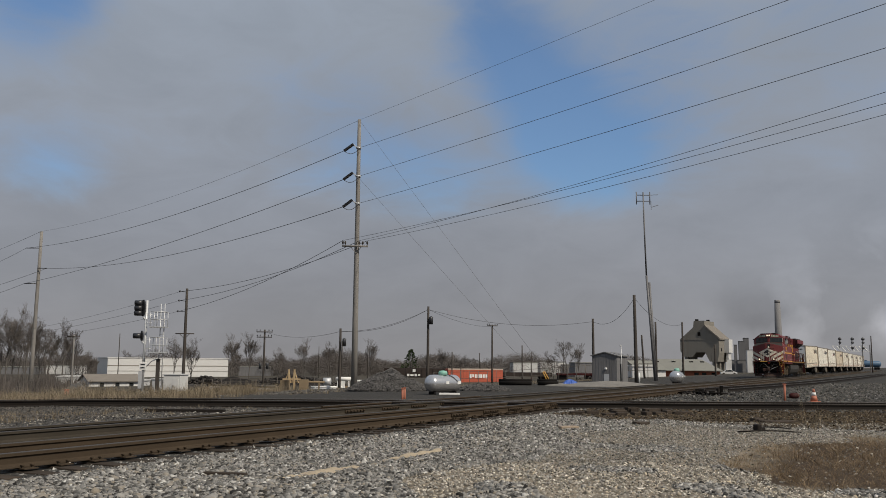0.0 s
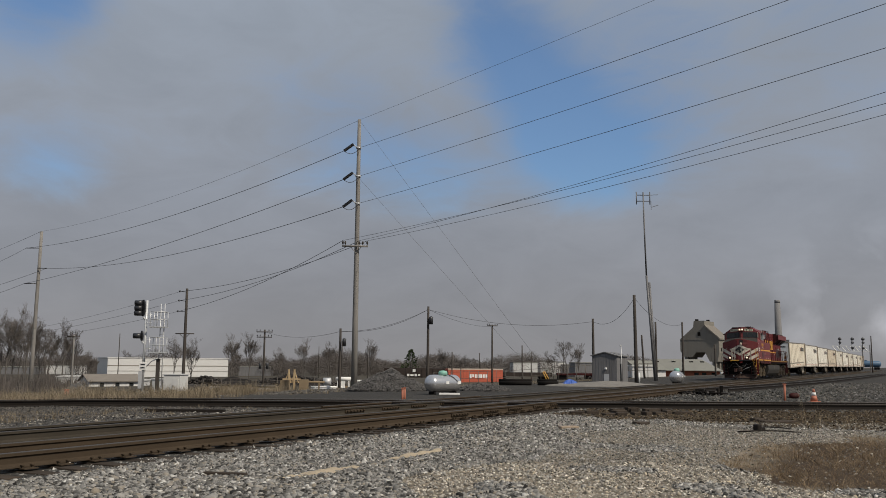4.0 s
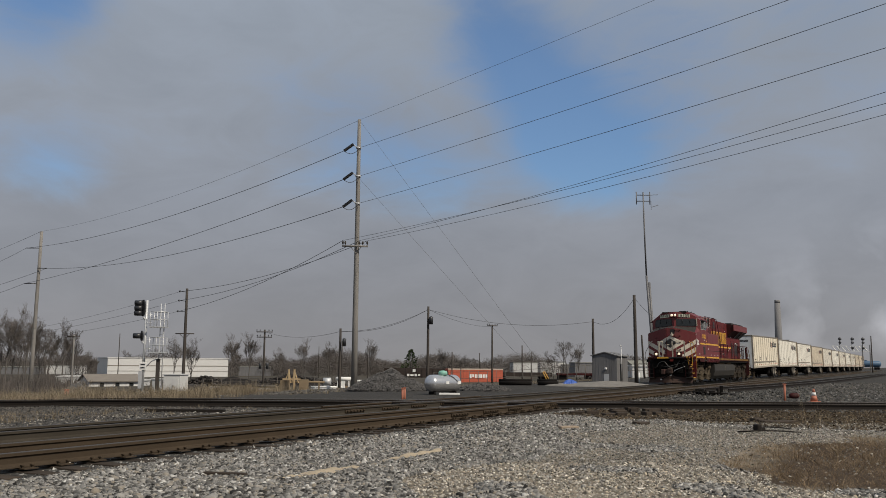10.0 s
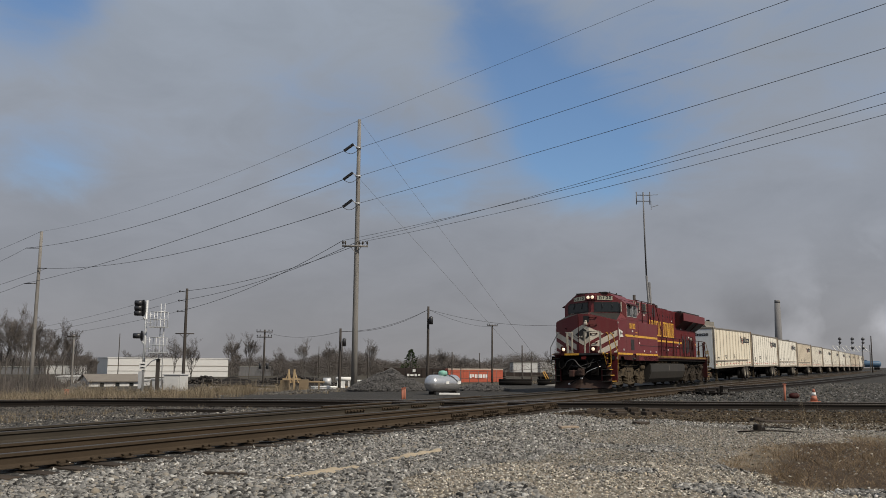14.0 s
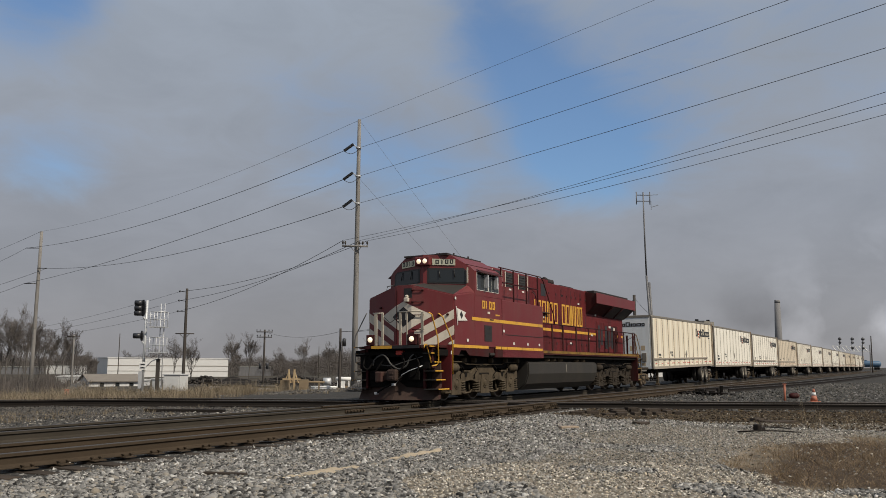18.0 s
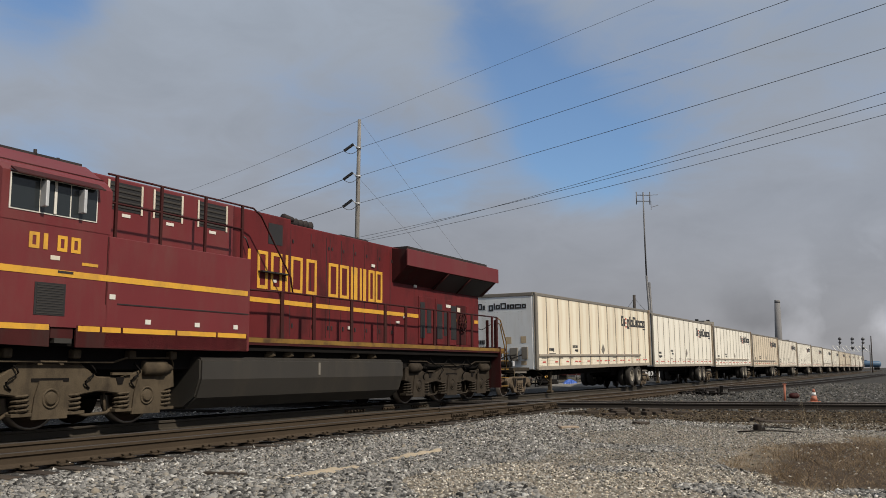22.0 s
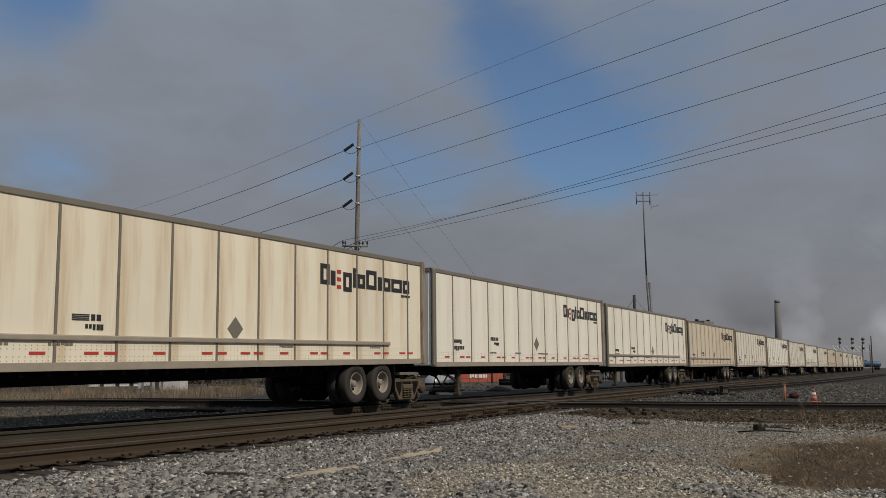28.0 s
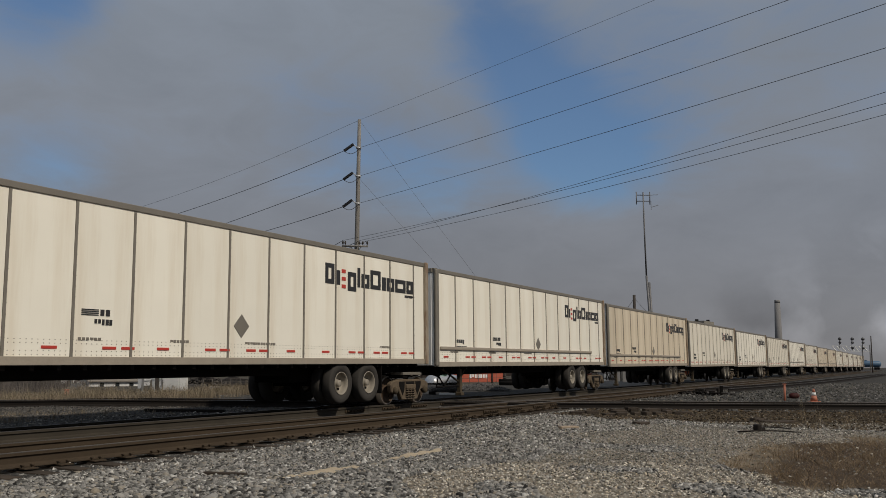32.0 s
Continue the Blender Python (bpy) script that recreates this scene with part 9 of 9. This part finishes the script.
rt = random.Random(4)
for l, d, top in ((-81.31, 165, 543), (-81.84, 170, 575), (-76.82, 165, 568), (-78.93, 175, 590), (-79.59, 180, 605), (-73.00, 172, 588), (-74.58, 180, 600), (-80.58, 200, 620),
                  (-42.02, 150, 618), (-60.07, 200, 612), (-54.52, 230, 603), (-53.33, 235, 606), (-52.03, 240, 600), (-46.42, 300, 607), (-23.38, 290, 608), (30.07, 240, 622),
                  (32.86, 235, 612), (36.91, 240, 620), (-0.48, 330, 622), (-41.00, 320, 612), (8.12, 340, 625), (-54.59, 300, 622), (-146.89, 420, 618), (-122.20, 260, 600), (-92.67, 190, 575), (-94.89, 200, 590), (-94.02, 205, 592), (-90.99, 210, 606), (-87.99, 215, 612), (-89.90, 230, 622)):
    h = ((643 - top) / 1565 * d + 5.0) * 1.1
    bare_tree(l, d, h, rt.randrange(4), rt.uniform(0, 360))

# evergreen
pine = thing("evergreen_tree", "dark green evergreen standing before bare woods", "tree", stand(-10.51, 300))
bm = B()
tube(bm, [(0, 0, -0.5), (0, 0, 9.0)], 0.25, 7, 0.05)
part("trunk", bm, M_BARK, pine)
bm = B()
for k in range(260):
    z = rt.uniform(2.5, 9.3)
    r = (9.6 - z) * 0.52 * math.sqrt(rt.random())
    a = rt.uniform(0, 6.283)
    c = Vector((r * math.cos(a), r * math.sin(a), z))
    out = Vector((math.cos(a), math.sin(a), rt.uniform(-0.5, 0.1))) * rt.uniform(0.4, 0.9)
    side = Vector((-math.sin(a), math.cos(a), 0)) * 0.25
    bm.faces.new([bm.verts.new(q) for q in (c - side, c + side, c + out)])
    bm.faces.new([bm.verts.new(q) for q in (c - Vector((0, 0, 0.3)), c + Vector((0, 0, 0.25)), c + out)])
part("crown", bm, M_EVERGREEN, pine)

# far woods: one belt of many crowns, each a cloud of thin twigs that spread up and out from its stem
rw = np.random.RandomState(9)
TREE_N, TWIG_N = 1300, 170
l_t = rw.uniform(-0.56, 0.24, TREE_N)
dd = rw.uniform(330, 470, TREE_N)
clump = 1.0 + 0.30 * np.sin(l_t * 23.0 + 1.0) * np.sin(l_t * 9.0) + 0.22 * np.sin(l_t * 61.0 + 2.0)
hh = rw.uniform(5.5, 8.6, TREE_N) * clump
roots = np.array([G(a * b, b) for a, b in zip(l_t, dd)])
n_all = TREE_N * TWIG_N
tree_h = np.repeat(hh, TWIG_N)
up_f = rw.beta(1.6, 1.3, n_all)
ring = np.sqrt(rw.uniform(0, 1, n_all)) * np.sin(np.clip(up_f, 0.04, 0.97) * np.pi) ** 0.6 * 0.36
turn = rw.uniform(0, 6.283, n_all)
foot = np.repeat(roots, TWIG_N, axis=0) + np.stack([np.cos(turn) * ring, np.sin(turn) * ring, up_f * 0.9], -1) * tree_h[:, None]
reach = np.stack([np.cos(turn) * ring * 1.3 + rw.normal(0, 0.05, n_all), np.sin(turn) * ring * 1.3 + rw.normal(0, 0.05, n_all), rw.uniform(0.04, 0.15, n_all)], -1) * tree_h[:, None]
half_w = np.array([math.cos(YAW), -math.sin(YAW), 0])[None] * rw.uniform(0.02, 0.055, n_all)[:, None]
wv = np.stack([foot - half_w, foot + half_w, foot + reach], 1).reshape(-1, 3)
stem_w = np.array([math.cos(YAW), -math.sin(YAW), 0])[None] * 0.10
wv = np.concatenate([wv, np.stack([roots - stem_w, roots + stem_w, roots + np.array([0, 0, 1.0])[None] * hh[:, None] * 0.85], 1).reshape(-1, 3)])
wm = bpy.data.meshes.new("far_woods")
wm.from_pydata(wv.tolist(), [], np.arange(len(wv)).reshape(-1, 3).tolist())
wm.materials.append(M_TWIG)
tagged(new("far_woods", wm), "belt of bare brown winter woods on the horizon", "woods", kind="stuff")
# scrub under the nearer trees on the left
p, rs = field(2200, 95, 200, lambda x, y: (x * 0.469 - y * 0.883) < -0.40 * (x * 0.883 + y * 0.469) and lumpy(x * 0.1, y * 0.1) > -0.3, 31)
grass("brush_scrub", p, rs.uniform(0.9, 2.8, len(p)), 26, M_TWIG, "tangled brown brush under the trees", 32, 0.9, 0.03)


# ---- movement ----
TIMES = np.array([0, 3, 6, 9, 11, 13, 16.5, 19, 21, 23, 25.5, 27.5, 30, 32.0])
NOSE = np.array([123.71, 111.06, 98.51, 85.36, 76.86, 68.51, 54.07, 43.46, 35.10, 26.76, 16.48, 8.15, -2.15, -10.36])
ROLL = np.polynomial.Polynomial.fit(TIMES, NOSE, 4)


def nose_at(t):
    """How far along the line the first trailer's nose stands."""
    return float(ROLL(t))


def train_pose(u):
    p, a = on_track(u)
    return Matrix.Translation(p) @ pose(0, 0, 0, 0, 0, math.degrees(a)) @ pose(0, 0, 0, LEAN, 0, 0)


def motions():
    steps = [k * 1.0 for k in range(33)]
    for ob, behind in TRAIN:
        lift, rise = TILT.get(ob.name, (0.0, 0.0))
        walk(ob, [(t, train_pose(nose_at(t) + behind) @ pose(0, 0, lift, 0, -rise, 0)) for t in steps])
        for part_ob in ob.children:
            if part_ob.name.split(".")[0] in ("wheelset", "driving_wheelset"):
                place, radius = part_ob.location.copy(), part_ob.location.z - RT
                rows = []
                for k in range(241):
                    t = k * 4 / FPS
                    turn = (nose_at(t) - nose_at(0)) / radius
                    rows.append((t, Matrix.Translation(place) @ Matrix.Rotation(turn, 4, "Y")))
                walk(part_ob, rows)


motions()
